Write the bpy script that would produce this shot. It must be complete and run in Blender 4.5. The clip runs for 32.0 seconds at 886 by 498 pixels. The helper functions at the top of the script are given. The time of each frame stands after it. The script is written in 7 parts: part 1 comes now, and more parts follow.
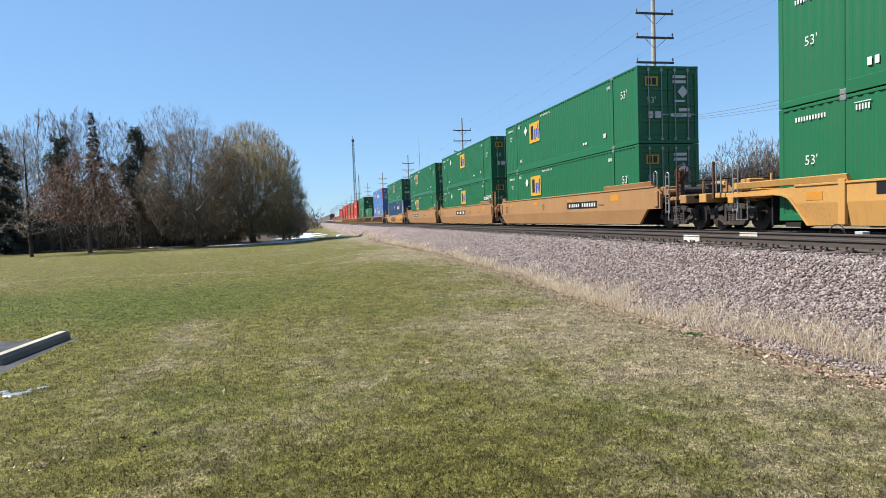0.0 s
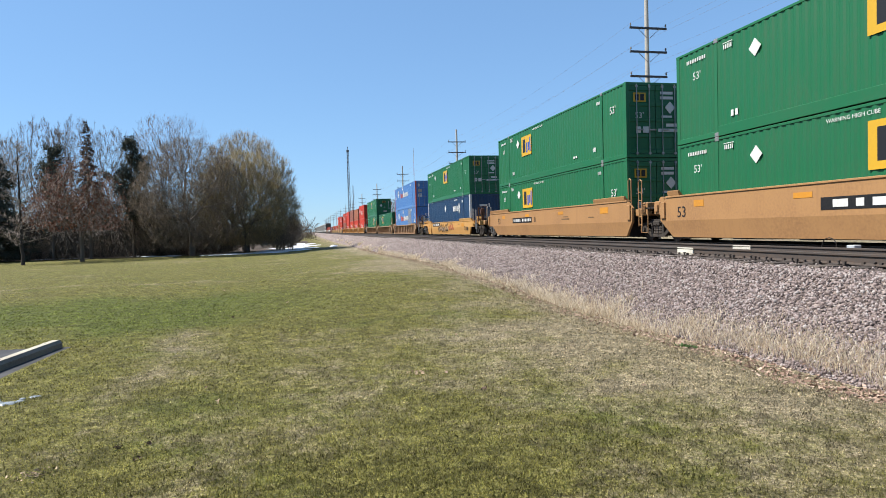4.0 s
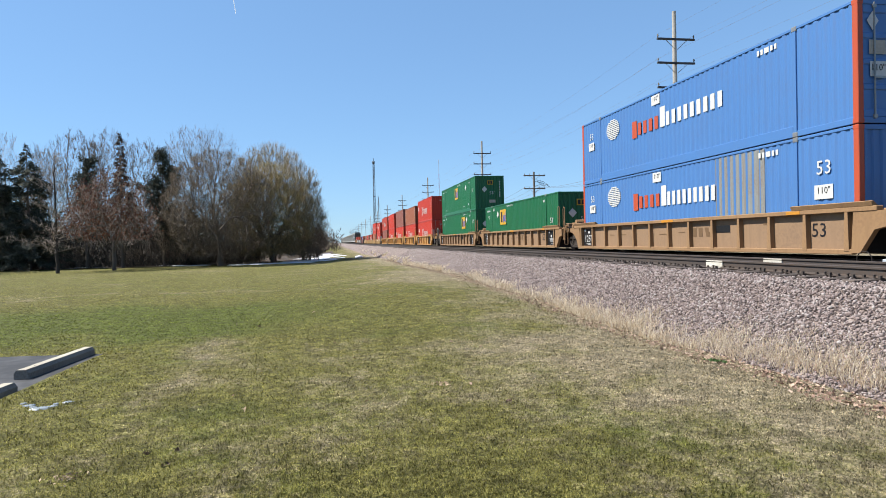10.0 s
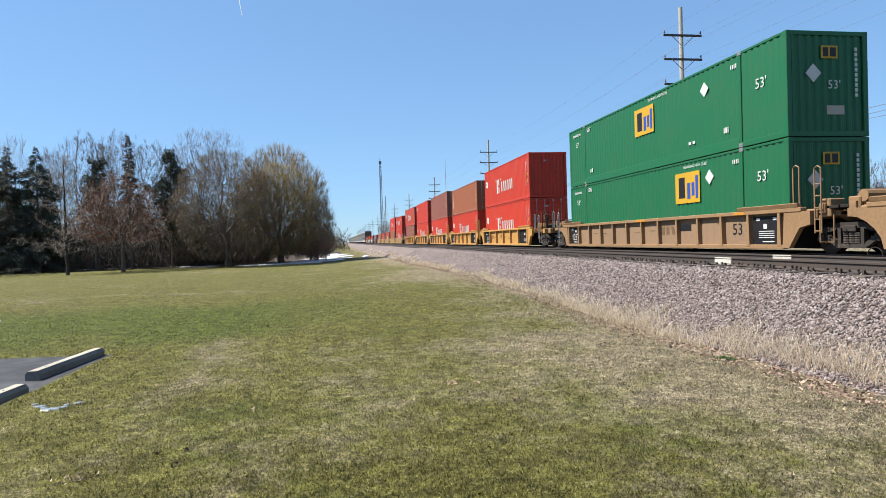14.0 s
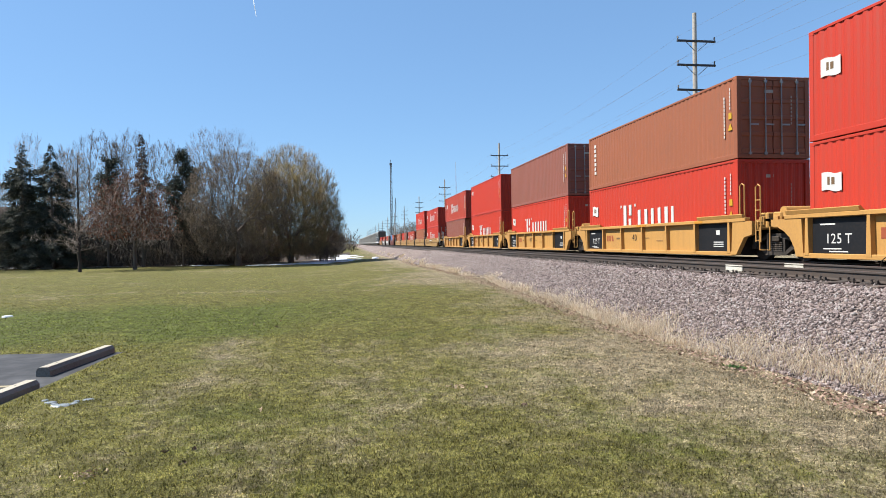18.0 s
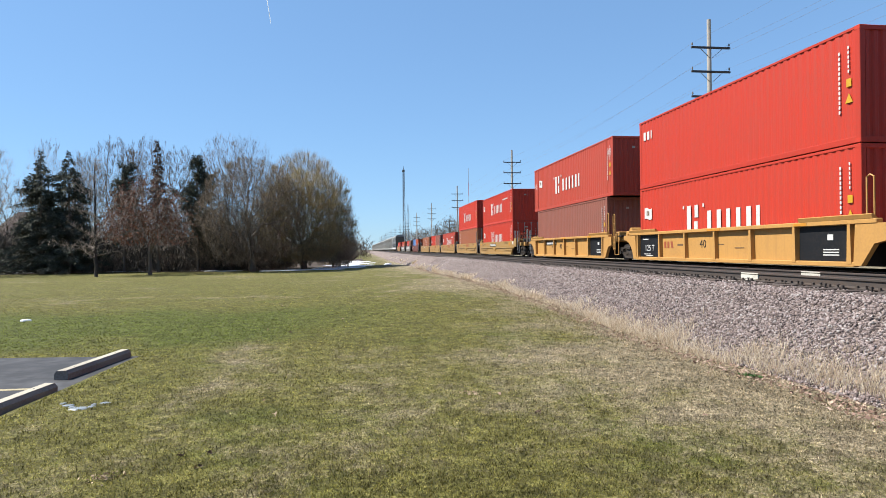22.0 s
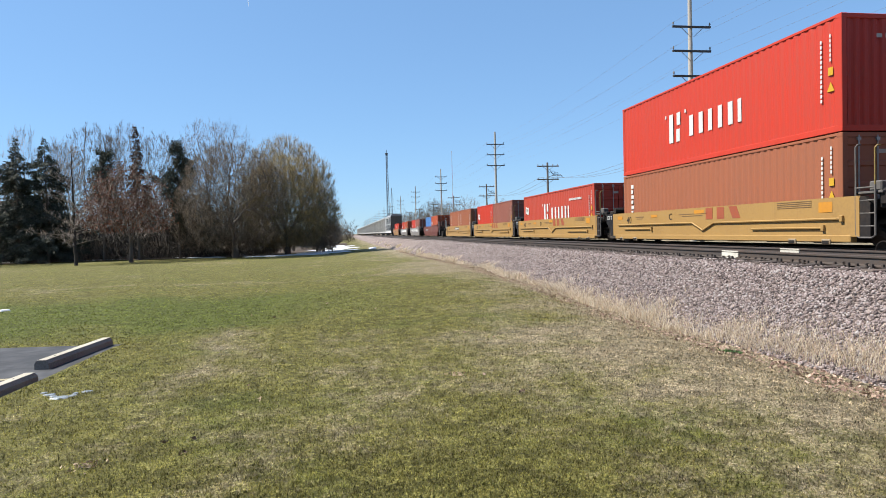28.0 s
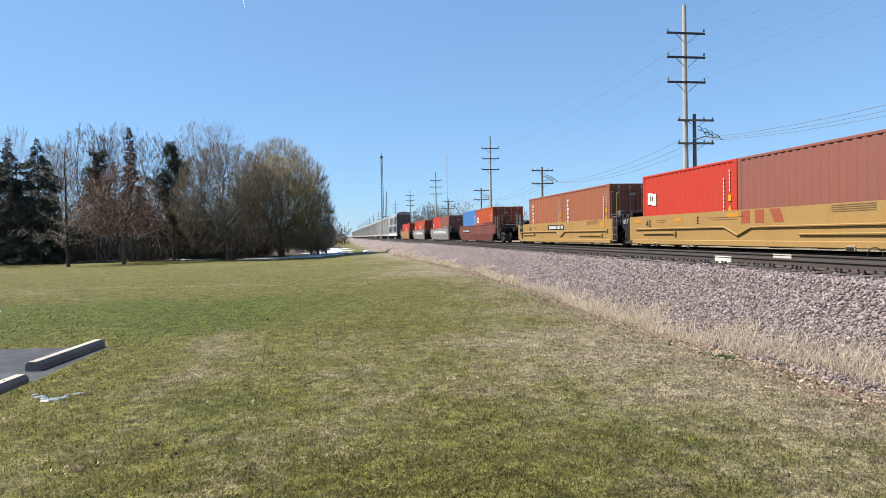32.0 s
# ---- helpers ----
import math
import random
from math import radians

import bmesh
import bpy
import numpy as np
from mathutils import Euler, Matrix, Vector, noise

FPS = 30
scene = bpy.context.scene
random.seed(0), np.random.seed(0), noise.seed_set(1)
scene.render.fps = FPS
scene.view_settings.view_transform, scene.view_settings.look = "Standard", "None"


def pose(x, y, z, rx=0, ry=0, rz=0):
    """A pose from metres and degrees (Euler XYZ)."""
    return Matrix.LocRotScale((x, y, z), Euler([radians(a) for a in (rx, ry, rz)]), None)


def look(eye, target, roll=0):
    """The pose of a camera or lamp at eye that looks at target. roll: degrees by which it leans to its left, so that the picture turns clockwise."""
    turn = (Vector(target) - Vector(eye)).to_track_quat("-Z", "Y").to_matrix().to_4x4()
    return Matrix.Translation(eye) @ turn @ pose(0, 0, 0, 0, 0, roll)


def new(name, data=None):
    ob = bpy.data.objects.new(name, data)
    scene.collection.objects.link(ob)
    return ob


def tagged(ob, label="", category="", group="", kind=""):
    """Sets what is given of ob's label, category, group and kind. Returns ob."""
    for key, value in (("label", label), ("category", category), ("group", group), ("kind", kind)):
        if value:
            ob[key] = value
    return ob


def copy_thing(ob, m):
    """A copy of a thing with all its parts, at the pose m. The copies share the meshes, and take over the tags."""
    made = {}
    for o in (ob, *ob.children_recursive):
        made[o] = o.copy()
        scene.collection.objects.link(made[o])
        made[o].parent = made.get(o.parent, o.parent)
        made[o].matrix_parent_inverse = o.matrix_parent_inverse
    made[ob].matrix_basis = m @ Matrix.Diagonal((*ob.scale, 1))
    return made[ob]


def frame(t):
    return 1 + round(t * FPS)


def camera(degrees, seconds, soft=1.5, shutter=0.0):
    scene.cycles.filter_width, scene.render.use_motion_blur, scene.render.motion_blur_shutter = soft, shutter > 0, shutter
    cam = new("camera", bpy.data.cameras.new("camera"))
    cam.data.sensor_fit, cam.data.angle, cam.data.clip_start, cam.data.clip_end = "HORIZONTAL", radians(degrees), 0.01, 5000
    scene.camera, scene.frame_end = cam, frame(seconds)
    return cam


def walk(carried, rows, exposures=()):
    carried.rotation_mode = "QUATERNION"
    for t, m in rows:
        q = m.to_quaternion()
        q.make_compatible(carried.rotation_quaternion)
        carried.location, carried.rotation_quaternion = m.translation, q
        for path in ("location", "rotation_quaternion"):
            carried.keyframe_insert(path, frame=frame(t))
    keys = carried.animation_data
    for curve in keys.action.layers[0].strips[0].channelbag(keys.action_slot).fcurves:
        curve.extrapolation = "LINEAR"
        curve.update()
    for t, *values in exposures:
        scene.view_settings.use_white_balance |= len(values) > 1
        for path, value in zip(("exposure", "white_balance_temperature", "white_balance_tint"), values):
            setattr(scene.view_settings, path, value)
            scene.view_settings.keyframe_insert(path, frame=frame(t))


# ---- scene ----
cam = camera(70.93, 32.0, soft=0.9)

# time, place of the eye, turn to the right of the track, tilt up, lean
ROWS = [
    (0, -0.001, 0.041, 0.008, 11.824, -2.915, -2.021), (0.5, -0.011, 0.050, 0.004, 12.129, -2.505, -2.045),
    (1, -0.019, 0.041, -0.004, 12.482, -2.974, -2.193), (1.5, -0.022, 0.037, -0.003, 12.579, -3.168, -2.321),
    (2, -0.020, 0.038, -0.000, 12.687, -2.999, -2.217), (2.5, -0.031, 0.036, -0.001, 12.805, -2.411, -1.829),
    (3, -0.031, 0.035, 0.004, 12.742, -2.244, -1.809), (3.5, -0.032, 0.029, 0.006, 12.664, -2.037, -1.691),
    (5.5, -0.029, 0.028, 0.003, 11.529, -1.761, -1.806), (6, -0.031, 0.025, 0.005, 11.384, -1.601, -1.746),
    (6.5, -0.031, 0.029, 0.005, 11.071, -1.392, -1.476), (7, -0.034, 0.025, 0.000, 10.966, -1.206, -1.607),
    (7.5, -0.031, 0.026, 0.000, 10.758, -1.052, -1.720), (8, -0.028, 0.025, 0.001, 10.613, -0.972, -1.837),
    (8.5, -0.036, 0.022, 0.003, 10.521, -0.914, -1.736), (9, -0.032, 0.029, 0.008, 10.384, -0.932, -1.596),
    (9.5, -0.039, 0.024, 0.006, 10.276, -0.838, -1.393), (10, -0.041, 0.019, 0.005, 10.185, -0.823, -1.312),
    (10.5, -0.042, 0.021, 0.006, 10.082, -0.769, -1.310), (11, -0.038, 0.026, 0.003, 10.008, -0.765, -1.394),
    (11.5, -0.034, 0.026, 0.006, 9.917, -0.774, -1.549), (12, -0.029, 0.028, 0.006, 9.828, -0.854, -2.124),
    (12.5, -0.033, 0.025, 0.006, 9.784, -0.910, -1.731), (13, -0.039, 0.026, 0.004, 9.739, -0.897, -1.440),
    (13.5, -0.038, 0.027, 0.004, 9.635, -0.935, -1.206), (14, -0.038, 0.025, 0.001, 9.521, -0.881, -1.763),
    (14.5, -0.042, 0.022, 0.006, 9.418, -0.927, -1.540), (16.5, -0.048, 0.021, 0.001, 8.949, -0.780, -0.868),
    (17, -0.043, 0.018, 0.004, 8.809, -0.768, -1.013), (17.5, -0.040, 0.021, 0.007, 8.775, -0.721, -0.688),
    (18, -0.038, 0.024, 0.011, 8.670, -0.618, -0.890), (18.5, -0.038, 0.022, 0.007, 8.628, -0.486, -0.940),
    (19, -0.053, 0.021, 0.005, 8.595, -0.339, -1.076), (19.5, -0.039, 0.013, 0.007, 8.268, -0.286, -1.079),
    (20, -0.045, 0.015, 0.002, 8.119, -0.165, -0.865), (20.5, -0.060, 0.009, 0.007, 8.065, -0.141, -0.586),
    (21, -0.057, 0.012, 0.006, 7.825, -0.101, -0.821), (21.5, -0.062, 0.012, 0.006, 7.737, 0.009, -0.665),
    (22, -0.059, 0.009, 0.011, 7.553, -0.008, -0.668), (22.5, -0.059, 0.008, 0.006, 7.450, 0.065, -0.514),
    (23, -0.057, 0.004, -0.003, 7.222, 0.161, -0.195), (23.5, -0.056, 0.007, 0.006, 7.075, 0.057, -0.440),
    (24, -0.051, 0.004, 0.004, 7.000, -0.032, -0.947), (24.5, -0.050, 0.002, 0.003, 6.972, -0.212, -1.068),
    (25, -0.043, 0.006, 0.003, 7.139, -0.472, -1.109), (25.5, -0.039, 0.013, -0.000, 7.365, -0.664, -1.223),
    (27.5, -0.035, 0.017, -0.002, 8.728, -1.459, -1.412), (28, -0.036, 0.017, -0.003, 8.936, -1.585, -1.519),
    (28.5, -0.037, 0.018, -0.004, 9.078, -1.706, -1.076), (29, -0.042, 0.015, -0.004, 9.125, -1.737, -1.007),
    (29.5, -0.039, 0.019, 0.000, 9.159, -1.591, -1.248), (30, -0.039, 0.019, -0.005, 9.275, -1.503, -0.870),
    (30.5, -0.033, 0.026, 0.000, 9.486, -1.533, -0.869), (31, -0.037, 0.017, -0.001, 9.505, -1.464, -1.090),
    (31.5, -0.037, 0.016, -0.001, 9.517, -1.402, -1.127), (32, -0.039, 0.015, -0.003, 9.468, -1.274, -1.132),
]
walk(cam, [(t, pose(x, y, z, 90 + b, 0, -a) @ pose(0, 0, 0, 0, 0, c)) for t, x, y, z, a, b, c in ROWS], exposures=[(0, 1.04), (32, 1.04)])

# ---- light: a clear spring day, the sun beyond the lawn to the side of the lit train ----
SUN_TURN, SUN_UP = radians(11), radians(52)
world = bpy.data.worlds.new("sky")
scene.world = world
world.use_nodes = True
sky = world.node_tree.nodes.new("ShaderNodeTexSky")
sky.sky_type, sky.sun_disc = "NISHITA", False
sky.sun_elevation, sky.sun_rotation = SUN_UP, -radians(90) + SUN_TURN
sky.altitude, sky.air_density, sky.dust_density, sky.ozone_density = 300, 1.0, 0.05, 5.0
world.node_tree.nodes["Background"].inputs["Strength"].default_value = 0.142
tint = world.node_tree.nodes.new("ShaderNodeMix")
tint.data_type, tint.blend_type = "RGBA", "MULTIPLY"
tint.inputs["Factor"].default_value, tint.inputs["B"].default_value = 1.0, (0.70, 1.0, 1.33, 1)
even = world.node_tree.nodes.new("ShaderNodeGamma")      # a clear, even spring sky
even.inputs["Gamma"].default_value = 0.5
world.node_tree.links.new(sky.outputs[0], even.inputs["Color"])
world.node_tree.links.new(even.outputs[0], tint.inputs["A"])
world.node_tree.links.new(tint.outputs["Result"], world.node_tree.nodes["Background"].inputs["Color"])
sun = new("sun", bpy.data.lights.new("sun", "SUN"))
sun.data.energy, sun.data.angle, sun.data.color = 5.0, radians(0.5), (1.0, 0.95, 0.87)
SUN_DIR = Vector((-math.cos(SUN_TURN) * math.cos(SUN_UP), math.sin(SUN_TURN) * math.cos(SUN_UP), math.sin(SUN_UP)))
sun.matrix_world = look(SUN_DIR * 50, (0, 0, 0))

# ---- small mesh kit ----
class Geo:
    """Collects vertices and faces of one mesh."""

    def __init__(self):
        self.v, self.f = [], []

    def add(self, verts, faces):
        n = len(self.v)
        self.v.extend(verts)
        self.f.extend([tuple(i + n for i in f) for f in faces])
        return self

    def box(self, x0, x1, y0, y1, z0, z1, c=0.0):
        """A box, with its edges cut by c."""
        if c <= 0:
            return self.add([(x, y, z) for x in (x0, x1) for y in (y0, y1) for z in (z0, z1)],
                            [(0, 1, 3, 2), (4, 6, 7, 5), (0, 4, 5, 1), (2, 3, 7, 6), (0, 2, 6, 4), (1, 5, 7, 3)])
        bm = bmesh.new()
        bmesh.ops.create_cube(bm, size=1)
        for w in bm.verts:
            w.co = ((x0 + x1) / 2 + w.co.x * (x1 - x0), (y0 + y1) / 2 + w.co.y * (y1 - y0), (z0 + z1) / 2 + w.co.z * (z1 - z0))
        bmesh.ops.bevel(bm, geom=bm.edges[:], offset=c, segments=1, affect="EDGES")
        bm.verts.index_update()
        self.add([tuple(w.co) for w in bm.verts], [[w.index for w in f.verts] for f in bm.faces])
        bm.free()
        return self

    def prism(self, pts, axis, a, b):
        """A flat outline, pushed along one axis from a to b; pts in the two other axes, in order."""
        n = len(pts)

        def put(p, w):
            return {"x": (w, p[0], p[1]), "y": (p[0], w, p[1]), "z": (p[0], p[1], w)}[axis]
        verts = [put(p, a) for p in pts] + [put(p, b) for p in pts]
        area = sum(pts[i][0] * pts[(i + 1) % n][1] - pts[(i + 1) % n][0] * pts[i][1] for i in range(n))
        flip = (area > 0) ^ (axis == "y") ^ (b < a)
        faces = [tuple(range(n)), tuple(range(2 * n - 1, n - 1, -1))] + [(i, i + n, (i + 1) % n + n, (i + 1) % n) for i in range(n)]
        if flip:
            faces = [tuple(reversed(f)) for f in faces]
        return self.add(verts, faces)

    def tube(self, p, q, r, n=8, r2=None, caps=True):
        p, q = Vector(p), Vector(q)
        d = (q - p).normalized()
        s = d.orthogonal().normalized()
        t = d.cross(s)
        r2 = r if r2 is None else r2
        verts = [tuple(c + (s * math.cos(k * math.tau / n) + t * math.sin(k * math.tau / n)) * w) for c, w in ((p, r), (q, r2)) for k in range(n)]
        faces = [(i, (i + 1) % n, (i + 1) % n + n, i + n) for i in range(n)]
        if caps:
            faces += [tuple(reversed(range(n))), tuple(range(n, 2 * n))]
        return self.add(verts, faces)

    def pipe(self, pts, r, n=6):
        """One continuous round bar along a line of points."""
        pts = [Vector(p) for p in pts]
        verts, faces = [], []
        side = None
        for i, p in enumerate(pts):
            d = (pts[min(i + 1, len(pts) - 1)] - pts[max(i - 1, 0)]).normalized()
            side = d.orthogonal().normalized() if side is None else (side - d * side.dot(d)).normalized()
            t = d.cross(side)
            verts += [tuple(p + (side * math.cos(k * math.tau / n) + t * math.sin(k * math.tau / n)) * r) for k in range(n)]
        for i in range(len(pts) - 1):
            faces += [(i * n + k, i * n + (k + 1) % n, (i + 1) * n + (k + 1) % n, (i + 1) * n + k) for k in range(n)]
        faces += [tuple(reversed(range(n))), tuple(range((len(pts) - 1) * n, len(pts) * n))]
        return self.add(verts, faces)

    def mesh(self, name, material, smooth=False):
        me = bpy.data.meshes.new(name)
        me.from_pydata(self.v, [], self.f)
        me.materials.append(material)
        if smooth:
            me.polygons.foreach_set("use_smooth", [True] * len(me.polygons))
        me.update()
        return me


def part(name, geo, material, parent, label="", m=None, smooth=False):
    """One mesh as a part of a thing or of another part."""
    me = geo if isinstance(geo, bpy.types.Mesh) else geo.mesh(name, material, smooth)
    ob = new(name, me)
    ob.parent = parent
    if m is not None:
        ob.matrix_local = m
    if label:
        ob["label"] = label
    return ob


def thing(name, label, category, m=None, group="", kind="", data=None):
    ob = new(name, data)
    if m is not None:
        ob.matrix_world = m
    return tagged(ob, label, category, group, kind)


def bulk(name, verts, faces, material):
    """A large mesh of equal polygons from number arrays."""
    me = bpy.data.meshes.new(name)
    verts, faces = np.asarray(verts, dtype=np.float32), np.asarray(faces, dtype=np.int32)
    k = faces.shape[1]
    me.vertices.add(len(verts))
    me.vertices.foreach_set("co", verts.ravel())
    me.loops.add(faces.size)
    me.loops.foreach_set("vertex_index", faces.ravel())
    me.polygons.add(len(faces))
    me.polygons.foreach_set("loop_start", np.arange(0, faces.size, k, dtype=np.int32))
    me.polygons.foreach_set("loop_total", np.full(len(faces), k, dtype=np.int32))
    me.materials.append(material)
    me.update(calc_edges=True)
    return me


# ---- materials ----
def nodes_of(name):
    m = bpy.data.materials.new(name)
    m.use_nodes = True
    return m, m.node_tree.nodes, m.node_tree.links, m.node_tree.nodes["Principled BSDF"]


def ramp(nodes, stops, mode="LINEAR"):
    r = nodes.new("ShaderNodeValToRGB")
    r.color_ramp.interpolation = mode
    while len(r.color_ramp.elements) < len(stops):
        r.color_ramp.elements.new(0.5)
    for e, (p, c) in zip(r.color_ramp.elements, stops):
        e.position, e.color = p, (*c, 1) if len(c) == 3 else c
    return r


def paint(name, color, rough=0.55, metal=0.0, dirt=(0.1, 0.07, 0.05), dirty=0.35, grain=14.0, bump=0.15, streaks=0.0, object_tint=0.0, translucent=0.0, gloss=0.3):
    """A painted or plain surface: its colour, large stains and fine grain in it, a little relief."""
    m, nodes, links, bsdf = nodes_of(name)
    tex = nodes.new("ShaderNodeTexCoord")
    big = nodes.new("ShaderNodeTexNoise")
    big.inputs["Scale"].default_value, big.inputs["Detail"].default_value = 0.9, 6
    fine = nodes.new("ShaderNodeTexNoise")
    fine.inputs["Scale"].default_value, fine.inputs["Detail"].default_value = grain, 5
    links.new(tex.outputs["Object"], big.inputs["Vector"])
    links.new(tex.outputs["Object"], fine.inputs["Vector"])
    mul = nodes.new("ShaderNodeMath")
    mul.operation = "MULTIPLY"
    links.new(big.outputs["Fac"], mul.inputs[0])
    links.new(fine.outputs["Fac"], mul.inputs[1])
    r = ramp(nodes, [(0.2, (0, 0, 0)), (0.42, (1, 1, 1))])
    links.new(mul.outputs[0], r.inputs[0])
    amount = nodes.new("ShaderNodeMath")
    amount.operation = "MULTIPLY"
    amount.inputs[1].default_value = dirty
    links.new(r.outputs[0], amount.inputs[0])
    fac = amount.outputs[0]
    if streaks:
        mp = nodes.new("ShaderNodeMapping")
        mp.inputs["Scale"].default_value = (5, 5, 0.35)
        st = nodes.new("ShaderNodeTexNoise")
        st.inputs["Scale"].default_value, st.inputs["Detail"].default_value = 1.6, 4
        links.new(tex.outputs["Object"], mp.inputs["Vector"])
        links.new(mp.outputs[0], st.inputs["Vector"])
        sr = ramp(nodes, [(0.5, (0, 0, 0)), (0.72, (streaks, streaks, streaks))])
        links.new(st.outputs["Fac"], sr.inputs[0])
        mx = nodes.new("ShaderNodeMath")
        mx.operation = "MAXIMUM"
        links.new(fac, mx.inputs[0])
        links.new(sr.outputs[0], mx.inputs[1])
        fac = mx.outputs[0]
    mix = nodes.new("ShaderNodeMix")
    mix.data_type = "RGBA"
    mix.inputs["A"].default_value, mix.inputs["B"].default_value = (*color, 1), (*dirt, 1)
    links.new(fac, mix.inputs["Factor"])
    out = mix.outputs["Result"]
    if object_tint:
        info = nodes.new("ShaderNodeObjectInfo")
        hsv = nodes.new("ShaderNodeHueSaturation")
        rng = nodes.new("ShaderNodeMapRange")
        rng.inputs["To Min"].default_value, rng.inputs["To Max"].default_value = 1 - object_tint, 1 + object_tint
        links.new(info.outputs["Random"], rng.inputs["Value"])
        links.new(rng.outputs[0], hsv.inputs["Value"])
        links.new(out, hsv.inputs["Color"])
        out = hsv.outputs[0]
    links.new(out, bsdf.inputs["Base Color"])
    bsdf.inputs["Roughness"].default_value, bsdf.inputs["Metallic"].default_value = rough, metal
    bsdf.inputs["Specular IOR Level"].default_value = gloss
    if translucent:
        leaf, both = nodes.new("ShaderNodeBsdfTranslucent"), nodes.new("ShaderNodeMixShader")
        both.inputs[0].default_value = translucent
        links.new(out, leaf.inputs["Color"])
        links.new(bsdf.outputs[0], both.inputs[1])
        links.new(leaf.outputs[0], both.inputs[2])
        links.new(both.outputs[0], nodes["Material Output"].inputs["Surface"])
    if bump:
        b = nodes.new("ShaderNodeBump")
        b.inputs["Strength"].default_value, b.inputs["Distance"].default_value = bump, 0.01
        links.new(fine.outputs["Fac"], b.inputs["Height"])
        links.new(b.outputs[0], bsdf.inputs["Normal"])
    return m


def islands(name, stops, rough=0.8, translucent=0.0):
    """Loose pieces, each with a colour of its own out of the given row."""
    m, nodes, links, bsdf = nodes_of(name)
    geo = nodes.new("ShaderNodeNewGeometry")
    r = ramp(nodes, stops)
    links.new(geo.outputs["Random Per Island"], r.inputs[0])
    links.new(r.outputs[0], bsdf.inputs["Base Color"])
    bsdf.inputs["Roughness"].default_value = rough
    if translucent:
        leaf, both = nodes.new("ShaderNodeBsdfTranslucent"), nodes.new("ShaderNodeMixShader")
        both.inputs[0].default_value = translucent
        links.new(r.outputs[0], leaf.inputs["Color"])
        links.new(bsdf.outputs[0], both.inputs[1])
        links.new(leaf.outputs[0], both.inputs[2])
        links.new(both.outputs[0], nodes["Material Output"].inputs["Surface"])
    return m


def lawn_material(blade=False):
    m, nodes, links, bsdf = nodes_of("lawn_blades" if blade else "lawn")
    tex = nodes.new("ShaderNodeTexCoord")

    def noise_at(scale, detail=5, stretch=None):
        n = nodes.new("ShaderNodeTexNoise")
        n.inputs["Scale"].default_value, n.inputs["Detail"].default_value = scale, detail
        n.inputs["Roughness"].default_value = 0.6
        src = tex.outputs["Object"]
        if stretch:
            mp = nodes.new("ShaderNodeMapping")
            mp.inputs["Scale"].default_value = stretch
            links.new(src, mp.inputs["Vector"])
            src = mp.outputs[0]
        links.new(src, n.inputs["Vector"])
        return n.outputs["Fac"]
    def cells(scale, low, high):
        """A value of its own for each small tuft."""
        n = nodes.new("ShaderNodeTexVoronoi")
        n.inputs["Scale"].default_value = scale
        links.new(tex.outputs["Object"], n.inputs["Vector"])
        tone, rng = nodes.new("ShaderNodeSeparateColor"), nodes.new("ShaderNodeMapRange")
        links.new(n.outputs["Color"], tone.inputs[0])
        rng.inputs["To Min"].default_value, rng.inputs["To Max"].default_value = low, high
        links.new(tone.outputs[0], rng.inputs["Value"])
        return rng.outputs[0]

    def math_of(kind, one, two):
        n = nodes.new("ShaderNodeMath")
        n.operation = kind
        for slot, src in enumerate((one, two)):
            if isinstance(src, (int, float)):
                n.inputs[slot].default_value = src
            else:
                links.new(src, n.inputs[slot])
        return n.outputs[0]

    # ground sheet darkened in its colour for the shade that blades cast on themselves
    deep = 1.2 if blade else 0.8
    green = ramp(nodes, [(0.34, (0.05 * deep, 0.05 * deep, 0.0125 * deep)), (0.66, (0.205 * deep, 0.186 * deep, 0.058 * deep))])
    links.new(noise_at(48, 8), green.inputs[0])
    dry = ramp(nodes, [(0.4, (0.106 * deep, 0.087 * deep, 0.047 * deep)), (0.6, (0.36 * deep, 0.3 * deep, 0.2 * deep))])
    links.new(noise_at(44, 8), dry.inputs[0])
    # worn toward the track side and far off, greenest across the middle
    xyz = nodes.new("ShaderNodeSeparateXYZ")
    links.new(tex.outputs["Object"], xyz.inputs[0])
    side = ramp(nodes, [(0.0, (0.02, 0.02, 0.02)), (0.45, (0.08, 0.08, 0.08)), (0.62, (0.18, 0.18, 0.18)), (0.8, (0.33, 0.33, 0.33)), (0.92, (0.5, 0.5, 0.5)), (1.0, (0.78, 0.78, 0.78))])
    links.new(math_of("DIVIDE", math_of("ADD", xyz.outputs["X"], 4.0), 9.5), side.inputs[0])
    along = ramp(nodes, [(0.0, (0.55, 0.55, 0.55)), (0.14, (0.47, 0.47, 0.47)), (0.21, (0.2, 0.2, 0.2)), (0.29, (0.24, 0.24, 0.24)), (0.36, (0.44, 0.44, 0.44)), (0.55, (0.34, 0.34, 0.34)), (0.75, (0.44, 0.44, 0.44)), (1.0, (0.34, 0.34, 0.34))])
    links.new(math_of("DIVIDE", xyz.outputs["Y"], 70.0), along.inputs[0])
    d = math_of("ADD", math_of("SUBTRACT", side.outputs[0], 0.2), along.outputs[0])
    # a faint worn track that leads away from the parking corner
    off = math_of("ABSOLUTE", math_of("ADD", math_of("ADD", xyz.outputs["X"], 2.05), math_of("MULTIPLY", math_of("SUBTRACT", noise_at(0.5, 3), 0.5), 1.6)), 0.0)
    worn, reach = ramp(nodes, [(0.0, (0.2, 0.2, 0.2)), (0.5, (0, 0, 0))]), ramp(nodes, [(0.2, (0, 0, 0)), (0.3, (1, 1, 1)), (0.55, (1, 1, 1)), (0.7, (0, 0, 0))])
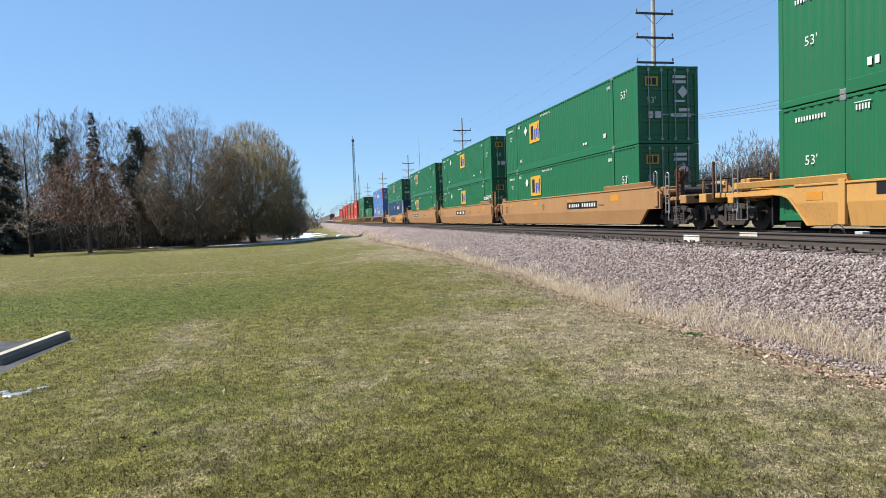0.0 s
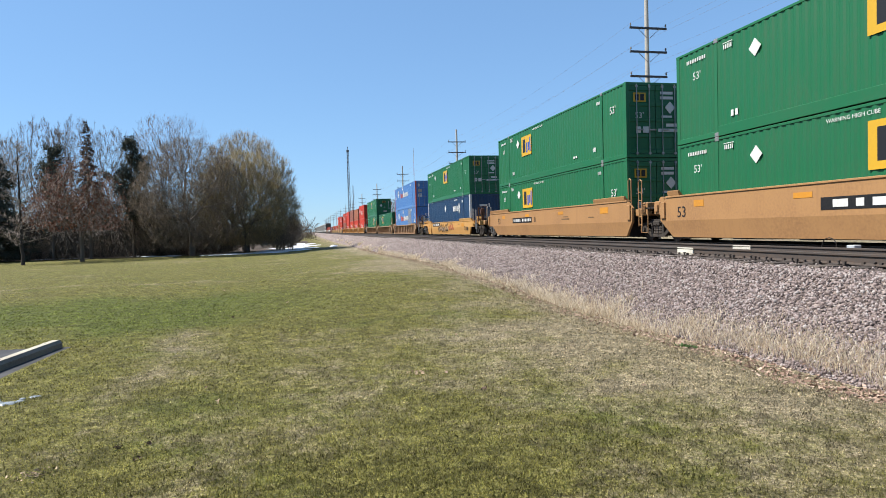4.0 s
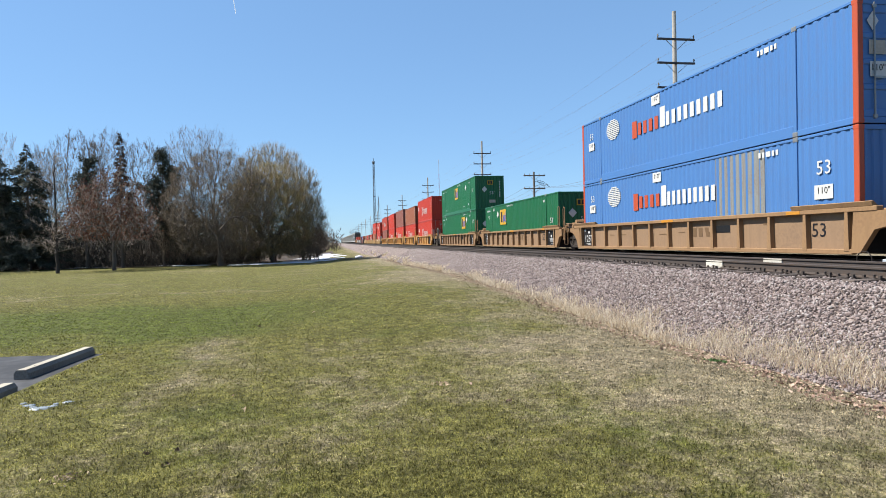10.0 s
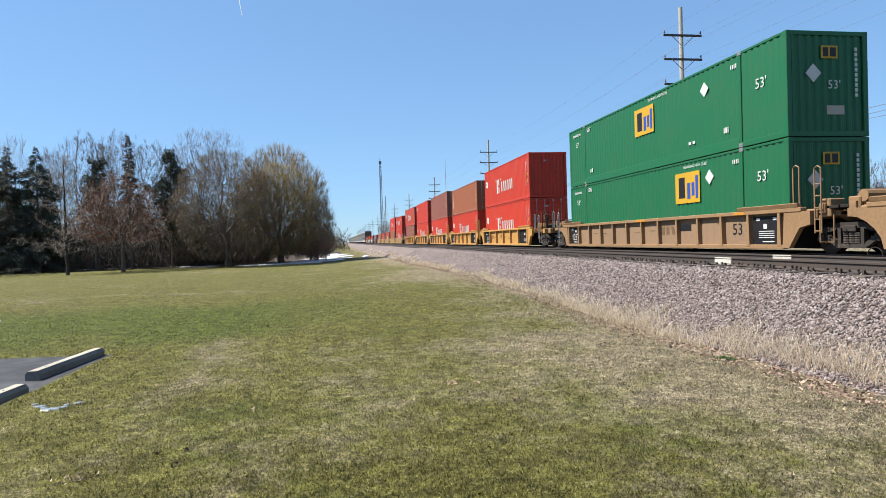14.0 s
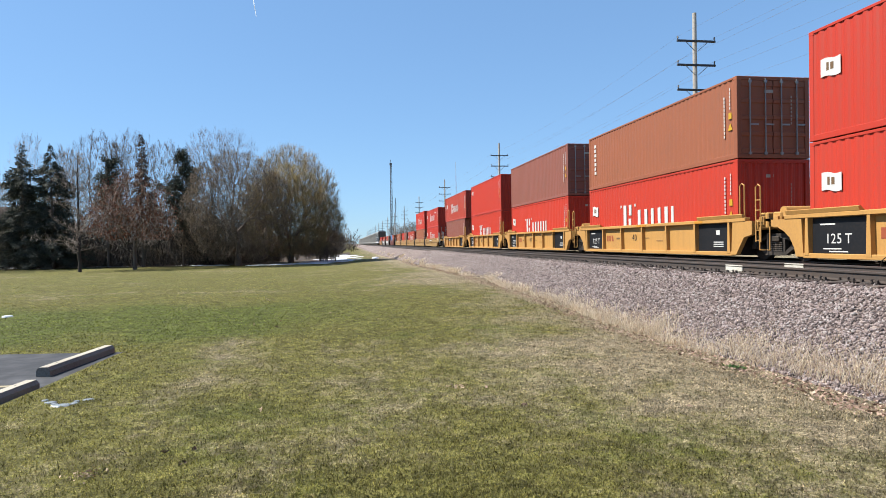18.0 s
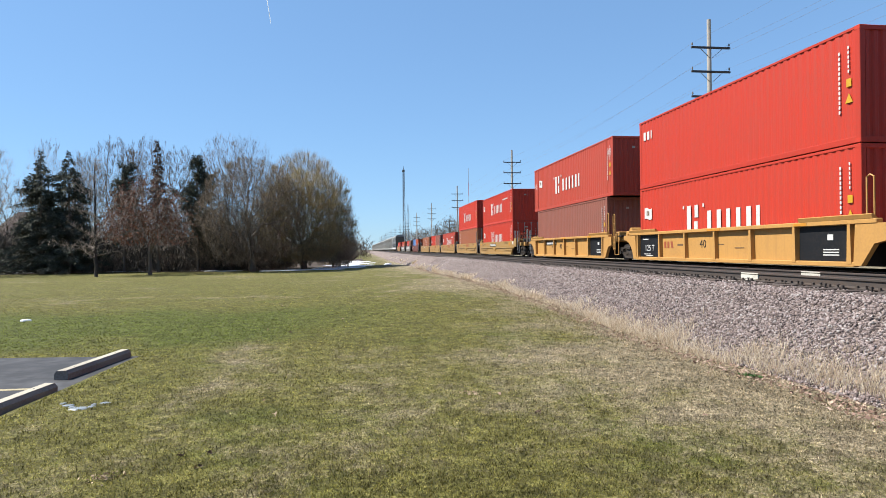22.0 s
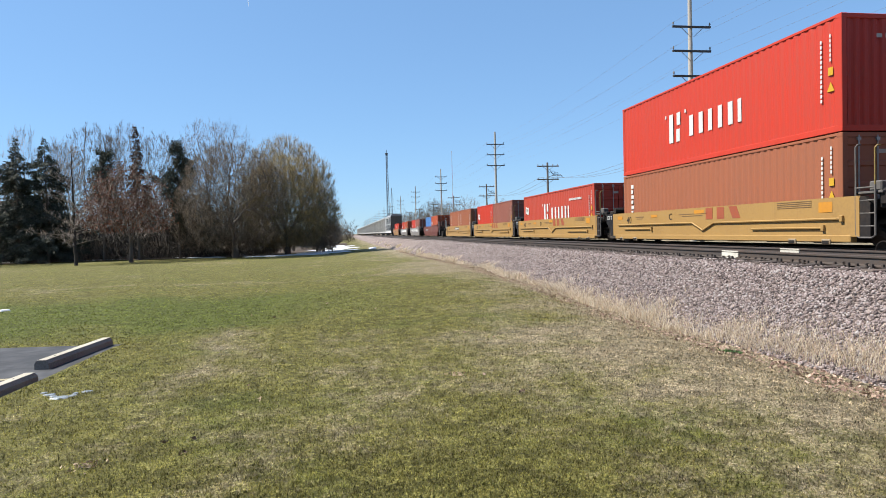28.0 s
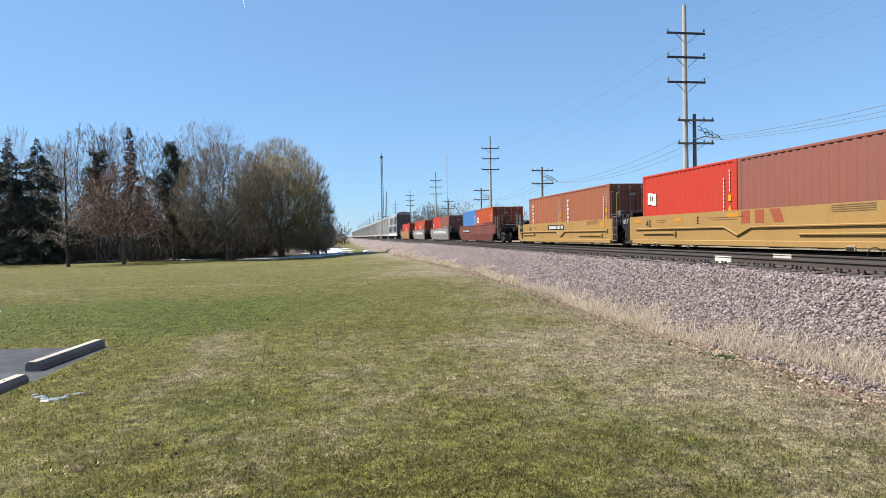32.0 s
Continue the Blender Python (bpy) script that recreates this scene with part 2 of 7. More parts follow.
    links.new(off, worn.inputs[0])
    links.new(math_of("DIVIDE", xyz.outputs["Y"], 20.0), reach.inputs[0])
    d = math_of("ADD", d, math_of("MULTIPLY", worn.outputs[0], reach.outputs[0]))
    for scale, detail, weight in ((0.1, 3, 0.5), (0.33, 4, 1.1), (0.9, 5, 0.7), (2.6, 5, 0.5), (9, 5, 0.4)):
        d = math_of("ADD", d, math_of("MULTIPLY", math_of("SUBTRACT", noise_at(scale, detail), 0.5), weight))
    d = math_of("ADD", d, cells(30, -0.1, 0.1))
    w = ramp(nodes, [(0.3, (0, 0, 0)), (0.72, (1, 1, 1))])
    links.new(d, w.inputs[0])
    mix = nodes.new("ShaderNodeMix")
    mix.data_type = "RGBA"
    links.new(w.outputs[0], mix.inputs["Factor"])
    # here and there a lusher, bluer green
    lush, where = nodes.new("ShaderNodeMix"), ramp(nodes, [(0.52, (0, 0, 0)), (0.7, (0.5, 0.5, 0.5))])
    lush.data_type = "RGBA"
    lush.inputs["B"].default_value = (0.073 * deep, 0.096 * deep, 0.0185 * deep, 1)
    links.new(noise_at(0.55, 6), where.inputs[0])
    belt = ramp(nodes, [(0.155, (0, 0, 0)), (0.19, (0.7, 0.7, 0.7)), (0.26, (0.7, 0.7, 0.7)), (0.31, (0, 0, 0))])
    links.new(math_of("ADD", math_of("DIVIDE", xyz.outputs["Y"], 70.0), math_of("MULTIPLY", math_of("SUBTRACT", noise_at(0.4, 4), 0.5), 0.12)), belt.inputs[0])
    inner = ramp(nodes, [(0.35, (1, 1, 1)), (0.62, (0, 0, 0))])
    links.new(math_of("DIVIDE", math_of("ADD", xyz.outputs["X"], 8.0), 16.0), inner.inputs[0])
    links.new(math_of("MAXIMUM", where.outputs[0], math_of("MULTIPLY", belt.outputs[0], inner.outputs[0])), lush.inputs["Factor"])
    links.new(green.outputs[0], lush.inputs["A"])
    links.new(lush.outputs["Result"], mix.inputs["A"])
    links.new(dry.outputs[0], mix.inputs["B"])
    hsv = nodes.new("ShaderNodeHueSaturation")
    tone = math_of("MULTIPLY", math_of("MULTIPLY", cells(62, 0.58, 1.42), cells(15, 0.7, 1.3)), cells(6, 0.76, 1.24))
    if blade:
        geo, rng = nodes.new("ShaderNodeNewGeometry"), nodes.new("ShaderNodeMapRange")
        rng.inputs["To Min"].default_value, rng.inputs["To Max"].default_value = 0.52, 1.85
        links.new(geo.outputs["Random Per Island"], rng.inputs["Value"])
        tone = math_of("MULTIPLY", tone, rng.outputs[0])
    links.new(tone, hsv.inputs["Value"])
    links.new(mix.outputs["Result"], hsv.inputs["Color"])
    out = hsv.outputs[0]
    links.new(out, bsdf.inputs["Base Color"])
    if blade:
        # thin leaves let the sun through
        leaf, both = nodes.new("ShaderNodeBsdfTranslucent"), nodes.new("ShaderNodeMixShader")
        both.inputs[0].default_value = 0.5
        links.new(out, leaf.inputs["Color"])
        links.new(bsdf.outputs[0], both.inputs[1])
        links.new(leaf.outputs[0], both.inputs[2])
        links.new(both.outputs[0], nodes["Material Output"].inputs["Surface"])
    bsdf.inputs["Roughness"].default_value = 0.9
    bsdf.inputs["Specular IOR Level"].default_value = 0.15
    bump = nodes.new("ShaderNodeBump")
    bump.inputs["Strength"].default_value, bump.inputs["Distance"].default_value = 0.9, 0.03
    links.new(noise_at(60, 8), bump.inputs["Height"])
    links.new(bump.outputs[0], bsdf.inputs["Normal"])
    return m


LAWN = lawn_material()
GREEN = paint("container_green_paint", (0.00833, 0.0982, 0.0393), 0.45, dirty=0.12, streaks=0.08, object_tint=0.06)
NAVY = paint("container_navy_paint", (0.00905, 0.0342, 0.0813), 0.45, dirty=0.15)
BLUE = paint("container_blue_paint", (0.055, 0.148, 0.345), 0.45, dirty=0.12, streaks=0.1)
RED = paint("container_red_paint", (0.376, 0.029, 0.0135), 0.55, dirty=0.15, streaks=0.12, object_tint=0.08)
FADED = paint("container_faded_red_paint", (0.322, 0.0417, 0.0238), 0.6, dirty=0.2, streaks=0.15)
RUST = paint("container_rust_brown_paint", (0.232, 0.077, 0.037), 0.55, dirty=0.2, streaks=0.15, object_tint=0.08)
MAROON = paint("container_brown_paint", (0.2, 0.07, 0.05), 0.55, dirty=0.25, streaks=0.2)
ORANGE = paint("container_orange_paint", (0.327, 0.0595, 0.0178), 0.55, dirty=0.2)
WHITE = paint("white_paint", (0.478, 0.478, 0.459), 0.5, dirty=0.15, bump=0.0)
ORANGE_RED = paint("orange_post_paint", (0.357, 0.0595, 0.0238), 0.5, dirty=0.15)
YELLOW = paint("yellow_panel_paint", (0.428, 0.25, 0.0178), 0.5, dirty=0.1, bump=0.0)
INK = paint("black_marking_paint", (0.0105, 0.0105, 0.0126), 0.5, dirty=0.0, bump=0.0)
INKBLUE = paint("blue_marking_paint", (0.021, 0.056, 0.245), 0.5, dirty=0.0, bump=0.0)
TAN = paint("car_faded_tan_paint", (0.28, 0.152, 0.0625), 0.6, dirt=(0.131, 0.0654, 0.0357), dirty=0.4, streaks=0.25)
CARYELLOW = paint("car_yellow_paint", (0.4, 0.215, 0.062), 0.55, dirt=(0.19, 0.105, 0.045), dirty=0.35, streaks=0.3)
CARBROWN = paint("car_oxide_brown_paint", (0.108, 0.0297, 0.0214), 0.65, dirt=(0.249, 0.131, 0.0963), dirty=0.35, streaks=0.3)
CARGREY = paint("car_grey_paint", (0.178, 0.161, 0.149), 0.65, dirt=(0.297, 0.28, 0.25), dirty=0.4, streaks=0.3)
PATCH = paint("orange_patch_paint", (0.416, 0.178, 0.0178), 0.6, dirty=0.2)
BLACKPANEL = paint("black_stencil_panel_paint", (0.00924, 0.0101, 0.0118), 0.55, dirty=0.12, gloss=0.2)
STEEL = paint("dark_running_gear", (0.0146, 0.0123, 0.0114), 0.65, dirt=(0.0455, 0.0319, 0.0228), dirty=0.5, bump=0.3, gloss=0.2)
SPRING = paint("dusty_spring_steel", (0.075, 0.062, 0.052), 0.6, dirt=(0.13, 0.1, 0.08), dirty=0.5)
TRUCK = paint("dusty_cast_steel", (0.032, 0.027, 0.023), 0.7, dirt=(0.1, 0.078, 0.06), dirty=0.6, bump=0.4, gloss=0.25)
ARM = paint("dark_grey_crossarm", (0.05, 0.053, 0.06), 0.8, dirty=0.3, grain=25, bump=0.4)
MARKPAINT = paint("cream_rail_paint", (0.47, 0.45, 0.39), 0.7, dirt=(0.2, 0.17, 0.13), dirty=0.5, grain=30)
GALV = paint("galvanised_steel", (0.268, 0.268, 0.262), 0.45, metal=0.6, dirty=0.3)
RAILHEAD = paint("rail_steel", (0.052, 0.043, 0.038), 0.6, metal=0.0, dirt=(0.075, 0.05, 0.036), dirty=0.6, bump=0.3)
TIEWOOD = paint("creosoted_timber", (0.07, 0.055, 0.047), 0.85, dirt=(0.11, 0.09, 0.077), dirty=0.7, grain=30, bump=0.6, object_tint=0.3)
RIBTAN = paint("car_weathered_tan_paint", (0.235, 0.142, 0.07), 0.6, dirt=(0.11, 0.06, 0.035), dirty=0.45, streaks=0.3)
DULLTAN = paint("car_dull_tan_paint", (0.225, 0.145, 0.085), 0.65, dirt=(0.12, 0.08, 0.055), dirty=0.45, streaks=0.3)
RUSTMETAL = paint("dark_rusty_iron", (0.06, 0.028, 0.018), 0.8, dirt=(0.12, 0.05, 0.025), dirty=0.5)
DULLIRON = paint("worn_grey_ironwork", (0.085, 0.078, 0.072), 0.6, dirt=(0.2, 0.17, 0.13), dirty=0.35)
GRABYELLOW = paint("yellow_grab_iron_paint", (0.17, 0.12, 0.035), 0.55, dirty=0.5)
POLEWOOD = paint("weathered_pole_timber", (0.37, 0.345, 0.305), 0.85, dirt=(0.16, 0.14, 0.12), dirty=0.35, grain=25, bump=0.5)
DARKWOOD = paint("dark_pole_timber", (0.15, 0.132, 0.115), 0.85, dirty=0.4, grain=25, bump=0.5)
CONCRETE = paint("weathered_concrete", (0.2, 0.175, 0.15), 0.9, dirt=(0.06, 0.05, 0.042), dirty=0.5, grain=40, bump=0.6)
STOPPAINT = paint("worn_sunlit_cream_paint", (0.38, 0.345, 0.28), 0.85, dirt=(0.15, 0.12, 0.09), dirty=0.5, grain=40, bump=0.5)
ASPHALT = paint("worn_asphalt", (0.03, 0.031, 0.034), 0.8, dirt=(0.115, 0.115, 0.12), dirty=0.5, grain=3.5, bump=0.5, gloss=0.3)
SNOW = paint("old_snow", (0.59, 0.612, 0.648), 0.6, dirt=(0.432, 0.432, 0.446), dirty=0.4, grain=20, bump=0.8)
DARKBARK = paint("dark_brown_bark", (0.04, 0.033, 0.028), 0.9, dirty=0.4, grain=30, bump=0.6)
BARK = paint("grey_brown_bark", (0.0975, 0.0788, 0.0638), 0.9, dirty=0.4, grain=30, bump=0.6)
PALEBLUE = paint("pale_grey_steel", (0.327, 0.357, 0.387), 0.45, dirty=0.2)
LINEPAINT = paint("faded_line_paint", (0.369, 0.309, 0.178), 0.7, dirt=(0.0892, 0.0833, 0.0774), dirty=0.6, grain=40)
SILVER = paint("autorack_silver_panels", (0.4, 0.39, 0.36), 0.5, metal=0.0, dirt=(0.231, 0.184, 0.148), dirty=0.4, streaks=0.25, object_tint=0.12)
RACKEND = paint("autorack_dim_end_doors", (0.1, 0.083, 0.066), 0.6, dirty=0.4, streaks=0.3)
CREAM = paint("autorack_white_paint", (0.57, 0.57, 0.554), 0.5, dirty=0.25, streaks=0.2)
DARKMETAL = paint("dull_mast_steel", (0.119, 0.125, 0.131), 0.5, metal=0.4, dirty=0.3)
PALEMAST = paint("pale_mast_steel", (0.327, 0.327, 0.327), 0.5, dirty=0.3)
WIRE = paint("weathered_wire", (0.131, 0.137, 0.149), 0.5, dirty=0.2, bump=0)

# ---- the ground: one sheet to the horizon, a low bank by the track ----
TRACK_1, TRACK_2 = 9.18, 13.45      # centre lines of the near and the far track
RAIL_1, RAIL_2 = -0.58, -0.68       # tops of their rails


def smooth(a, b, t):
    t = min(1.0, max(0.0, (t - a) / (b - a)))
    return t * t * (3 - 2 * t)


def ground_z(x, y):
    far = -1.64 - 0.10 * smooth(2, 12, y) - 0.42 * smooth(8, 70, y) - 0.25 * smooth(60, 130, y)
    bank = 0.22 * smooth(-2.5, 3.5, x) * smooth(7, 22, y)
    lump = 0.05 * noise.noise((x * 0.16, y * 0.13, 0.3)) * smooth(0, 6, abs(y) + 2) + 0.014 * noise.noise((x * 0.9, y * 0.8, 1.7))
    if x < -3.2 and -1 < y < 13:
        far -= 0.14 * smooth(3.7, 4.2, -x) * (1 - smooth(10.9, 11.6, y))
    far -= 0.17 * math.exp(-((x - 5.7) / 0.9) ** 2) * smooth(2, 6, y) * (1 - smooth(16, 34, y))
    if x > 20:
        far = max(far, far + (-1.5 - far) * smooth(20, 24, x))
    return far + bank + lump


def axis_steps(lo, hi, fine_lo, fine_hi, step, grow=1.22):
    out = list(np.arange(fine_lo, fine_hi, step))
    d, p = step, fine_hi
    while p < hi:
        out.append(p)
        d *= grow
        p += d
    out.append(hi)
    d, p = step * grow, fine_lo - step
    while p > lo:
        out.insert(0, p)
        d *= grow
        p -= d
    out.insert(0, lo)
    return out


xs = axis_steps(-3000, 3000, -8, 7, 0.3)
ys = axis_steps(-2000, 4500, 0, 40, 0.5)
gv = [(x, y, ground_z(x, y)) for y in ys for x in xs]
gf = [(j * len(xs) + i, j * len(xs) + i + 1, (j + 1) * len(xs) + i + 1, (j + 1) * len(xs) + i) for j in range(len(ys) - 1) for i in range(len(xs) - 1)]
ground_mesh = bulk("ground", gv, gf, LAWN)
ground_mesh.polygons.foreach_set("use_smooth", [True] * len(gf))
ground = thing("ground", "mown spring lawn, patchy green and straw-coloured", "ground", kind="structure", data=ground_mesh)

# ---- ballast bed ----
def ballast_material():
    m, nodes, links, bsdf = nodes_of("ballast_bed")
    tex = nodes.new("ShaderNodeTexCoord")
    vor = nodes.new("ShaderNodeTexVoronoi")
    vor.inputs["Scale"].default_value = 17
    links.new(tex.outputs["Object"], vor.inputs["Vector"])
    r = ramp(nodes, [(0.0, (0.05, 0.037, 0.031)), (0.35, (0.12, 0.088, 0.076)), (0.7, (0.2, 0.155, 0.136)), (1.0, (0.3, 0.25, 0.225))])
    sep = nodes.new("ShaderNodeSeparateColor")
    links.new(vor.outputs["Color"], sep.inputs[0])
    links.new(sep.outputs[0], r.inputs[0])
    # oil and brake dust between the rails
    xyz, grime = nodes.new("ShaderNodeSeparateXYZ"), nodes.new("ShaderNodeMix")
    links.new(tex.outputs["Object"], xyz.inputs[0])
    part_way = nodes.new("ShaderNodeMath")
    part_way.operation = "DIVIDE"
    part_way.inputs[1].default_value = 20.0
    links.new(xyz.outputs["X"], part_way.inputs[0])
    soot = ramp(nodes, [(0.0, (0, 0, 0)), (0.395, (0, 0, 0)), (0.42, (0.8, 0.8, 0.8)), (0.5, (0.8, 0.8, 0.8)), (0.53, (0.35, 0.35, 0.35)), (0.6, (0.45, 0.45, 0.45)), (0.63, (0.85, 0.85, 0.85)), (0.72, (0.85, 0.85, 0.85))])
    links.new(part_way.outputs[0], soot.inputs[0])
    grime.data_type = "RGBA"
    grime.inputs["B"].default_value = (0.066, 0.054, 0.046, 1)
    links.new(soot.outputs[0], grime.inputs["Factor"])
    links.new(r.outputs[0], grime.inputs["A"])
    links.new(grime.outputs["Result"], bsdf.inputs["Base Color"])
    bsdf.inputs["Roughness"].default_value = 0.9
    b = nodes.new("ShaderNodeBump")
    b.inputs["Strength"].default_value, b.inputs["Distance"].default_value = 1.0, 0.05
    b.invert = True
    links.new(vor.outputs["Distance"], b.inputs["Height"])
    links.new(b.outputs[0], bsdf.inputs["Normal"])
    return m


BALLAST = ballast_material()
BED = [(5.3, -2.75), (5.7, -1.9), (6.4, -1.42), (7.4, -0.86), (7.75, -0.81), (8.5, -0.79), (10.7, -0.78), (11.6, -0.9), (12.2, -0.87), (14.8, -0.87), (15.6, -0.93), (17.4, -1.02), (19.4, -2.4)]
yy = [-300, -60, -20, 0, 5, 10, 15, 20, 30, 40, 60, 80, 110, 150, 220, 320, 500, 800, 1300, 2000]
bed_mesh = bulk("ballast_bed", [(x, y, z) for y in yy for x, z in BED],
                [(j * len(BED) + i, j * len(BED) + i + 1, (j + 1) * len(BED) + i + 1, (j + 1) * len(BED) + i) for j in range(len(yy) - 1) for i in range(len(BED) - 1)], BALLAST)
ballast_bed = thing("ballast_bed", "pinkish grey crushed stone ballast under two tracks", "ballast", kind="structure", data=bed_mesh)

# ---- rails ----
RAIL = [(-0.075, -0.178), (0.075, -0.178), (0.075, -0.165), (0.014, -0.14), (0.011, -0.05), (0.036, -0.035), (0.036, -0.006), (0.026, 0.0), (-0.026, 0.0), (-0.036, -0.006), (-0.036, -0.035), (-0.011, -0.05), (-0.014, -0.14), (-0.075, -0.165)]
for centre, top in ((TRACK_1, RAIL_1), (TRACK_2, RAIL_2)):
    for side in (-1, 1):
        rail = thing("rail", "rusty brown steel rail spiked to timber sleepers", "rail", group="rails")
        for name, rows in (("rail_head", RAIL[4:12]), ("rail_web", [RAIL[3], RAIL[4], RAIL[11], RAIL[12]]), ("rail_foot", RAIL[:4] + RAIL[12:])):
            g = Geo()
            for a, b in ((-300, 0), (0, 40), (40, 400), (400, 2000)):
                g.prism([(centre + side * 0.7535 + x, top + z) for x, z in rows], "y", a, b)
            part(name, g, RAILHEAD, rail)

# ---- sleepers and fastenings of the near track, one by one where the camera is close ----
TIES = thing("sleepers", "dark creosoted timber sleepers with spikes and anchors", "railway sleepers", kind="structure")
TIES.location = (TRACK_1, 0, RAIL_1 - 0.178)
tie_mesh = Geo().box(-1.3, 1.3, -0.115, 0.115, -0.17, 0.0, 0.012).mesh("sleeper", TIEWOOD)
gear = Geo()
for s in (-1, 1):
    gear.box(s * 0.7535 - 0.17, s * 0.7535 + 0.17, -0.095, 0.095, 0.0, 0.016, 0.004)
    for dx in (-0.1, 0.1):
        gear.box(s * 0.7535 + dx - 0.012, s * 0.7535 + dx + 0.012, -0.05, -0.026, 0.0, 0.055)
        gear.box(s * 0.7535 + dx - 0.022, s * 0.7535 + dx + 0.022, -0.056, -0.02, 0.055, 0.07)
    for dy in (-0.15, 0.15):
        gear.box(s * 0.7535 - 0.12, s * 0.7535 + 0.12, dy - 0.018, dy + 0.018, -0.035, 0.02)
        gear.box(s * 0.7535 - 0.125, s * 0.7535 - 0.085, dy - 0.02, dy + 0.02, 0.0, 0.06)
gear_mesh = gear.mesh("fastenings", RAILHEAD)
rng = np.random.default_rng(5)
for k in range(150):
    y = 1.0 + k * 0.53 + rng.uniform(-0.03, 0.03)
    m = Matrix.Translation((rng.uniform(-0.07, 0.07), y, rng.uniform(-0.012, 0.004))) @ Matrix.Rotation(rng.uniform(-0.03, 0.03), 4, "Z")
    t = part("sleeper", tie_mesh, None, TIES, m=m)
    if k < 90:
        part("fastenings", gear_mesh, None, t)
g = Geo()
for k in range(500):
    g.box(TRACK_1 - 1.3, TRACK_1 + 1.3, 80.5 + k * 0.53 - 0.11, 80.5 + k * 0.53 + 0.11, RAIL_1 - 0.3, RAIL_1 - 0.178)
tagged(part("far_sleepers", g, TIEWOOD, None, "dark timber sleepers farther along the near track"), category="railway sleepers", kind="stuff")
g = Geo()
for k in range(650):
    y = 0.5 + k * 0.53
    g.box(TRACK_2 - 1.3, TRACK_2 + 1.3, y - 0.11, y + 0.11, RAIL_2 - 0.3, RAIL_2 - 0.178)
tagged(part("far_sleepers", g, TIEWOOD, None, "dark timber sleepers under the train"), category="railway sleepers", kind="stuff")
# white paint on two rails
for x, top, y0, y1 in ((TRACK_1 - 0.7535, RAIL_1, 12.35, 12.95), (TRACK_1 + 0.7535, RAIL_1, 12.4, 13.0)):
    thing("rail_paint_mark", "white paint dabbed on the side of a rail", "paint mark", data=Geo().box(x - 0.04, x - 0.0145, y0, y1, top - 0.14, top - 0.05).box(x - 0.0385, x - 0.03, y0, y1, top - 0.033, top - 0.008).box(x - 0.078, x - 0.02, y0 + 0.03, y1 - 0.06, top - 0.163, top - 0.15).mesh("rail_paint_mark", MARKPAINT))
# trackside detector between the tracks
box = thing("trackside_box", "small pale grey steel detector box beside the rail", "detector", pose(11.55, 11.25, -0.86))
part("case", Geo().box(-0.1, 0.1, -0.1, 0.1, 0.1, 0.25, 0.012), PALEBLUE, box)
part("foot", Geo().box(-0.05, 0.05, -0.08, 0.08, -0.05, 0.1), STEEL, box)
part("cable", Geo().pipe([(0, 0.85, 0.0)] + [(0, 0.65 + 0.2 * math.cos(a), 0.22 + 0.18 * math.sin(a)) for a in np.linspace(0, math.pi, 9)] + [(0, 0.45, 0.0)], 0.012), STEEL, box, "black cable in an arch")
frame_thing = thing("trackside_bracket", "pale grey steel bracket with a round fitting", "detector", pose(11.6, 9.7, -0.86))
part("plate", Geo().prism([(-0.32, 0.62), (0.32, 0.62), (0.25, 0.56), (-0.1, 0.3), (-0.3, 0.56)], "x", -0.04, 0.04), PALEBLUE, frame_thing)
part("base_rail", Geo().box(-0.05, 0.05, -0.4, 0.45, 0.22, 0.29, 0.01), PALEBLUE, frame_thing)
part("fitting", Geo().tube((-0.07, 0.0, 0.38), (0.06, 0.0, 0.38), 0.1, 14), GALV, frame_thing)
part("post", Geo().tube((0, 0, -0.05), (0, 0, 0.3), 0.04, 8), STEEL, frame_thing)
part("cable", Geo().pipe([(0, 0.38, 0.02)] + [(0, 0.22 + 0.16 * math.cos(a), 0.35 + 0.14 * math.sin(a)) for a in np.linspace(0, math.pi, 7)], 0.012), STEEL, frame_thing, "black cable")

# ---- the train: containers on articulated well cars, then covered car carriers ----
TRAIN = []          # every thing that rides, with the place of its middle along the train
WHEELS = []         # wheelsets, to be turned
MESHES = {}
HALF = 1.27         # half a container's width


def travelled(t):
    """Metres that the slowing train has gone by after t seconds."""
    return 9.76 * t - 0.0255 * t * t


def shared(key, make):
    if key not in MESHES:
        MESHES[key] = make()
    return MESHES[key]


def letters(words, size, material):
    """A flat mesh of plain writing in the built-in font, its middle at the origin."""
    def make():
        curve = bpy.data.curves.new("writing", "FONT")
        curve.body, curve.size, curve.extrude = words, size, 0.002
        curve.align_x, curve.align_y, curve.resolution_u = "CENTER", "CENTER", 2
        ob = bpy.data.objects.new("writing", curve)
        scene.collection.objects.link(ob)
        me = bpy.data.meshes.new_from_object(ob.evaluated_get(bpy.context.evaluated_depsgraph_get()))
        bpy.data.objects.remove(ob)
        me.materials.clear()
        me.materials.append(material)
        return me
    return shared(("letters", words, size, material.name), make)


SIDE_TURN = Matrix(((0, 0, -1, 0), (-1, 0, 0, 0), (0, 1, 0, 0), (0, 0, 0, 1)))   # flat writing onto the lit side
END_TURN = Matrix(((1, 0, 0, 0), (0, 0, -1, 0), (0, 1, 0, 0), (0, 0, 0, 1)))      # and onto the end towards the lawn


ADVANCE = {"'": 0.2, '"': 0.32, " ": 0.28, "1": 0.5, "I": 0.3}


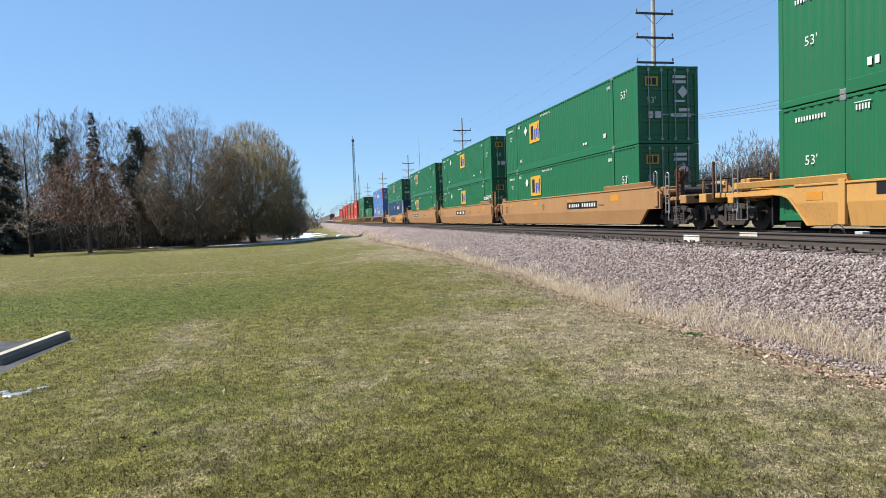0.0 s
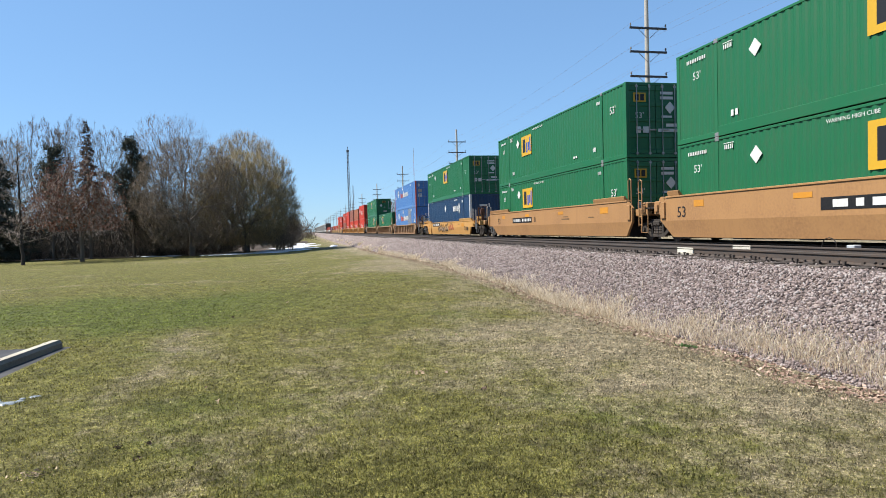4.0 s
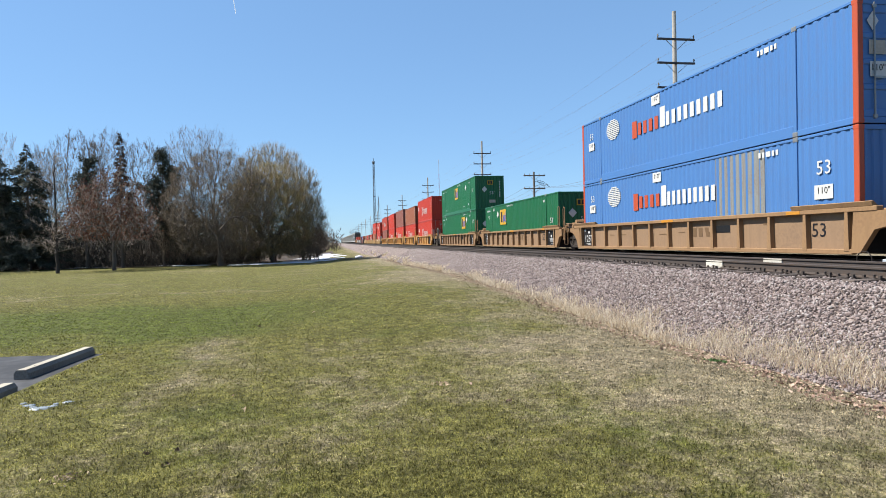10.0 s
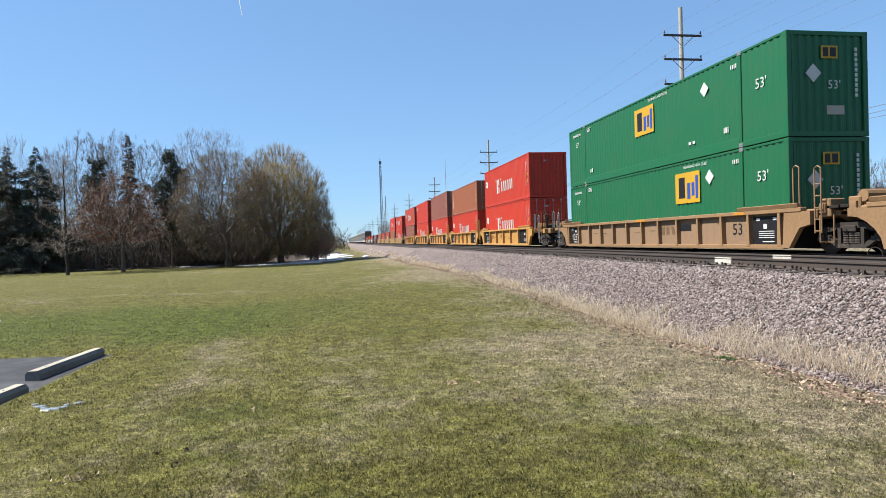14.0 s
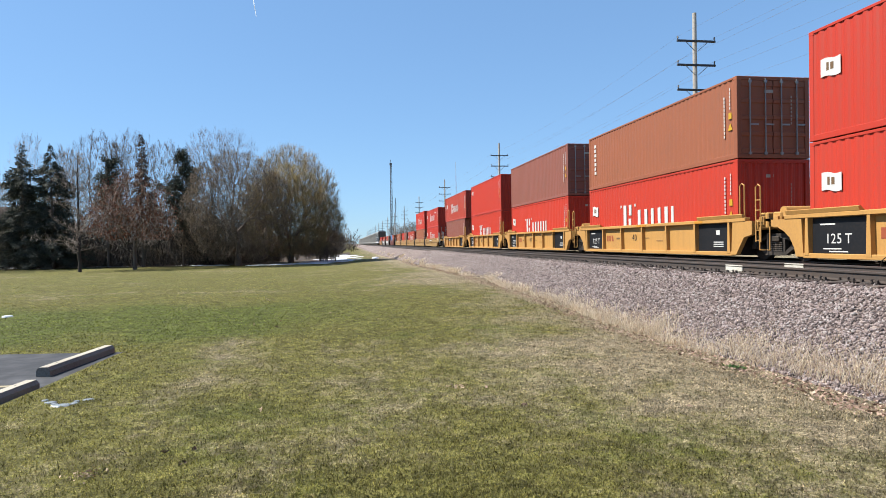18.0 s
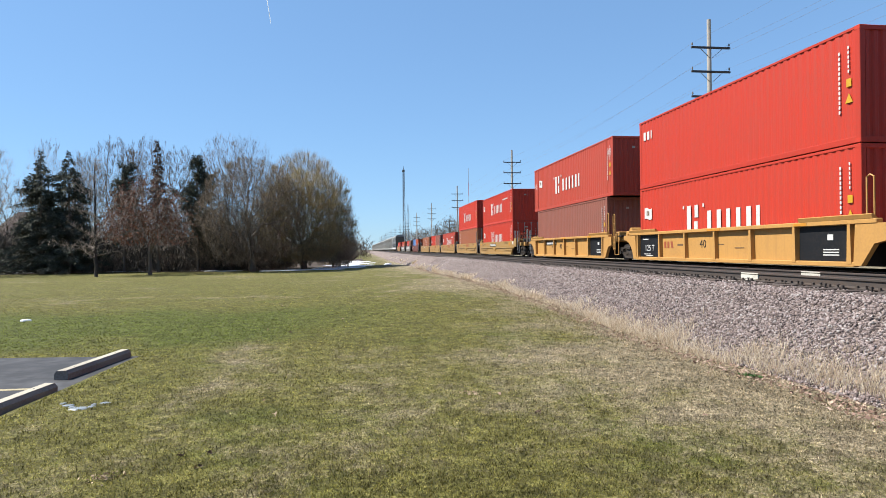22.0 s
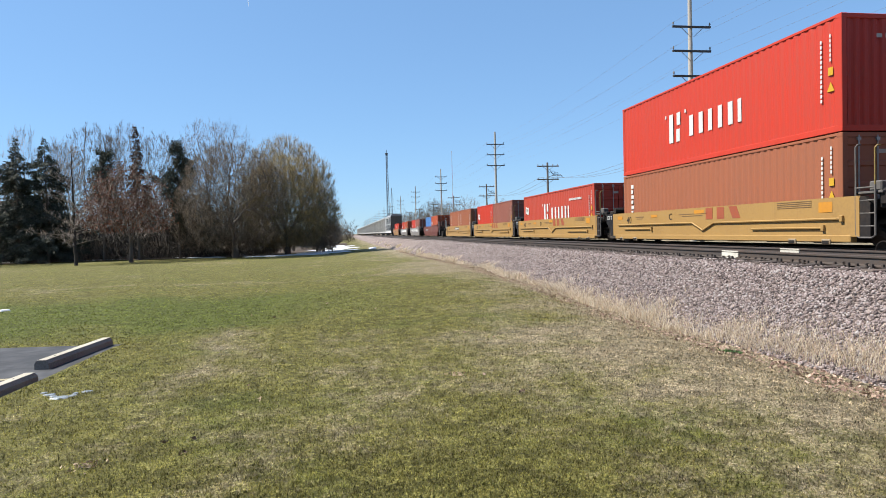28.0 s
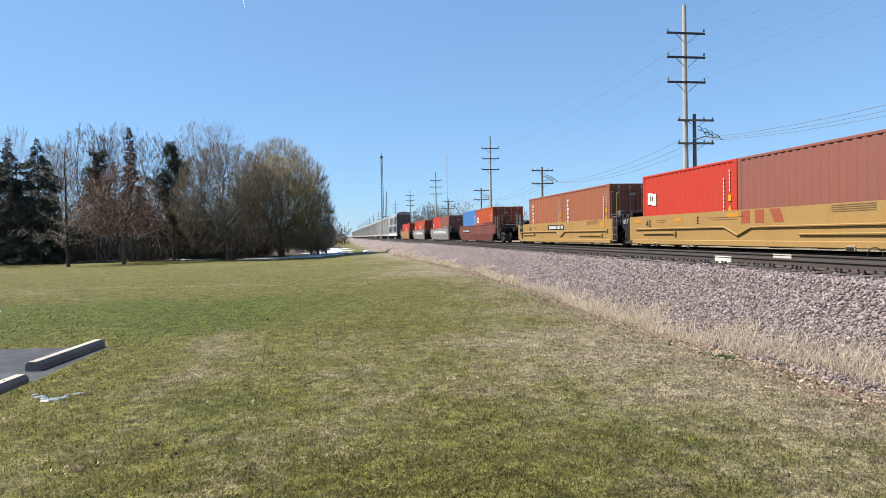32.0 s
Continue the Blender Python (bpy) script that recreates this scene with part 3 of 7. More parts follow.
def write(parent, words, m, size, material):
    """Short words as one part a character, longer fine print as one."""
    if len(words) > 6:
        tagged(part("lettering", letters(words, size, material), None, parent, "", m), kind="stuff")
        return
    wide = [ADVANCE.get(c, 0.52) * size for c in words]
    at = -sum(wide) / 2
    for c, w in zip(words, wide):
        if c != " ":
            part("numeral" if c.isdigit() else "letter", letters(c, size, material), None, parent, "", m @ Matrix.Translation((at + w / 2, 0, 0)))
        at += w


def write_side(parent, words, x, y, z, size, material=None):
    write(parent, words, Matrix.Translation((x - 0.006, y, z)) @ SIDE_TURN, size, material or WHITE)


def write_end(parent, words, x, y, z, size, material=None):
    write(parent, words, Matrix.Translation((x, y - 0.006, z)) @ END_TURN, size, material or WHITE)


def side_marks(parent, name, material, x, rects, label=""):
    """Flat painted shapes on the lit side: rows of y0, y1, z0, z1. Larger ones are parts, the fine print stays together."""
    g, last = Geo(), None
    for y0, y1, z0, z1 in rects:
        if (y1 - y0) * (z1 - z0) > 0.09:
            last = part(name, Geo().box(x - 0.007, x + 0.002, y0, y1, z0, z1), material, parent, label)
        else:
            g.box(x - 0.007, x + 0.002, y0, y1, z0, z1)
    if g.v:
        last = tagged(part(name, g, material, parent, label), kind="stuff")
    return last


def end_marks(parent, name, material, y, rects, label=""):
    g, last = Geo(), None
    for x0, x1, z0, z1 in rects:
        if (x1 - x0) * (z1 - z0) > 0.09:
            last = part(name, Geo().box(x0, x1, y - 0.007, y + 0.002, z0, z1), material, parent, label)
        else:
            g.box(x0, x1, y - 0.007, y + 0.002, z0, z1)
    if g.v:
        last = tagged(part(name, g, material, parent, label), kind="stuff")
    return last


def blocks(y_left, y_right, z0, z1, widths, gap=0.65):
    """A name or logo as plain upright blocks, from the reader's left."""
    total = sum(widths) + gap * (len(widths) - 1)
    k = (y_left - y_right) / total
    out, y = [], y_left
    for w in widths:
        out.append((y - w * k, y, z0, z1))
        y -= (w + gap) * k
    return out


def corrugated(a, b, z0, z1, x, depth, pitch, sign):
    """An upright corrugated sheet along y; sign is the side that it faces."""
    n = max(3, round((b - a) / pitch))
    p = (b - a) / n
    line = []
    for i in range(n):
        y = a + i * p
        line += [(y + 0.02 * p, x), (y + 0.30 * p, x), (y + 0.52 * p, x - sign * depth), (y + 0.80 * p, x - sign * depth)]
    line = [(a, x)] + line + [(b, x)]
    g = Geo()
    m = len(line)
    verts = [(q, y, z) for z in (z0, z1) for y, q in line]
    faces = [(i, i + 1, i + 1 + m, i + m) if sign > 0 else (i + 1, i, i + m, i + 1 + m) for i in range(m - 1)]
    return g.add(verts, faces)


def casting(material):
    return shared(("casting", material.name), lambda: Geo().box(-0.085, 0.085, -0.09, 0.09, -0.06, 0.06, 0.012).mesh("corner_casting", material))


def container(name, u, length, height, z, material, label, end="door", posts=False, post_paint=None, pitch=0.28, group="containers on the train"):
    """A steel box of the train; its origin lies in the middle of its underside."""
    top = thing(name, label, "container", group=group)
    TRAIN.append((top, u, z))
    h = length / 2
    key = (length, height, material.name, pitch)
    frame_paint = material

    def frame_mesh():
        g = Geo()
        for x in (-HALF, HALF - 0.07):
            g.box(x, x + 0.07, -h, h, 0.0, 0.16, 0.01)
            g.box(x, x + 0.07, -h, h, height - 0.075, height, 0.008)
        for y in (-h, h - 0.1):
            g.box(-HALF, HALF, y, y + 0.1, 0.0, 0.15, 0.01)
            g.box(-HALF, HALF, y, y + 0.1, height - 0.12, height, 0.01)
        return g.mesh("frame", frame_paint)
    part("frame", shared(("frame", key), frame_mesh), None, top)
    corner = post_paint or material
    for x in (-HALF, HALF - 0.15):
        for y in (-h, h - 0.16):
            part("corner_post", shared(("post", height, x, y, corner.name), lambda: Geo().box(x - 0.002, x + 0.152, y - 0.002, y + 0.162, 0.03, height - 0.03, 0.012).mesh("corner_post", corner)), None, top)
    part("side_panel", shared(("left", key), lambda: corrugated(-h + 0.16, h - 0.16, 0.16, height - 0.075, -HALF + 0.012, 0.024, pitch, -1).mesh("side_panel", material)), None, top)
    part("side_panel", shared(("right", key), lambda: corrugated(-h + 0.16, h - 0.16, 0.16, height - 0.075, HALF - 0.012, 0.028, pitch, 1).mesh("side_panel", material)), None, top)
    part("roof", shared(("roof", key), lambda: Geo().box(-HALF + 0.03, HALF - 0.03, -h + 0.05, h - 0.05, height - 0.05, height - 0.012).mesh("roof", material)), None, top)
    part("floor", shared(("floor", length), lambda: Geo().box(-HALF + 0.06, HALF - 0.06, -h + 0.08, h - 0.08, 0.04, 0.14).mesh("floor", STEEL)), None, top)
    part("end_panel", shared(("endp", key), lambda: Geo().box(-HALF + 0.12, HALF - 0.12, h - 0.07, h - 0.03, 0.1, height - 0.1).mesh("end_panel", material)), None, top)
    if end == "door":
        for s in (-1, 1):
            def leaf():
                line = [(-h + 0.06, height - 0.13), (-h + 0.06, 0.16), (-h + 0.01, 0.16)]
                for k in range(4):
                    zz, tall = 0.3 + k * (height - 0.5) / 4, (height - 0.9) / 4
                    line += [(-h + 0.01, zz), (-h + 0.036, zz + 0.03), (-h + 0.036, zz + tall - 0.03), (-h + 0.01, zz + tall)]
                line += [(-h + 0.01, height - 0.13)]
                return Geo().prism(line, "x", min(s * 0.015, s * (HALF - 0.16)), max(s * 0.015, s * (HALF - 0.16))).mesh("door", material)
            door = part("door", shared(("door", s, key), leaf), None, top)
            for x in (0.28, 0.82):
                part("lock_rod", shared(("rod", s, x, length, height), lambda: Geo().tube((s * x, -h - 0.01, 0.1), (s * x, -h - 0.01, height - 0.07), 0.02, 8).box(s * x - 0.05, s * x + 0.05, -h - 0.03, -h + 0.02, 0.12, 0.2).box(s * x - 0.05, s * x + 0.05, -h - 0.03, -h + 0.02, height - 0.2, height - 0.12).box(s * x - 0.02, s * x + 0.28, -h - 0.035, -h - 0.01, 1.05, 1.1).mesh("lock_rod", GALV)), None, door, "galvanised door rod")
    else:
        def front():
            g = Geo()
            n = 9
            p = (2 * HALF - 0.3) / n
            line = []
            for i in range(n):
                x = -HALF + 0.15 + i * p
                line += [(x + 0.08 * p, -h + 0.02), (x + 0.42 * p, -h + 0.02), (x + 0.58 * p, -h + 0.06), (x + 0.92 * p, -h + 0.06)]
            m = len(line)
            return g.add([(x, y, zz) for zz in (0.12, height - 0.1) for x, y in line], [(i, i + 1, i + 1 + m, i + m) for i in range(m - 1)]).mesh("end_panel", material)
        part("end_panel", shared(("front", key), front), None, top)
    for x in (-HALF + 0.08, HALF - 0.08):
        for y in (-h + 0.085, h - 0.085):
            for zz in (0.058, height - 0.056):
                part("corner_casting", casting(corner), None, top, m=Matrix.Translation((x, y, zz)))
    if posts:
        for y in (-6.05, 6.05):
            part("stacking_post", shared(("stack", y, height, material.name), lambda: Geo().box(-HALF - 0.006, -HALF + 0.05, y - 0.06, y + 0.06, 0.05, height - 0.03, 0.008).mesh("stacking_post", material)), None, top)
            for zz in (0.06, height - 0.05):
                part("corner_casting", shared("pale casting", lambda: Geo().box(-0.05, 0.05, -0.09, 0.09, -0.065, 0.065, 0.012).mesh("corner_casting", GALV)), None, top, m=Matrix.Translation((-HALF + 0.035, y, zz)))
        part("bottom_rail", shared(("rail53", key), lambda: Geo().box(-HALF - 0.004, -HALF + 0.05, -5.98, 5.98, 0.0, 0.3, 0.01).mesh("bottom_rail", material)), None, top)
    return top


def green_box(u, z, high=2.0, head=2.05, shift=0.0, panel=0.0, diamond=4.38, end="door"):
    """Long green domestic box with its yellow panel."""
    c = container("container", u, 16.15, 2.9, z, GREEN, "long green corrugated steel container with a yellow panel", end, posts=True)
    x = -HALF
    part("logo_panel", Geo().box(x - 0.012, x + 0.0, 2.2 + shift + panel, 3.75 + shift + panel, 1.42, 2.5), YELLOW, c, "yellow panel with dark blocks")
    side_marks(c, "logo", INK, x - 0.006, [(3.12 + shift + panel, 3.52 + shift + panel, 1.6, 2.34)])
    side_marks(c, "logo", INKBLUE, x - 0.006, [(a + shift + panel, b + shift + panel, z0, z1) for a, b, z0, z1 in ((2.78, 2.98, 1.56, 2.12), (2.52, 2.7, 1.66, 2.12), (2.3, 2.46, 1.56, 2.34))])
    g = Geo().prism([(diamond, 2.45), (diamond + 0.24, 2.2), (diamond, 1.95), (diamond - 0.24, 2.2)], "x", x - 0.012, x + 0.002)
    part("placard", g, WHITE, c, "white diamond")
    write_side(c, "53'", x + 0.012, 7.0, head, 0.34)
    write_side(c, "53'", x + 0.012, -7.0, high, 0.42)
    write_side(c, "WARNING HIGH CUBE", x + 0.012, 1.3 + panel * 0.8, 2.68, 0.14)
    side_marks(c, "marking", WHITE, x + 0.004, blocks(5.7, 5.34, 2.5, 2.63, [0.5, 0.5, 0.5, 0.5, 0.5], 0.45) + [(5.3, 5.74, 2.665, 2.685)] + blocks(-5.62, -5.92, 2.47, 2.6, [0.5, 0.5, 0.5, 0.5], 0.45) + blocks(-5.22, -5.46, 0.56, 0.74, [0.5, 0.9, 0.5], 0.4)
               + blocks(7.5, 6.55, 2.5, 2.61, [0.7] * 4 + [0.7] * 7, 0.55) + blocks(-3.2, -3.6, 0.5, 0.6, [1, 1]) + blocks(5.4, 5.1, 0.5, 0.68, [1, 1]))
    y = -8.075
    if end == "front":
        end_marks(c, "logo_panel", YELLOW, y + 0.012, [(-0.2, 0.32, 2.15, 2.5)])
        end_marks(c, "logo", INK, y + 0.004, [(-0.14, 0.02, 2.2, 2.45), (0.08, 0.26, 2.2, 2.45)])
        part("placard", Geo().prism([(-0.45, 2.0), (-0.21, 1.74), (-0.45, 1.48), (-0.69, 1.74)], "y", y, y + 0.03), WHITE, c, "white diamond")
        write_end(c, "53'", 0.2, y + 0.016, 1.42, 0.34)
        end_marks(c, "marking", WHITE, y + 0.012, [(0.86, 0.94, 1.1 + k * 0.14, 1.2 + k * 0.14) for k in range(10)])
        end_marks(c, "notice", PALE, y + 0.012, [(-0.05, 0.5, 0.6, 0.85)])
        return c
    end_marks(c, "logo_panel", YELLOW, y + 0.012, [(-0.95, -0.42, 2.15, 2.5)])
    end_marks(c, "logo", INK, y + 0.004, [(-0.88, -0.72, 2.2, 2.45), (-0.66, -0.5, 2.2, 2.45)])
    end_marks(c, "marking", WHITE, y + 0.012, [(0.2, 0.75, 2.45, 2.56), (0.2, 0.75, 2.26, 2.37), (0.25, 0.7, 1.55, 1.63), (0.1, 0.95, 1.0, 1.12), (-0.85, -0.65, 0.95, 1.2), (-0.55, -0.3, 0.95, 1.2), (0.45, 0.9, 1.2, 1.32)])
    part("placard", Geo().prism([(0.62, 2.18), (0.84, 1.94), (0.62, 1.7), (0.4, 1.94)], "y", y - 0.0, y + 0.014), WHITE, c, "white diamond")
    write_end(c, "53'", -0.7, y + 0.016, 1.62, 0.32)
    return c


def navy_box(u, z):
    c = container("container", u, 16.15, 2.9, z, NAVY, "long navy blue corrugated container with white corner posts", "front", posts=True, post_paint=WHITE)
    x = -HALF
    side_marks(c, "logo", WHITE, x + 0.004, blocks(-2.65, -4.15, 1.78, 2.2, [1, 1.1, 1, 1]))
    part("logo", Geo().prism([(-4.68, 2.42), (-4.34, 2.0), (-4.68, 1.58), (-5.02, 2.0)], "x", x - 0.006, x + 0.004), WHITE, c, "white lozenge")
    part("logo", Geo().prism([(-4.68, 2.2), (-4.52, 2.0), (-4.68, 1.8), (-4.84, 2.0)], "x", x - 0.012, x + 0.004), NAVY, c, "navy lozenge inside the white one")
    side_marks(c, "marking", WHITE, x + 0.004, blocks(-3.0, -4.1, 2.66, 2.74, [1, 1, 1, 1, 2, 1, 1]) + blocks(-5.6, -5.95, 2.4, 2.6, [1, 1, 1]))
    part("placard", Geo().prism([(0.35, 2.4), (0.6, 2.1), (0.35, 1.8), (0.1, 2.1)], "x", x - 0.006, x + 0.004), WHITE, c, "white diamond")
    end_marks(c, "marking", WHITE, -8.06, [(-0.5, 0.1, 2.0, 2.14), (0.2, 0.32, 1.95, 2.2)])
    return c


def blue_box(u, z, patched):
    c = container("container", u, 16.15, 2.9, z, BLUE, "long bright blue container with orange corner posts", "front" if patched else "door", posts=True, post_paint=ORANGE_RED)
    x = -HALF
    if patched:
        part("patch", corrugated(-4.85, -2.55, 0.2, 2.8, -HALF - 0.002, 0.034, 0.28, -1), PATCHGREY, c, "grey unpainted replacement sheets")
    side_marks(c, "logo", ORANGE_RED, x + 0.004, blocks(2.98, 2.6, 1.42, 2.1, [1]) + blocks(2.5, 0.95, 1.5, 1.98, [1, 1, 1, 1], 0.7))
    side_marks(c, "logo", WHITE, x + 0.004, blocks(0.8, 0.45, 1.5, 2.25, [1]) + blocks(0.38, -2.5 if patched else -2.95, 1.5, 2.0, [1] * 9, 0.7))
    side_marks(c, "logo", WHITE, x + 0.004, [(4.75 - 0.62 * math.sqrt(1 - ((k - 5) / 5.5) ** 2), 4.75 + 0.62 * math.sqrt(1 - ((k - 5) / 5.5) ** 2), 1.7 + k * 0.08, 1.75 + k * 0.08) for k in range(11)], "white striped oval")
    write_side(c, "53", x + 0.012, 7.0, 2.15, 0.42)
    if patched:
        write_side(c, "53", x + 0.012, -7.0, 2.0, 0.5)
    for y, zz in ((1.1, 2.6), (7.0, 1.7)) + (((-7.0, 1.4),) if patched else ()):
        side_marks(c, "notice", WHITE, x - 0.002, [(y - 0.3, y + 0.3, zz - 0.18, zz + 0.18)])
        write_side(c, '110"', x - 0.006, y, zz + 0.03, 0.24, INK)
    side_marks(c, "marking", WHITE, x + 0.004, blocks(-4.6, -5.4, 2.55, 2.7, [1, 1, 2, 1, 1]))
    y = -8.075
    if patched:
        write_end(c, "53", 0.0, y + 0.016, 1.95, 0.5)
        end_marks(c, "notice", WHITE, y + 0.02, [(-0.28, 0.28, 1.3, 1.6)])
        write_end(c, '110"', 0.0, y + 0.012, 1.46, 0.24, INK)
    else:
        for xx in (-0.85, 0.4):
            part("logo", Geo().prism([(xx, 2.62), (xx + 0.16, 2.4), (xx, 2.18), (xx - 0.16, 2.4)], "y", y + 0.0, y + 0.014), WHITE, c, "white lozenge")
        end_marks(c, "notice", PALE, y + 0.012, [(-0.95, -0.5, 1.62, 1.95), (0.6, 1.0, 0.6, 0.85)])
        end_marks(c, "marking", WHITE, y + 0.012, [(0.65, 1.0, 1.92, 2.0), (0.7, 0.9, 1.78, 1.86), (0.7, 0.9, 1.66, 1.72), (0.2, 0.9, 1.25, 1.33), (0.2, 0.6, 1.36, 1.42)])
        end_marks(c, "notice", WHITE, y + 0.014, [(-0.93, -0.5, 1.1, 1.45)])
        write_end(c, '110"', -0.715, y + 0.008, 1.3, 0.22, INK)
    return c


def waving_flag(c, x, y, z, w, tall):
    """A painted white flag with wavy edges, flying away from its staff at y."""
    row = [(y - w * k / 8, z + 0.035 * w * math.sin(k * 0.8) - 0.05 * w * k / 8) for k in range(9)]
    part("logo", Geo().prism(row + [(v, q + tall) for v, q in reversed(row)], "x", x - 0.004, x + 0.006), WHITE, c, "white waving flag")
    side_marks(c, "logo", FAINT, x - 0.001, [(y - 0.42 * w, y - 0.3 * w, z + 0.3 * tall, z + 0.75 * tall), (y - 0.66 * w, y - 0.5 * w, z + 0.3 * tall, z + 0.7 * tall)])


def ship_box(u, z, length, height, material, label, end="front", word=None, squares=True, code=True, flag=0.0, upright=False, web=False):
    """A shorter sea-going box; its name is drawn as plain white blocks."""
    c = container("container", u, length, height, z, material, label, end)
    x, h = -HALF, length / 2
    if word is not None:
        k = word
        side_marks(c, "logo", WHITE, x + 0.004, [(k - 0.12, k + 0.16, 0.86, 1.92), (k - 0.58, k - 0.34, 0.86, 1.32), (k - 0.62, k - 0.38, 1.46, 1.92), (k - 1.46, k - 1.22, 0.94, 1.66), (k - 2.06, k - 1.82, 0.94, 1.66), (k - 2.6, k - 2.38, 0.94, 1.66), (k - 3.16, k - 2.94, 0.94, 1.66), (k - 3.72, k - 3.48, 0.94, 1.66), (k - 4.16, k - 3.98, 0.94, 1.66), (k + 0.36, k + 0.46, 1.82, 1.94), (k - 1.02, k - 0.92, 1.82, 1.94)], "white block lettering")
    if squares:
        waving_flag(c, x, min(h, 6.1) - 0.42, height * 0.55, 0.66, 0.46)
    if web:
        side_marks(c, "marking", WHITE, x + 0.004, blocks(-2.6, -4.4, height * 0.74, height * 0.74 + 0.11, [1, 1, 1, 0.4, 1, 1, 0.5, 1, 1, 0.4, 1, 1, 1], 0.3))
    if flag:
        waving_flag(c, x, flag + 0.95, height * 0.52, 0.95, 0.55)
    if code:
        side_marks(c, "marking", WHITE, x + 0.004, [(-h + 0.645, -h + 0.7, height * 0.28 + i * 0.125, height * 0.28 + i * 0.125 + 0.085) for i in range(13 if height > 2.7 else 11)] + [(-h + 0.345, -h + 0.39, height * 0.62 + i * 0.12, height * 0.62 + i * 0.12 + 0.08) for i in range(6)])
        side_marks(c, "notice", YELLOW, x + 0.004, [(-h + 0.28, -h + 0.44, height * 0.5, height * 0.5 + 0.2)])
        part("notice", Geo().prism([(-h + 0.24, height * 0.36), (-h + 0.48, height * 0.36), (-h + 0.36, height * 0.36 + 0.24)], "x", x - 0.003, x + 0.006), YELLOW, c, "yellow triangle")
    if upright:
        side_marks(c, "logo", WHITE, x + 0.004, [(h - 0.92 + 0.05 * (i % 2), h - 0.7, height * 0.78 - i * 0.22, height * 0.78 - i * 0.22 + 0.15) for i in range(7)])
    end_marks(c, "marking", PALE, -h + (0.03 if end == "front" else 0.012), [(0.62, 0.66, height * 0.42 + i * 0.12, height * 0.42 + i * 0.12 + 0.07) for i in range(8)] + [(-0.3, 0.0, height * 0.8, height * 0.8 + 0.1)])
    return c


# ---- well cars ----
def truck(parent, y, labelled=""):
    """A four-wheel truck: side frames, bolster, springs, and two wheelsets that turn."""
    def make():
        g = Geo()
        for s in (-1, 1):
            x0, x1 = (0.93, 1.06) if s > 0 else (-1.06, -0.93)
            g.prism([(-1.02, 0.56), (-1.02, 0.66), (-0.62, 0.7), (-0.34, 0.8), (0.34, 0.8), (0.62, 0.7), (1.02, 0.66), (1.02, 0.56), (0.6, 0.58), (0.36, 0.66), (-0.36, 0.66), (-0.6, 0.58)], "x", x0, x1)
            g.prism([(-0.46, 0.16), (0.46, 0.16), (0.46, 0.27), (-0.46, 0.27)], "x", x0, x1)
            for q in (-1, 1):
                g.prism([(q * 0.42, 0.16), (q * 0.42, 0.29), (q * 0.78, 0.54), (q * 0.84, 0.42)] if q > 0 else [(-0.84, 0.42), (-0.78, 0.54), (-0.42, 0.29), (-0.42, 0.16)], "x", x0, x1)
                g.box(x0, x1, min(q * 0.3, q * 0.4), max(q * 0.3, q * 0.4), 0.25, 0.7)
                g.prism([(q * 0.88 - 0.2, 0.3), (q * 0.88 - 0.13, 0.62), (q * 0.88 + 0.13, 0.62), (q * 0.88 + 0.2, 0.34), (q * 0.88 + 0.12, 0.34), (q * 0.88 + 0.1, 0.5), (q * 0.88 - 0.1, 0.5), (q * 0.88 - 0.12, 0.3)], "x", x0, x1)
                g.tube((s * 0.98, q * 0.88, 0.44), (s * 1.12, q * 0.88, 0.44), 0.1, 10)
        g.box(-1.12, 1.12, -0.2, 0.2, 0.56, 0.72, 0.02)
        for q in (-1, 1):
            g.box(-0.9, 0.9, min(q * 0.42, q * 0.5), max(q * 0.42, q * 0.5), 0.36, 0.46)
        return g.mesh("truck", TRUCK)
    t = part("truck", shared("truck", make), None, parent, labelled or "grimy cast steel truck", Matrix.Translation((0, y, 0)))

    def wheels():
        g = Geo().tube((-0.85, 0, 0), (0.85, 0, 0), 0.08, 8)
        for s in (-1, 1):
            g.tube((s * 0.69, 0, 0), (s * 0.82, 0, 0), 0.42, 20).tube((s * 0.66, 0, 0), (s * 0.70, 0, 0), 0.445, 20)
            g.tube((s * 0.82, 0, 0), (s * 0.88, 0, 0), 0.16, 10)
            for k in range(3):
                a = k * math.tau / 3
                g.box(s * 0.815 if s > 0 else -0.835, s * 0.835 if s > 0 else -0.815, math.cos(a) * 0.25 - 0.05, math.cos(a) * 0.25 + 0.05, math.sin(a) * 0.25 - 0.05, math.sin(a) * 0.25 + 0.05)
        return g.mesh("wheelset", WHEELSTEEL)
    def coils(s):
        g = Geo()
        for k in (-1, 0, 1):
            for j in range(5):
                g.tube((s * 1.0, k * 0.17, 0.285 + j * 0.057), (s * 1.0, k * 0.17, 0.32 + j * 0.057), 0.08, 9)
        return g.mesh("spring_nest", SPRING)
    for s in (-1, 1):
        tagged(part("spring_nest", shared(("coils", s), lambda: coils(s)), None, t, "dusty coil springs"), kind="stuff")
    for k, y0 in enumerate((-0.88, 0.88)):
        w = part("wheelset", shared("wheelset", wheels), None, t, "", Matrix.Translation((0, y0, 0.42)))
        WHEELS.append((w, k))
    return t


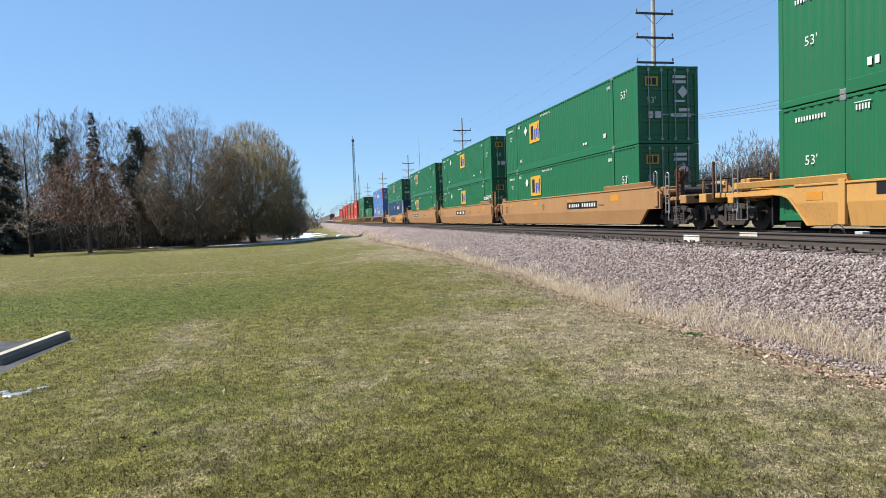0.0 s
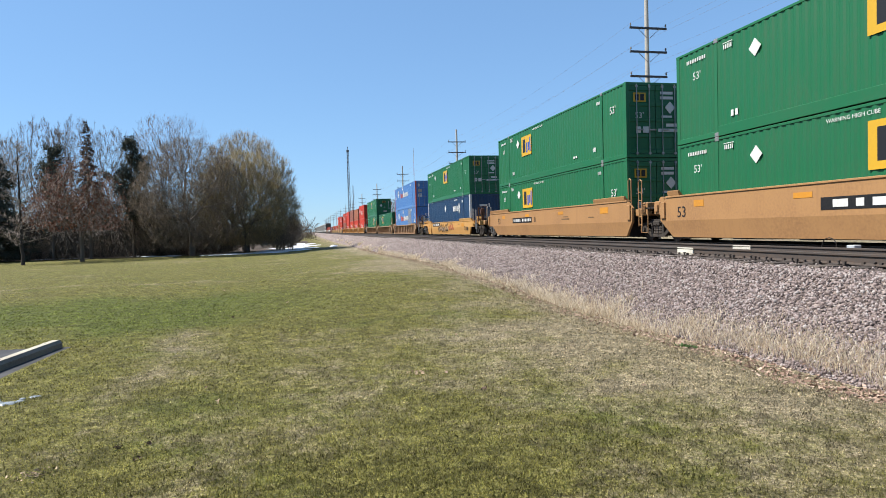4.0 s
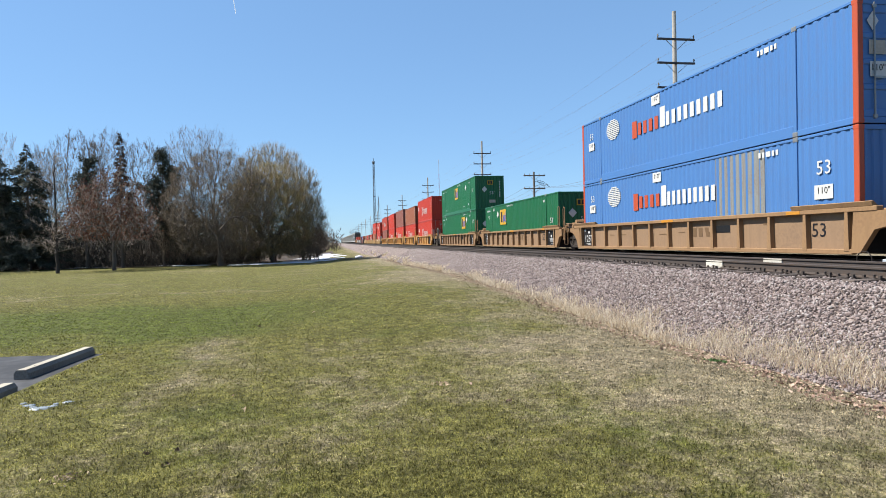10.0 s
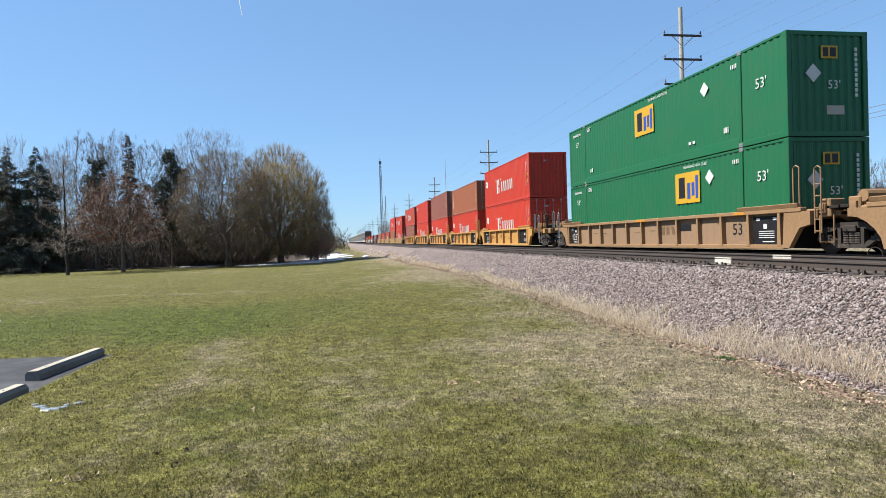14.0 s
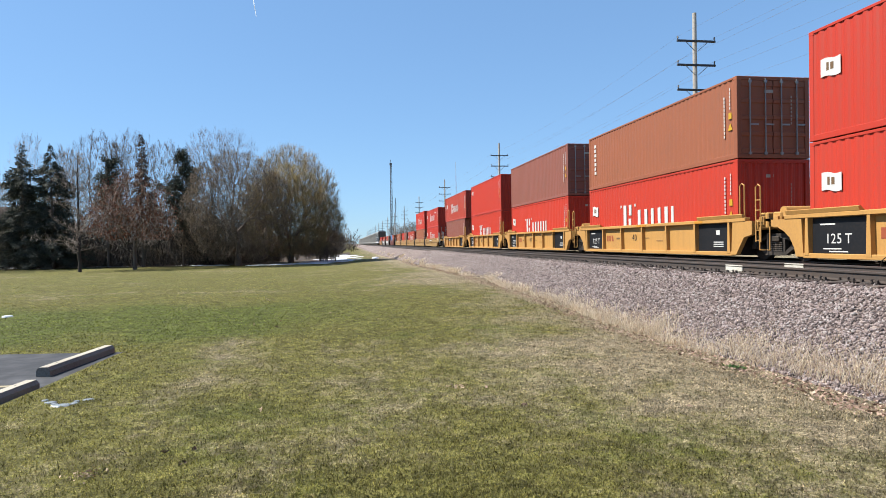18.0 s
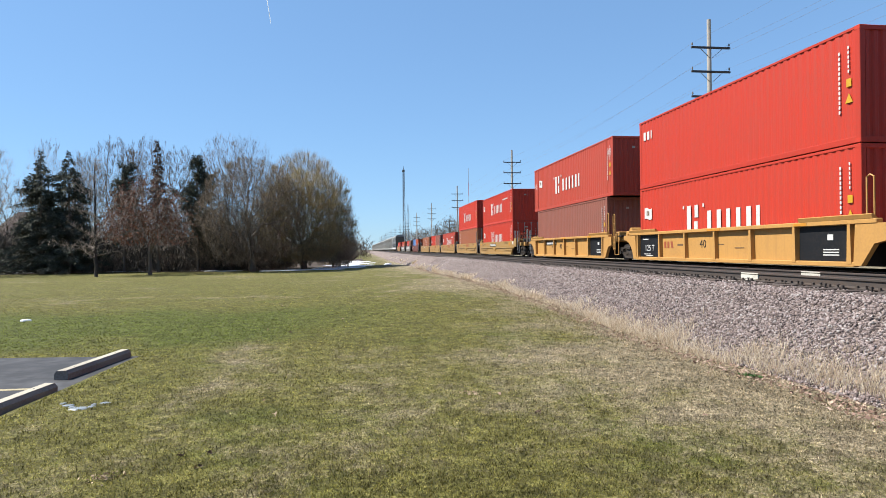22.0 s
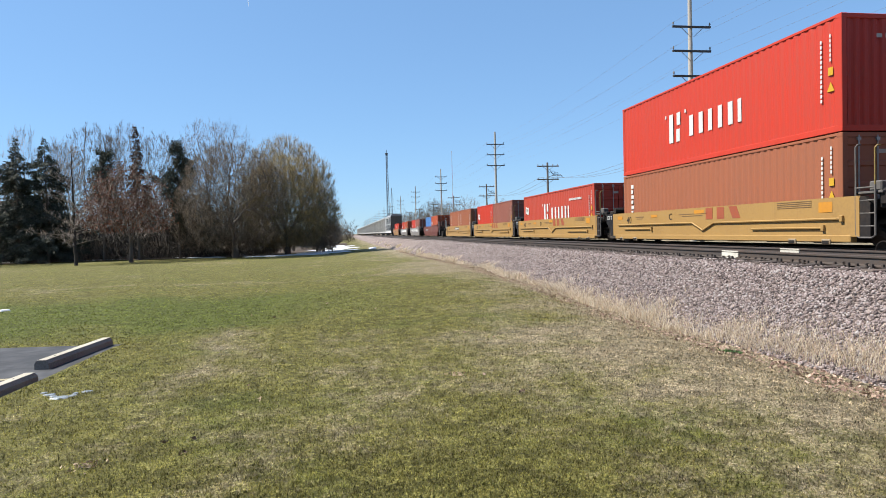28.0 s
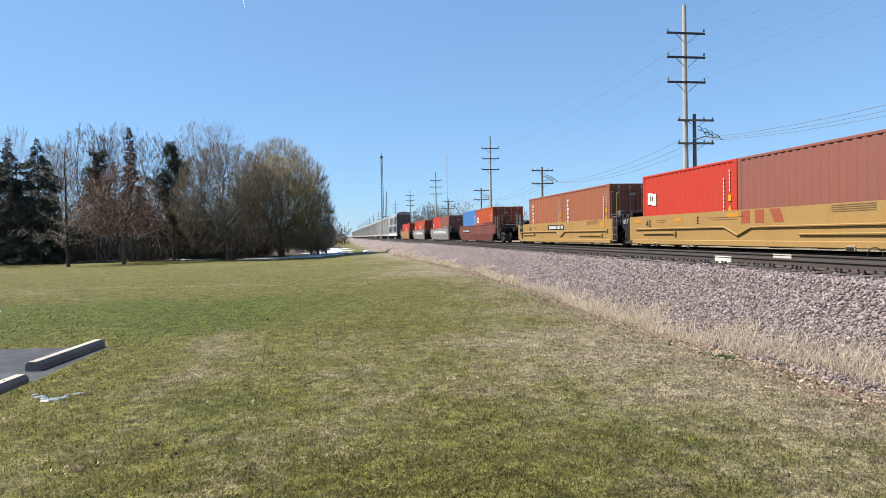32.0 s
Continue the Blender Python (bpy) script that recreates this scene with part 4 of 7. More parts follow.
def railing(parent, y, material, tall=2.35):
    """Bent grab irons and a ladder at a car's end."""
    for x in (-1.42,):
        part("grab_iron", Geo().pipe([(x, y, 1.15), (x, y, tall), (x, y + 0.12, tall + 0.06), (x, y + 0.22, tall), (x, y + 0.22, 1.15)], 0.022), material, parent)
        g = Geo().pipe([(x, y - 0.75, 0.55), (x, y - 0.75, tall - 0.1), (x, y - 0.65, tall - 0.04), (x, y - 0.53, tall - 0.1), (x, y - 0.53, 0.55)], 0.022)
        for k in range(5):
            g.tube((x, y - 0.75, 0.6 + k * 0.3), (x, y - 0.53, 0.6 + k * 0.3), 0.016, 6)
        part("ladder", g, material, parent)
        part("step", Geo().pipe([(x, y - 1.15, 1.0), (x, y - 1.15, 0.32), (x, y - 0.7, 0.32), (x, y - 0.7, 1.0)], 0.02), material, parent)


def climbing_irons(parent, y):
    """Two tall posts over a broad short ladder, as on the low cars."""
    x = -1.46
    part("grab_iron", Geo().pipe([(x, y + 0.25, 1.3), (x, y + 0.25, 2.42), (x + 0.06, y + 0.25, 2.48), (x + 0.14, y + 0.25, 2.48)], 0.022), DULLIRON, parent, "worn pale steel post")
    part("grab_iron", Geo().pipe([(x, y - 0.3, 1.2), (x, y - 0.3, 2.34), (x + 0.06, y - 0.3, 2.4), (x + 0.14, y - 0.3, 2.4)], 0.022), GRABYELLOW, parent, "worn yellow steel post")
    g = Geo().pipe([(x, y - 0.3, 1.5), (x, y - 0.3, 0.34), (x, y - 0.2, 0.28), (x, y + 0.15, 0.28), (x, y + 0.25, 0.34), (x, y + 0.25, 1.5)], 0.026)
    for k in range(4):
        g.tube((x, y - 0.3, 0.55 + k * 0.3), (x, y + 0.25, 0.55 + k * 0.3), 0.018, 6)
    part("ladder", g, DULLIRON, parent)
    part("platform_edge", Geo().box(-1.42, -0.9, y - 0.45, y + 0.3, 1.3, 1.37, 0.015).box(-1.3, -1.05, y - 0.3, y + 0.05, 1.37, 1.6, 0.03), DULLIRON, parent)


def end_gear(car, y, s, paint_of, coupler, wheel=True):
    """What stands beyond the well: bolster deck over the truck, rails, and a coupler or a joint. s: which end (-1 towards the lawn)."""
    reach = 2.95 if coupler else 1.55
    g = Geo().box(-1.15, 1.15, min(y, y + s * reach), max(y, y + s * reach), 0.98, 1.12, 0.02)
    g.box(-1.35, 1.35, min(y + s * 0.3, y + s * 0.75), max(y + s * 0.3, y + s * 0.75), 0.92, 1.18, 0.03)
    g.prism([(-0.8, 0.84), (0.8, 0.84), (1.2, 1.1), (-1.2, 1.1)], "y", y + s * 1.1, y + s * 1.5)
    part("end_platform", g, paint_of, car)
    # added dark panel: blocks light and view through under the car
    part("bulkhead", Geo().box(-1.3, 1.3, min(y - s * 0.1, y - s * 0.04), max(y - s * 0.1, y - s * 0.04), 0.16, 0.98), STEEL, car, "added dark panel that closes off the light under the car")
    # dark boxes for brake rigging, added to deepen the shade around the truck
    part("brake_rigging", Geo().box(-0.7, 0.7, min(y + s * 0.25, y + s * 0.6), max(y + s * 0.25, y + s * 0.6), 0.3, 0.62, 0.03).box(-0.45, 0.45, min(y + s * 0.6, y + s * 1.9), max(y + s * 0.6, y + s * 1.9), 0.62, 0.9, 0.03).tube((-0.9, y + s * 0.8, 0.5), (0.9, y + s * 0.8, 0.5), 0.05, 8), STEEL, car)
    part("crossover_deck", Geo().box(-0.95, 0.95, min(y + s * 0.5, y + s * (reach - 0.1)), max(y + s * 0.5, y + s * (reach - 0.1)), 1.13, 1.17), GRATE, car, "dark steel grating")
    if coupler:
        part("end_sill", Geo().box(-1.45, 1.45, min(y + s * 2.6, y + s * 2.95), max(y + s * 2.6, y + s * 2.95), 0.86, 1.14, 0.02), paint_of, car)
        part("coupler", Geo().box(-0.16, 0.16, min(y + s * 2.9, y + s * 3.45), max(y + s * 2.9, y + s * 3.45), 0.68, 0.95, 0.04).box(-0.22, 0.22, min(y + s * 3.3, y + s * 3.55), max(y + s * 3.3, y + s * 3.55), 0.64, 0.99, 0.05), STEEL, car)
        part("air_hose", Geo().pipe([(0.35, y + s * 2.95, 0.8), (0.4, y + s * 3.2, 0.5), (0.3, y + s * 3.5, 0.38)], 0.03), STEEL, car)
        railing(car, y + (-1.2 if s < 0 else 1.9), GALV, 2.0)
        part("end_ladder", Geo().pipe([(-0.6, y + s * 0.45, 1.1), (-0.6, y + s * 0.45, 2.05)], 0.025).pipe([(-0.2, y + s * 0.45, 1.1), (-0.2, y + s * 0.45, 2.05)], 0.025).box(-0.62, -0.18, min(y + s * 0.44, y + s * 0.46), max(y + s * 0.44, y + s * 0.46), 1.98, 2.03).box(-0.62, -0.18, min(y + s * 0.44, y + s * 0.46), max(y + s * 0.44, y + s * 0.46), 1.75, 1.8), GRATE, car)
        part("brake_gear", Geo().box(0.3, 1.0, min(y + s * 0.9, y + s * 1.5), max(y + s * 0.9, y + s * 1.5), 1.15, 1.55, 0.04).tube((-0.9, y + s * 1.7, 1.28), (0.2, y + s * 1.7, 1.28), 0.16, 10), GRATE, car)
        part("handrail", Geo().pipe([(-1.4, y + s * 2.8, 1.1), (-1.4, y + s * 2.8, 1.6), (1.4, y + s * 2.8, 1.6), (1.4, y + s * 2.8, 1.1)], 0.018), STEEL, car)
        if wheel:
            ring, sandy = Geo(), paint_of is CARSAND
            wy, wz = (y + s * 1.5, 1.5) if sandy else (y + s * 2.1, 1.85)
            for k in range(14):
                a, b = k * math.tau / 14, (k + 1) * math.tau / 14
                ring.tube((-0.95 + 0.34 * math.cos(a), wy, wz + 0.34 * math.sin(a)), (-0.95 + 0.34 * math.cos(b), wy, wz + 0.34 * math.sin(b)), 0.022, 5)
            for k in range(5):
                a = k * math.tau / 5
                ring.tube((-0.95, wy, wz), (-0.95 + 0.34 * math.cos(a), wy, wz + 0.34 * math.sin(a)), 0.016, 5)
            part("brake_wheel", ring, ORANGE_RED if sandy else RUSTMETAL, car, "orange brake wheel" if sandy else "")
            part("brake_stand", Geo().box(-1.03, -0.87, min(wy - s * 0.25, wy - s * 0.08), max(wy - s * 0.25, wy - s * 0.08), 1.12, wz + 0.2, 0.02).box(-1.1, -0.8, min(wy - s * 0.3, wy - s * 0.05), max(wy - s * 0.3, wy - s * 0.05), wz - 0.25, wz + 0.15, 0.03), RUSTMETAL, car)
        for k, (xx, yy, tall) in enumerate(((-1.36, 2.3, 2.1), (-0.5, 2.5, 1.6), (0.6, 2.2, 1.7))):
            part("stanchion", Geo().box(xx - 0.035, xx + 0.035, min(y + s * yy, y + s * (yy + 0.07)), max(y + s * yy, y + s * (yy + 0.07)), 0.95, tall, 0.012), paint_of if k else RUSTMETAL, car)
        part("valve_box", Geo().box(-1.2, -0.7, min(y + s * 0.95, y + s * 1.35), max(y + s * 0.95, y + s * 1.35), 1.16, 1.5, 0.03).tube((-1.25, y + s * 1.5, 1.3), (-0.4, y + s * 1.5, 1.3), 0.1, 8), paint_of, car)
    else:
        if s > 0:
            part("air_reservoir", Geo().tube((-1.25, y + 0.75, 1.42), (-0.1, y + 0.75, 1.42), 0.15, 12).box(-1.2, -1.1, y + 0.6, y + 0.9, 1.15, 1.3).box(-0.3, -0.2, y + 0.6, y + 0.9, 1.15, 1.3), paint_of, car)
        part("valve_box", Geo().box(-1.3, -0.85, min(y + s * 0.8, y + s * 1.15), max(y + s * 0.8, y + s * 1.15), 0.95, 1.42, 0.03).box(-1.36, -1.3, min(y + s * 0.85, y + s * 1.05), max(y + s * 0.85, y + s * 1.05), 1.05, 1.3, 0.01), paint_of, car)
        part("joint", Geo().box(-0.5, 0.5, min(y + s * 1.2, y + s * 1.75), max(y + s * 1.2, y + s * 1.75), 0.6, 1.0, 0.05), STEEL, car, "dark articulated joint casting")
        if s < 0:
            if paint_of is STEEL:
                climbing_irons(car, y - 0.55)
            else:
                railing(car, y - 0.25, paint_of, 2.3)
        part("walkway_step", Geo().box(-1.3, 1.3, min(y + s * 0.9, y + s * 1.4), max(y + s * 0.9, y + s * 1.4), 1.16, 1.24, 0.01), STEEL, car)


def car_side(car, side, kind, h, top, material, front, rear):
    """One long side of a well car; h is half the container's length."""
    s = side
    a, b = -h - (1.8 if front else 0.72), h + (1.8 if rear else 0.72)

    def sheet(pts, x0, x1):
        return Geo().prism(pts, "x", min(s * x0, s * x1), max(s * x0, s * x1))
    if kind == "smooth":
        arched = rear and material is CARYELLOW
        up = [(a, 0.72), (b, 0.72), (b, top - 0.25), (b - 0.35, top), (a + 0.35, top), (a, top - 0.25)]
        if arched:
            up = [(a, 0.72), (b - 2.55, 0.72), (b - 2.42, 0.86), (b - 2.2, 0.94), (b - 1.9, 0.97), (b, 0.97), (b, top - 0.06), (b - 2.3, top - 0.02), (b - 2.6, top), (a + 0.35, top), (a, top - 0.25)]
            part("wheel_arch", sheet([(b - 3.12, 0.17), (b - 2.62, 0.72), (b - 2.46, 0.9), (b - 2.2, 0.985), (b - 1.9, 1.015), (b - 0.2, 1.015), (b - 0.2, 0.965), (b - 1.9, 0.965), (b - 2.17, 0.935), (b - 2.4, 0.85), (b - 2.55, 0.7), (b - 3.02, 0.17)], 1.36, 1.54), material, car)
            part("end_post", Geo().box(min(s * 1.45, s * 1.55), max(s * 1.45, s * 1.55), b - 4.15, b - 3.95, 0.2, top + 0.1, 0.012), material, car)
        panel = part("side", sheet(up, 1.41, 1.5), material, car)
        la, lb = a + (1.6 if front else 0.6), b - (1.6 if rear else 0.6)
        ua, ub = a + (0.85 if front else 0.02), b - (2.58 if arched else 0.85 if rear else 0.02)
        lb = b - 3.08 if arched else lb
        verts = [(s * x, y, z) for x in (1.5, 1.41) for y, z in ((ua, 0.72), (ub, 0.72))] + [(s * x, y, 0.17) for x in (1.40, 1.31) for y in (la, lb)]
        f = [(0, 1, 5, 4), (2, 6, 7, 3), (0, 4, 6, 2), (1, 3, 7, 5), (4, 5, 7, 6), (0, 2, 3, 1)]
        part("lower_side", Geo().add(verts, f if s < 0 else [tuple(reversed(q)) for q in f]), material, car)
        part("top_chord", Geo().box(min(s * 1.33, s * 1.53), max(s * 1.33, s * 1.53), a + 0.35, b - (2.6 if arched else 0.35), top - 0.01, top + 0.045, 0.008), material, car)
        for y0, y1 in ((a + 0.5, -h + 2.4), (h - 2.4 if rear else h - 0.4, b - 0.5)):
            part("guide_plate", Geo().prism([(s * 1.36, top + 0.04), (s * 1.52, top + 0.05), (s * 1.56, top + 0.2), (s * 1.5, top + 0.22)], "y", y0, y1), material, car)
        if s < 0:
            for y in (a + 0.2, b - 0.2):
                part("jacking_pad", Geo().box(-1.56, -1.5, y - 0.12, y + 0.12, 0.8, top - 0.15, 0.01), material, car)
    elif kind == "low":
        up = [(a, 0.3), (b, 0.3), (b, top - 0.05), (b - 0.05, top), (a + 0.05, top), (a, top - 0.05)]
        if front:
            up = [(a + 1.5, 0.3), (b, 0.3), (b, top - 0.05), (b - 0.05, top), (a + 0.6, top), (a + 0.6, top + 0.2), (a, top + 0.2), (a, 0.8), (a + 0.95, 0.8)]
        panel = part("side", sheet(up, 1.4, 1.48), material, car)
        part("bottom_sill", Geo().box(min(s * 1.3, s * 1.5), max(s * 1.3, s * 1.5), a + (1.55 if front else 0.25), b - 0.25, 0.16, 0.34, 0.02), material, car)
        if front and s < 0:
            part("notice", Geo().box(-1.489, -1.478, a + 0.75, a + 1.15, 0.98, 1.22), WHITE, car, "small white label holder")
        if s < 0:
            for run in ([(b - 0.6, 0.76), (0.3, 0.76), (-0.35, 0.5), (-1.0, 0.74), (a + 0.5, 0.74)], [(b - 1.2, 0.58), (b - 3.6, 0.58)], [(a + 3.9, 0.52), (a + 1.1, 0.52)]):
                part("pipe_rail", Geo().pipe([(-1.515, y, z) for y, z in run], 0.03), material, car)
                part("rail_stop", Geo().box(-1.55, -1.475, run[-1][0] - 0.05, run[-1][0] + 0.05, run[-1][1] - 0.08, run[-1][1] + 0.08, 0.012), material, car)
            for y in (a + (2.1 if front else 1.0), a + (3.3 if front else 2.2), b - 2.2, b - 0.9):
                bracket = part("sill_bracket", Geo().box(-1.53, -1.48, y - 0.14, y + 0.14, 0.1, 0.24, 0.012), CHIPPED, car, "worn pale bracket under the sill")
                part("bracket_pad", Geo().box(-1.545, -1.52, y - 0.11, y + 0.11, 0.115, 0.2, 0.006), STEEL, bracket)
            if not front:
                part("end_plate", Geo().prism([(a - 0.3, 0.3), (a - 0.01, 0.3), (a - 0.01, top - 0.02), (a - 0.16, top - 0.02), (a - 0.3, top - 0.2)], "x", -1.47, -1.38), STEEL, car, "dark end plate")
    else:
        panel = part("side", Geo().box(min(s * 1.32, s * 1.37), max(s * 1.32, s * 1.37), -h - 0.05, h + 0.05, 0.2, top - 0.1), DULLTAN if material is RIBTAN else material, car)
        # plates at both ends, arched over the trucks
        for q in (-1, 1):
            up = [(h - 0.02, 0.16), (h + 0.05, top - 0.11), (h + 1.0, top - 0.11), (h + 1.0, 0.78), (h + 0.62, 0.7), (h + 0.22, 0.16)] if q < 0 else [(h - 0.02, 0.16), (h + 0.05, top - 0.11), (h + 1.25, top - 0.11), (h + 1.25, top - 0.3), (h + 0.98, top - 0.33), (h + 0.72, top - 0.45), (h + 0.5, top - 0.62), (h + 0.34, 0.42), (h + 0.26, 0.16)]
            part("end_gusset", sheet([(q * y, z) for y, z in up], 1.36, 1.5), material, car)
        part("top_chord", Geo().box(min(s * 1.33, s * 1.52), max(s * 1.33, s * 1.52), -h - 0.7, h + 0.7, top - 0.12, top, 0.015), material, car)
        part("bottom_chord", Geo().box(min(s * 1.35, s * 1.5), max(s * 1.35, s * 1.5), -h, h, 0.12, 0.25, 0.015), material, car)
        n = 12 if h > 7 else 6
        for k in range(n + 1):
            y = -h + 0.15 + k * (2 * h - 0.3) / n
            part("side_post", shared(("sidepost", s, top, material.name), lambda: Geo().prism([(-0.075, 0.2), (0.075, 0.2), (0.045, top - 0.11), (-0.045, top - 0.11)], "x", min(s * 1.36, s * 1.51), max(s * 1.36, s * 1.51)).mesh("side_post", material)), None, car, "", Matrix.Translation((0, y, 0)))
        for y0, y1 in ((-h - 0.6, -h + 1.9), (h - 1.9, h + 0.6)):
            part("guide_plate", Geo().prism([(s * 1.36, top - 0.01), (s * 1.52, top), (s * 1.56, top + 0.1), (s * 1.5, top + 0.12)], "y", y0, y1), material, car)
    return panel


def well_car(u, length, kind, top, material, label, front, rear, lead, serial, patches=True, end_paint=None):
    """One well unit. front, rear: True where it ends in a coupler. lead: it also carries the truck at its lawn end."""
    car = thing("well_car", label, "freight car", group="well cars of the train")
    TRAIN.append((car, u, -0.0))
    h = length / 2
    for s in (-1, 1):
        car_side(car, s, kind, h, top, material, front, rear)
    g = Geo()
    for k in range(7):
        y = -h + 0.6 + k * (2 * h - 1.2) / 6
        g.box(-1.38, 1.38, y - 0.25, y + 0.25, 0.13, 0.24)
    g.box(-0.2, 0.2, -h, h, 0.1, 0.2)
    part("well_floor", g, STEEL, car, "dark cross bearers of the well")
    ends = end_paint or material
    end_gear(car, -h - 0.3, -1, ends, front)
    end_gear(car, h + 0.3, 1, ends, rear, wheel=False)
    if lead or front:
        truck(car, -h - (2.15 if front else 1.65))
    truck(car, h + (2.15 if rear else 1.65))
    x = -1.5 if kind == "smooth" else (-1.48 if kind == "low" else -1.37)
    # stencils
    if kind == "smooth":
        low = {1: -4.95, 2: -1.2}.get(serial, 1.8)
        part("number_plate", Geo().box(x - 0.008, x, low, low + 3.15, 0.86, 1.16), BLACKPANEL, car, "black panel with pale bars")
        side_marks(car, "marking", WHITE, x - 0.005, blocks(low + 2.95, low + 1.8, 0.935, 1.085, [0.6, 0.35, 0.6, 0.35, 0.6, 0.6], 0.4) + blocks(low + 1.5, low + 0.15, 0.93, 1.09, [1] * 6, 0.75) if serial % 2 else blocks(low + 2.8, low + 0.3, 0.92, 1.1, [1, 0.5, 1, 0.5, 1], 0.5))
        if serial not in (0, 4):
            write_side(car, "53", x, 7.55, 0.98, 0.5, INK)
        if serial in (0, 4):
            write_side(car, "53", x, -7.3, 0.62 if serial else 0.7, 0.42, INK)
            side_marks(car, "marking", INK, x, blocks(-7.75, -8.2, 0.5, 0.75, [1, 1, 1]))
        write_side(car, "EDCB"[serial % 4], x, 1.3, 1.0, 0.38, INK)
        side_marks(car, "marking", FAINT, x - 0.0, [(-3.1, -2.2, 0.92, 0.98), (-3.0, -2.4, 1.04, 1.08), (-5.6, -5.1, 0.95, 1.0)])
    elif kind == "low":
        write_side(car, "40", x, h - 0.9, 0.95, 0.42, INK)
        write_side(car, "BCDE"[serial % 4], x, h - 4.3, 1.0, 0.34, INK)
        if serial % 4 == 0:
            part("number_plate", Geo().box(x - 0.008, x, h - 6.9, h - 4.3, 0.85, 1.12), BLACKPANEL, car, "black panel with pale bars")
            side_marks(car, "marking", WHITE, x - 0.005, blocks(h - 4.5, h - 6.75, 0.9, 1.07, [2, 2, 2, 1, 1, 1, 1, 1, 1]))
        else:
            logo_bars(car, x, -0.5, -2.4, 0.86, 1.24, CARRED)
        side_marks(car, "marking", FAINT, x - 0.0, [(-5.3, -4.0, 1.06 + 0.05 * k, 1.08 + 0.05 * k) for k in range(4)] + [(-0.6, 1.2, 1.06, 1.08), (-0.3, 1.0, 0.99, 1.01), (h - 2.2, h - 1.5, 1.05, 1.08), (h - 2.1, h - 1.6, 0.98, 1.0)])
        side_marks(car, "reflector", PATCH, x - 0.001, [(h - 3.3, h - 2.8, 1.02, 1.12), (h - 0.25, h + 0.2, 1.0, 1.14)])
        part("end_box", Geo().prism([(h + 0.725, 0.3), (h + 0.725, top), (h + 1.4, top), (h + 1.4, 0.85), (h + 1.1, 0.7), (h + 0.95, 0.3)], "x", -1.49, -0.9), BLACKPANEL, car, "black painted end with stencil")
        write_side(car, "125 T", -1.495, h + 1.06, top - 0.18, 0.24)
    else:
        if h > 7:
            write_side(car, "53", x + 0.0, -5.95 if serial != 5 else -6.95, 0.7, 0.5, INK)
            logo_bars(car, x, -1.4, -2.4, 0.6, 0.9, FAINT)
            for y0, y1 in ((-7.82, -6.7), (6.7, 7.82))[serial == 5:]:
                part("stencil_panel", Geo().box(x - 0.02, x, y0, y1, 0.26, 1.06), BLACKPANEL, car, "black stencil panel with pale print")
            if serial != 5:
                side_marks(car, "marking", WHITE, x - 0.018, [(-7.6, -6.95, 0.44 + 0.06 * k, 0.46 + 0.06 * k) for k in range(4)] + [(-7.3, -7.15, 0.7, 0.84), (-7.0, -6.85, 0.94, 1.02), (-7.7, -7.55, 0.94, 1.02), (-7.6, -7.1, 0.32, 0.35)])
            write_side(car, "125T", x - 0.02, 7.25, 0.58, 0.44)
            side_marks(car, "marking", WHITE, x - 0.018, [(7.0, 7.5, 0.36, 0.38), (7.05, 7.4, 0.31, 0.33), (7.55, 7.75, 0.95, 1.03), (6.75, 6.85, 0.95, 1.03), (7.12, 7.3, 0.84, 0.94)])
            side_marks(car, "marking", FAINT, x - 0.0, [(-0.9, -0.5, 0.75, 0.78), (0.3, 0.8, 0.7, 0.73), (3.5, 4.0, 0.72, 0.75), (4.6, 5.0, 0.72, 0.75), (-5.2, -4.9, 0.9, 0.95)])
            if serial % 2:
                part("number_plate", Geo().box(x - 0.012, x, -3.4, -2.5, 0.72, 0.94), BLACKPANEL, car, "black panel with pale bars")
        else:
            for y0, y1 in ((-5.86, -4.06), (4.06, 5.86))[:1 if rear else 2]:
                part("stencil_panel", Geo().box(x - 0.02, x, y0, y1, 0.26, top - 0.13), BLACKPANEL, car, "black stencil panel with pale print")
            if rear:
                part("number_plate", Geo().box(x - 0.01, x, 1.75, 3.85, 0.84, 1.1), BLACKPANEL, car, "black panel with pale bars")
                side_marks(car, "marking", WHITE, x - 0.006, blocks(3.7, 1.9, 0.9, 1.05, [1.4, 1.2, 1.2, 1.2, 1, 1, 1, 1, 1]))
            else:
                write_side(car, "125 T", x - 0.02, 5.0, 0.62, 0.36)
                side_marks(car, "marking", WHITE, x - 0.018, [(4.9, 5.5, 0.36, 0.39), (4.7, 5.3, 0.29, 0.32), (5.1, 5.6, 0.98, 1.02)])
            side_marks(car, "marking", WHITE, x - 0.018, [(-5.5, -4.95, 0.4 + 0.07 * k, 0.43 + 0.07 * k) for k in range(3)] + [(-5.3, -5.1, 0.8, 0.95)])
            write_side(car, "40", x, 0.9, 0.75, 0.42, INK)
            logo_bars(car, x, 3.75, 3.0, 0.62, 0.88, CARRED) if not rear else None
            side_marks(car, "marking", FAINT, x - 0.0, [(-0.4, 0.2, 0.72, 0.75), (-1.5, -1.0, 0.6, 0.63), (2.3, 2.7, 0.7, 0.78)])
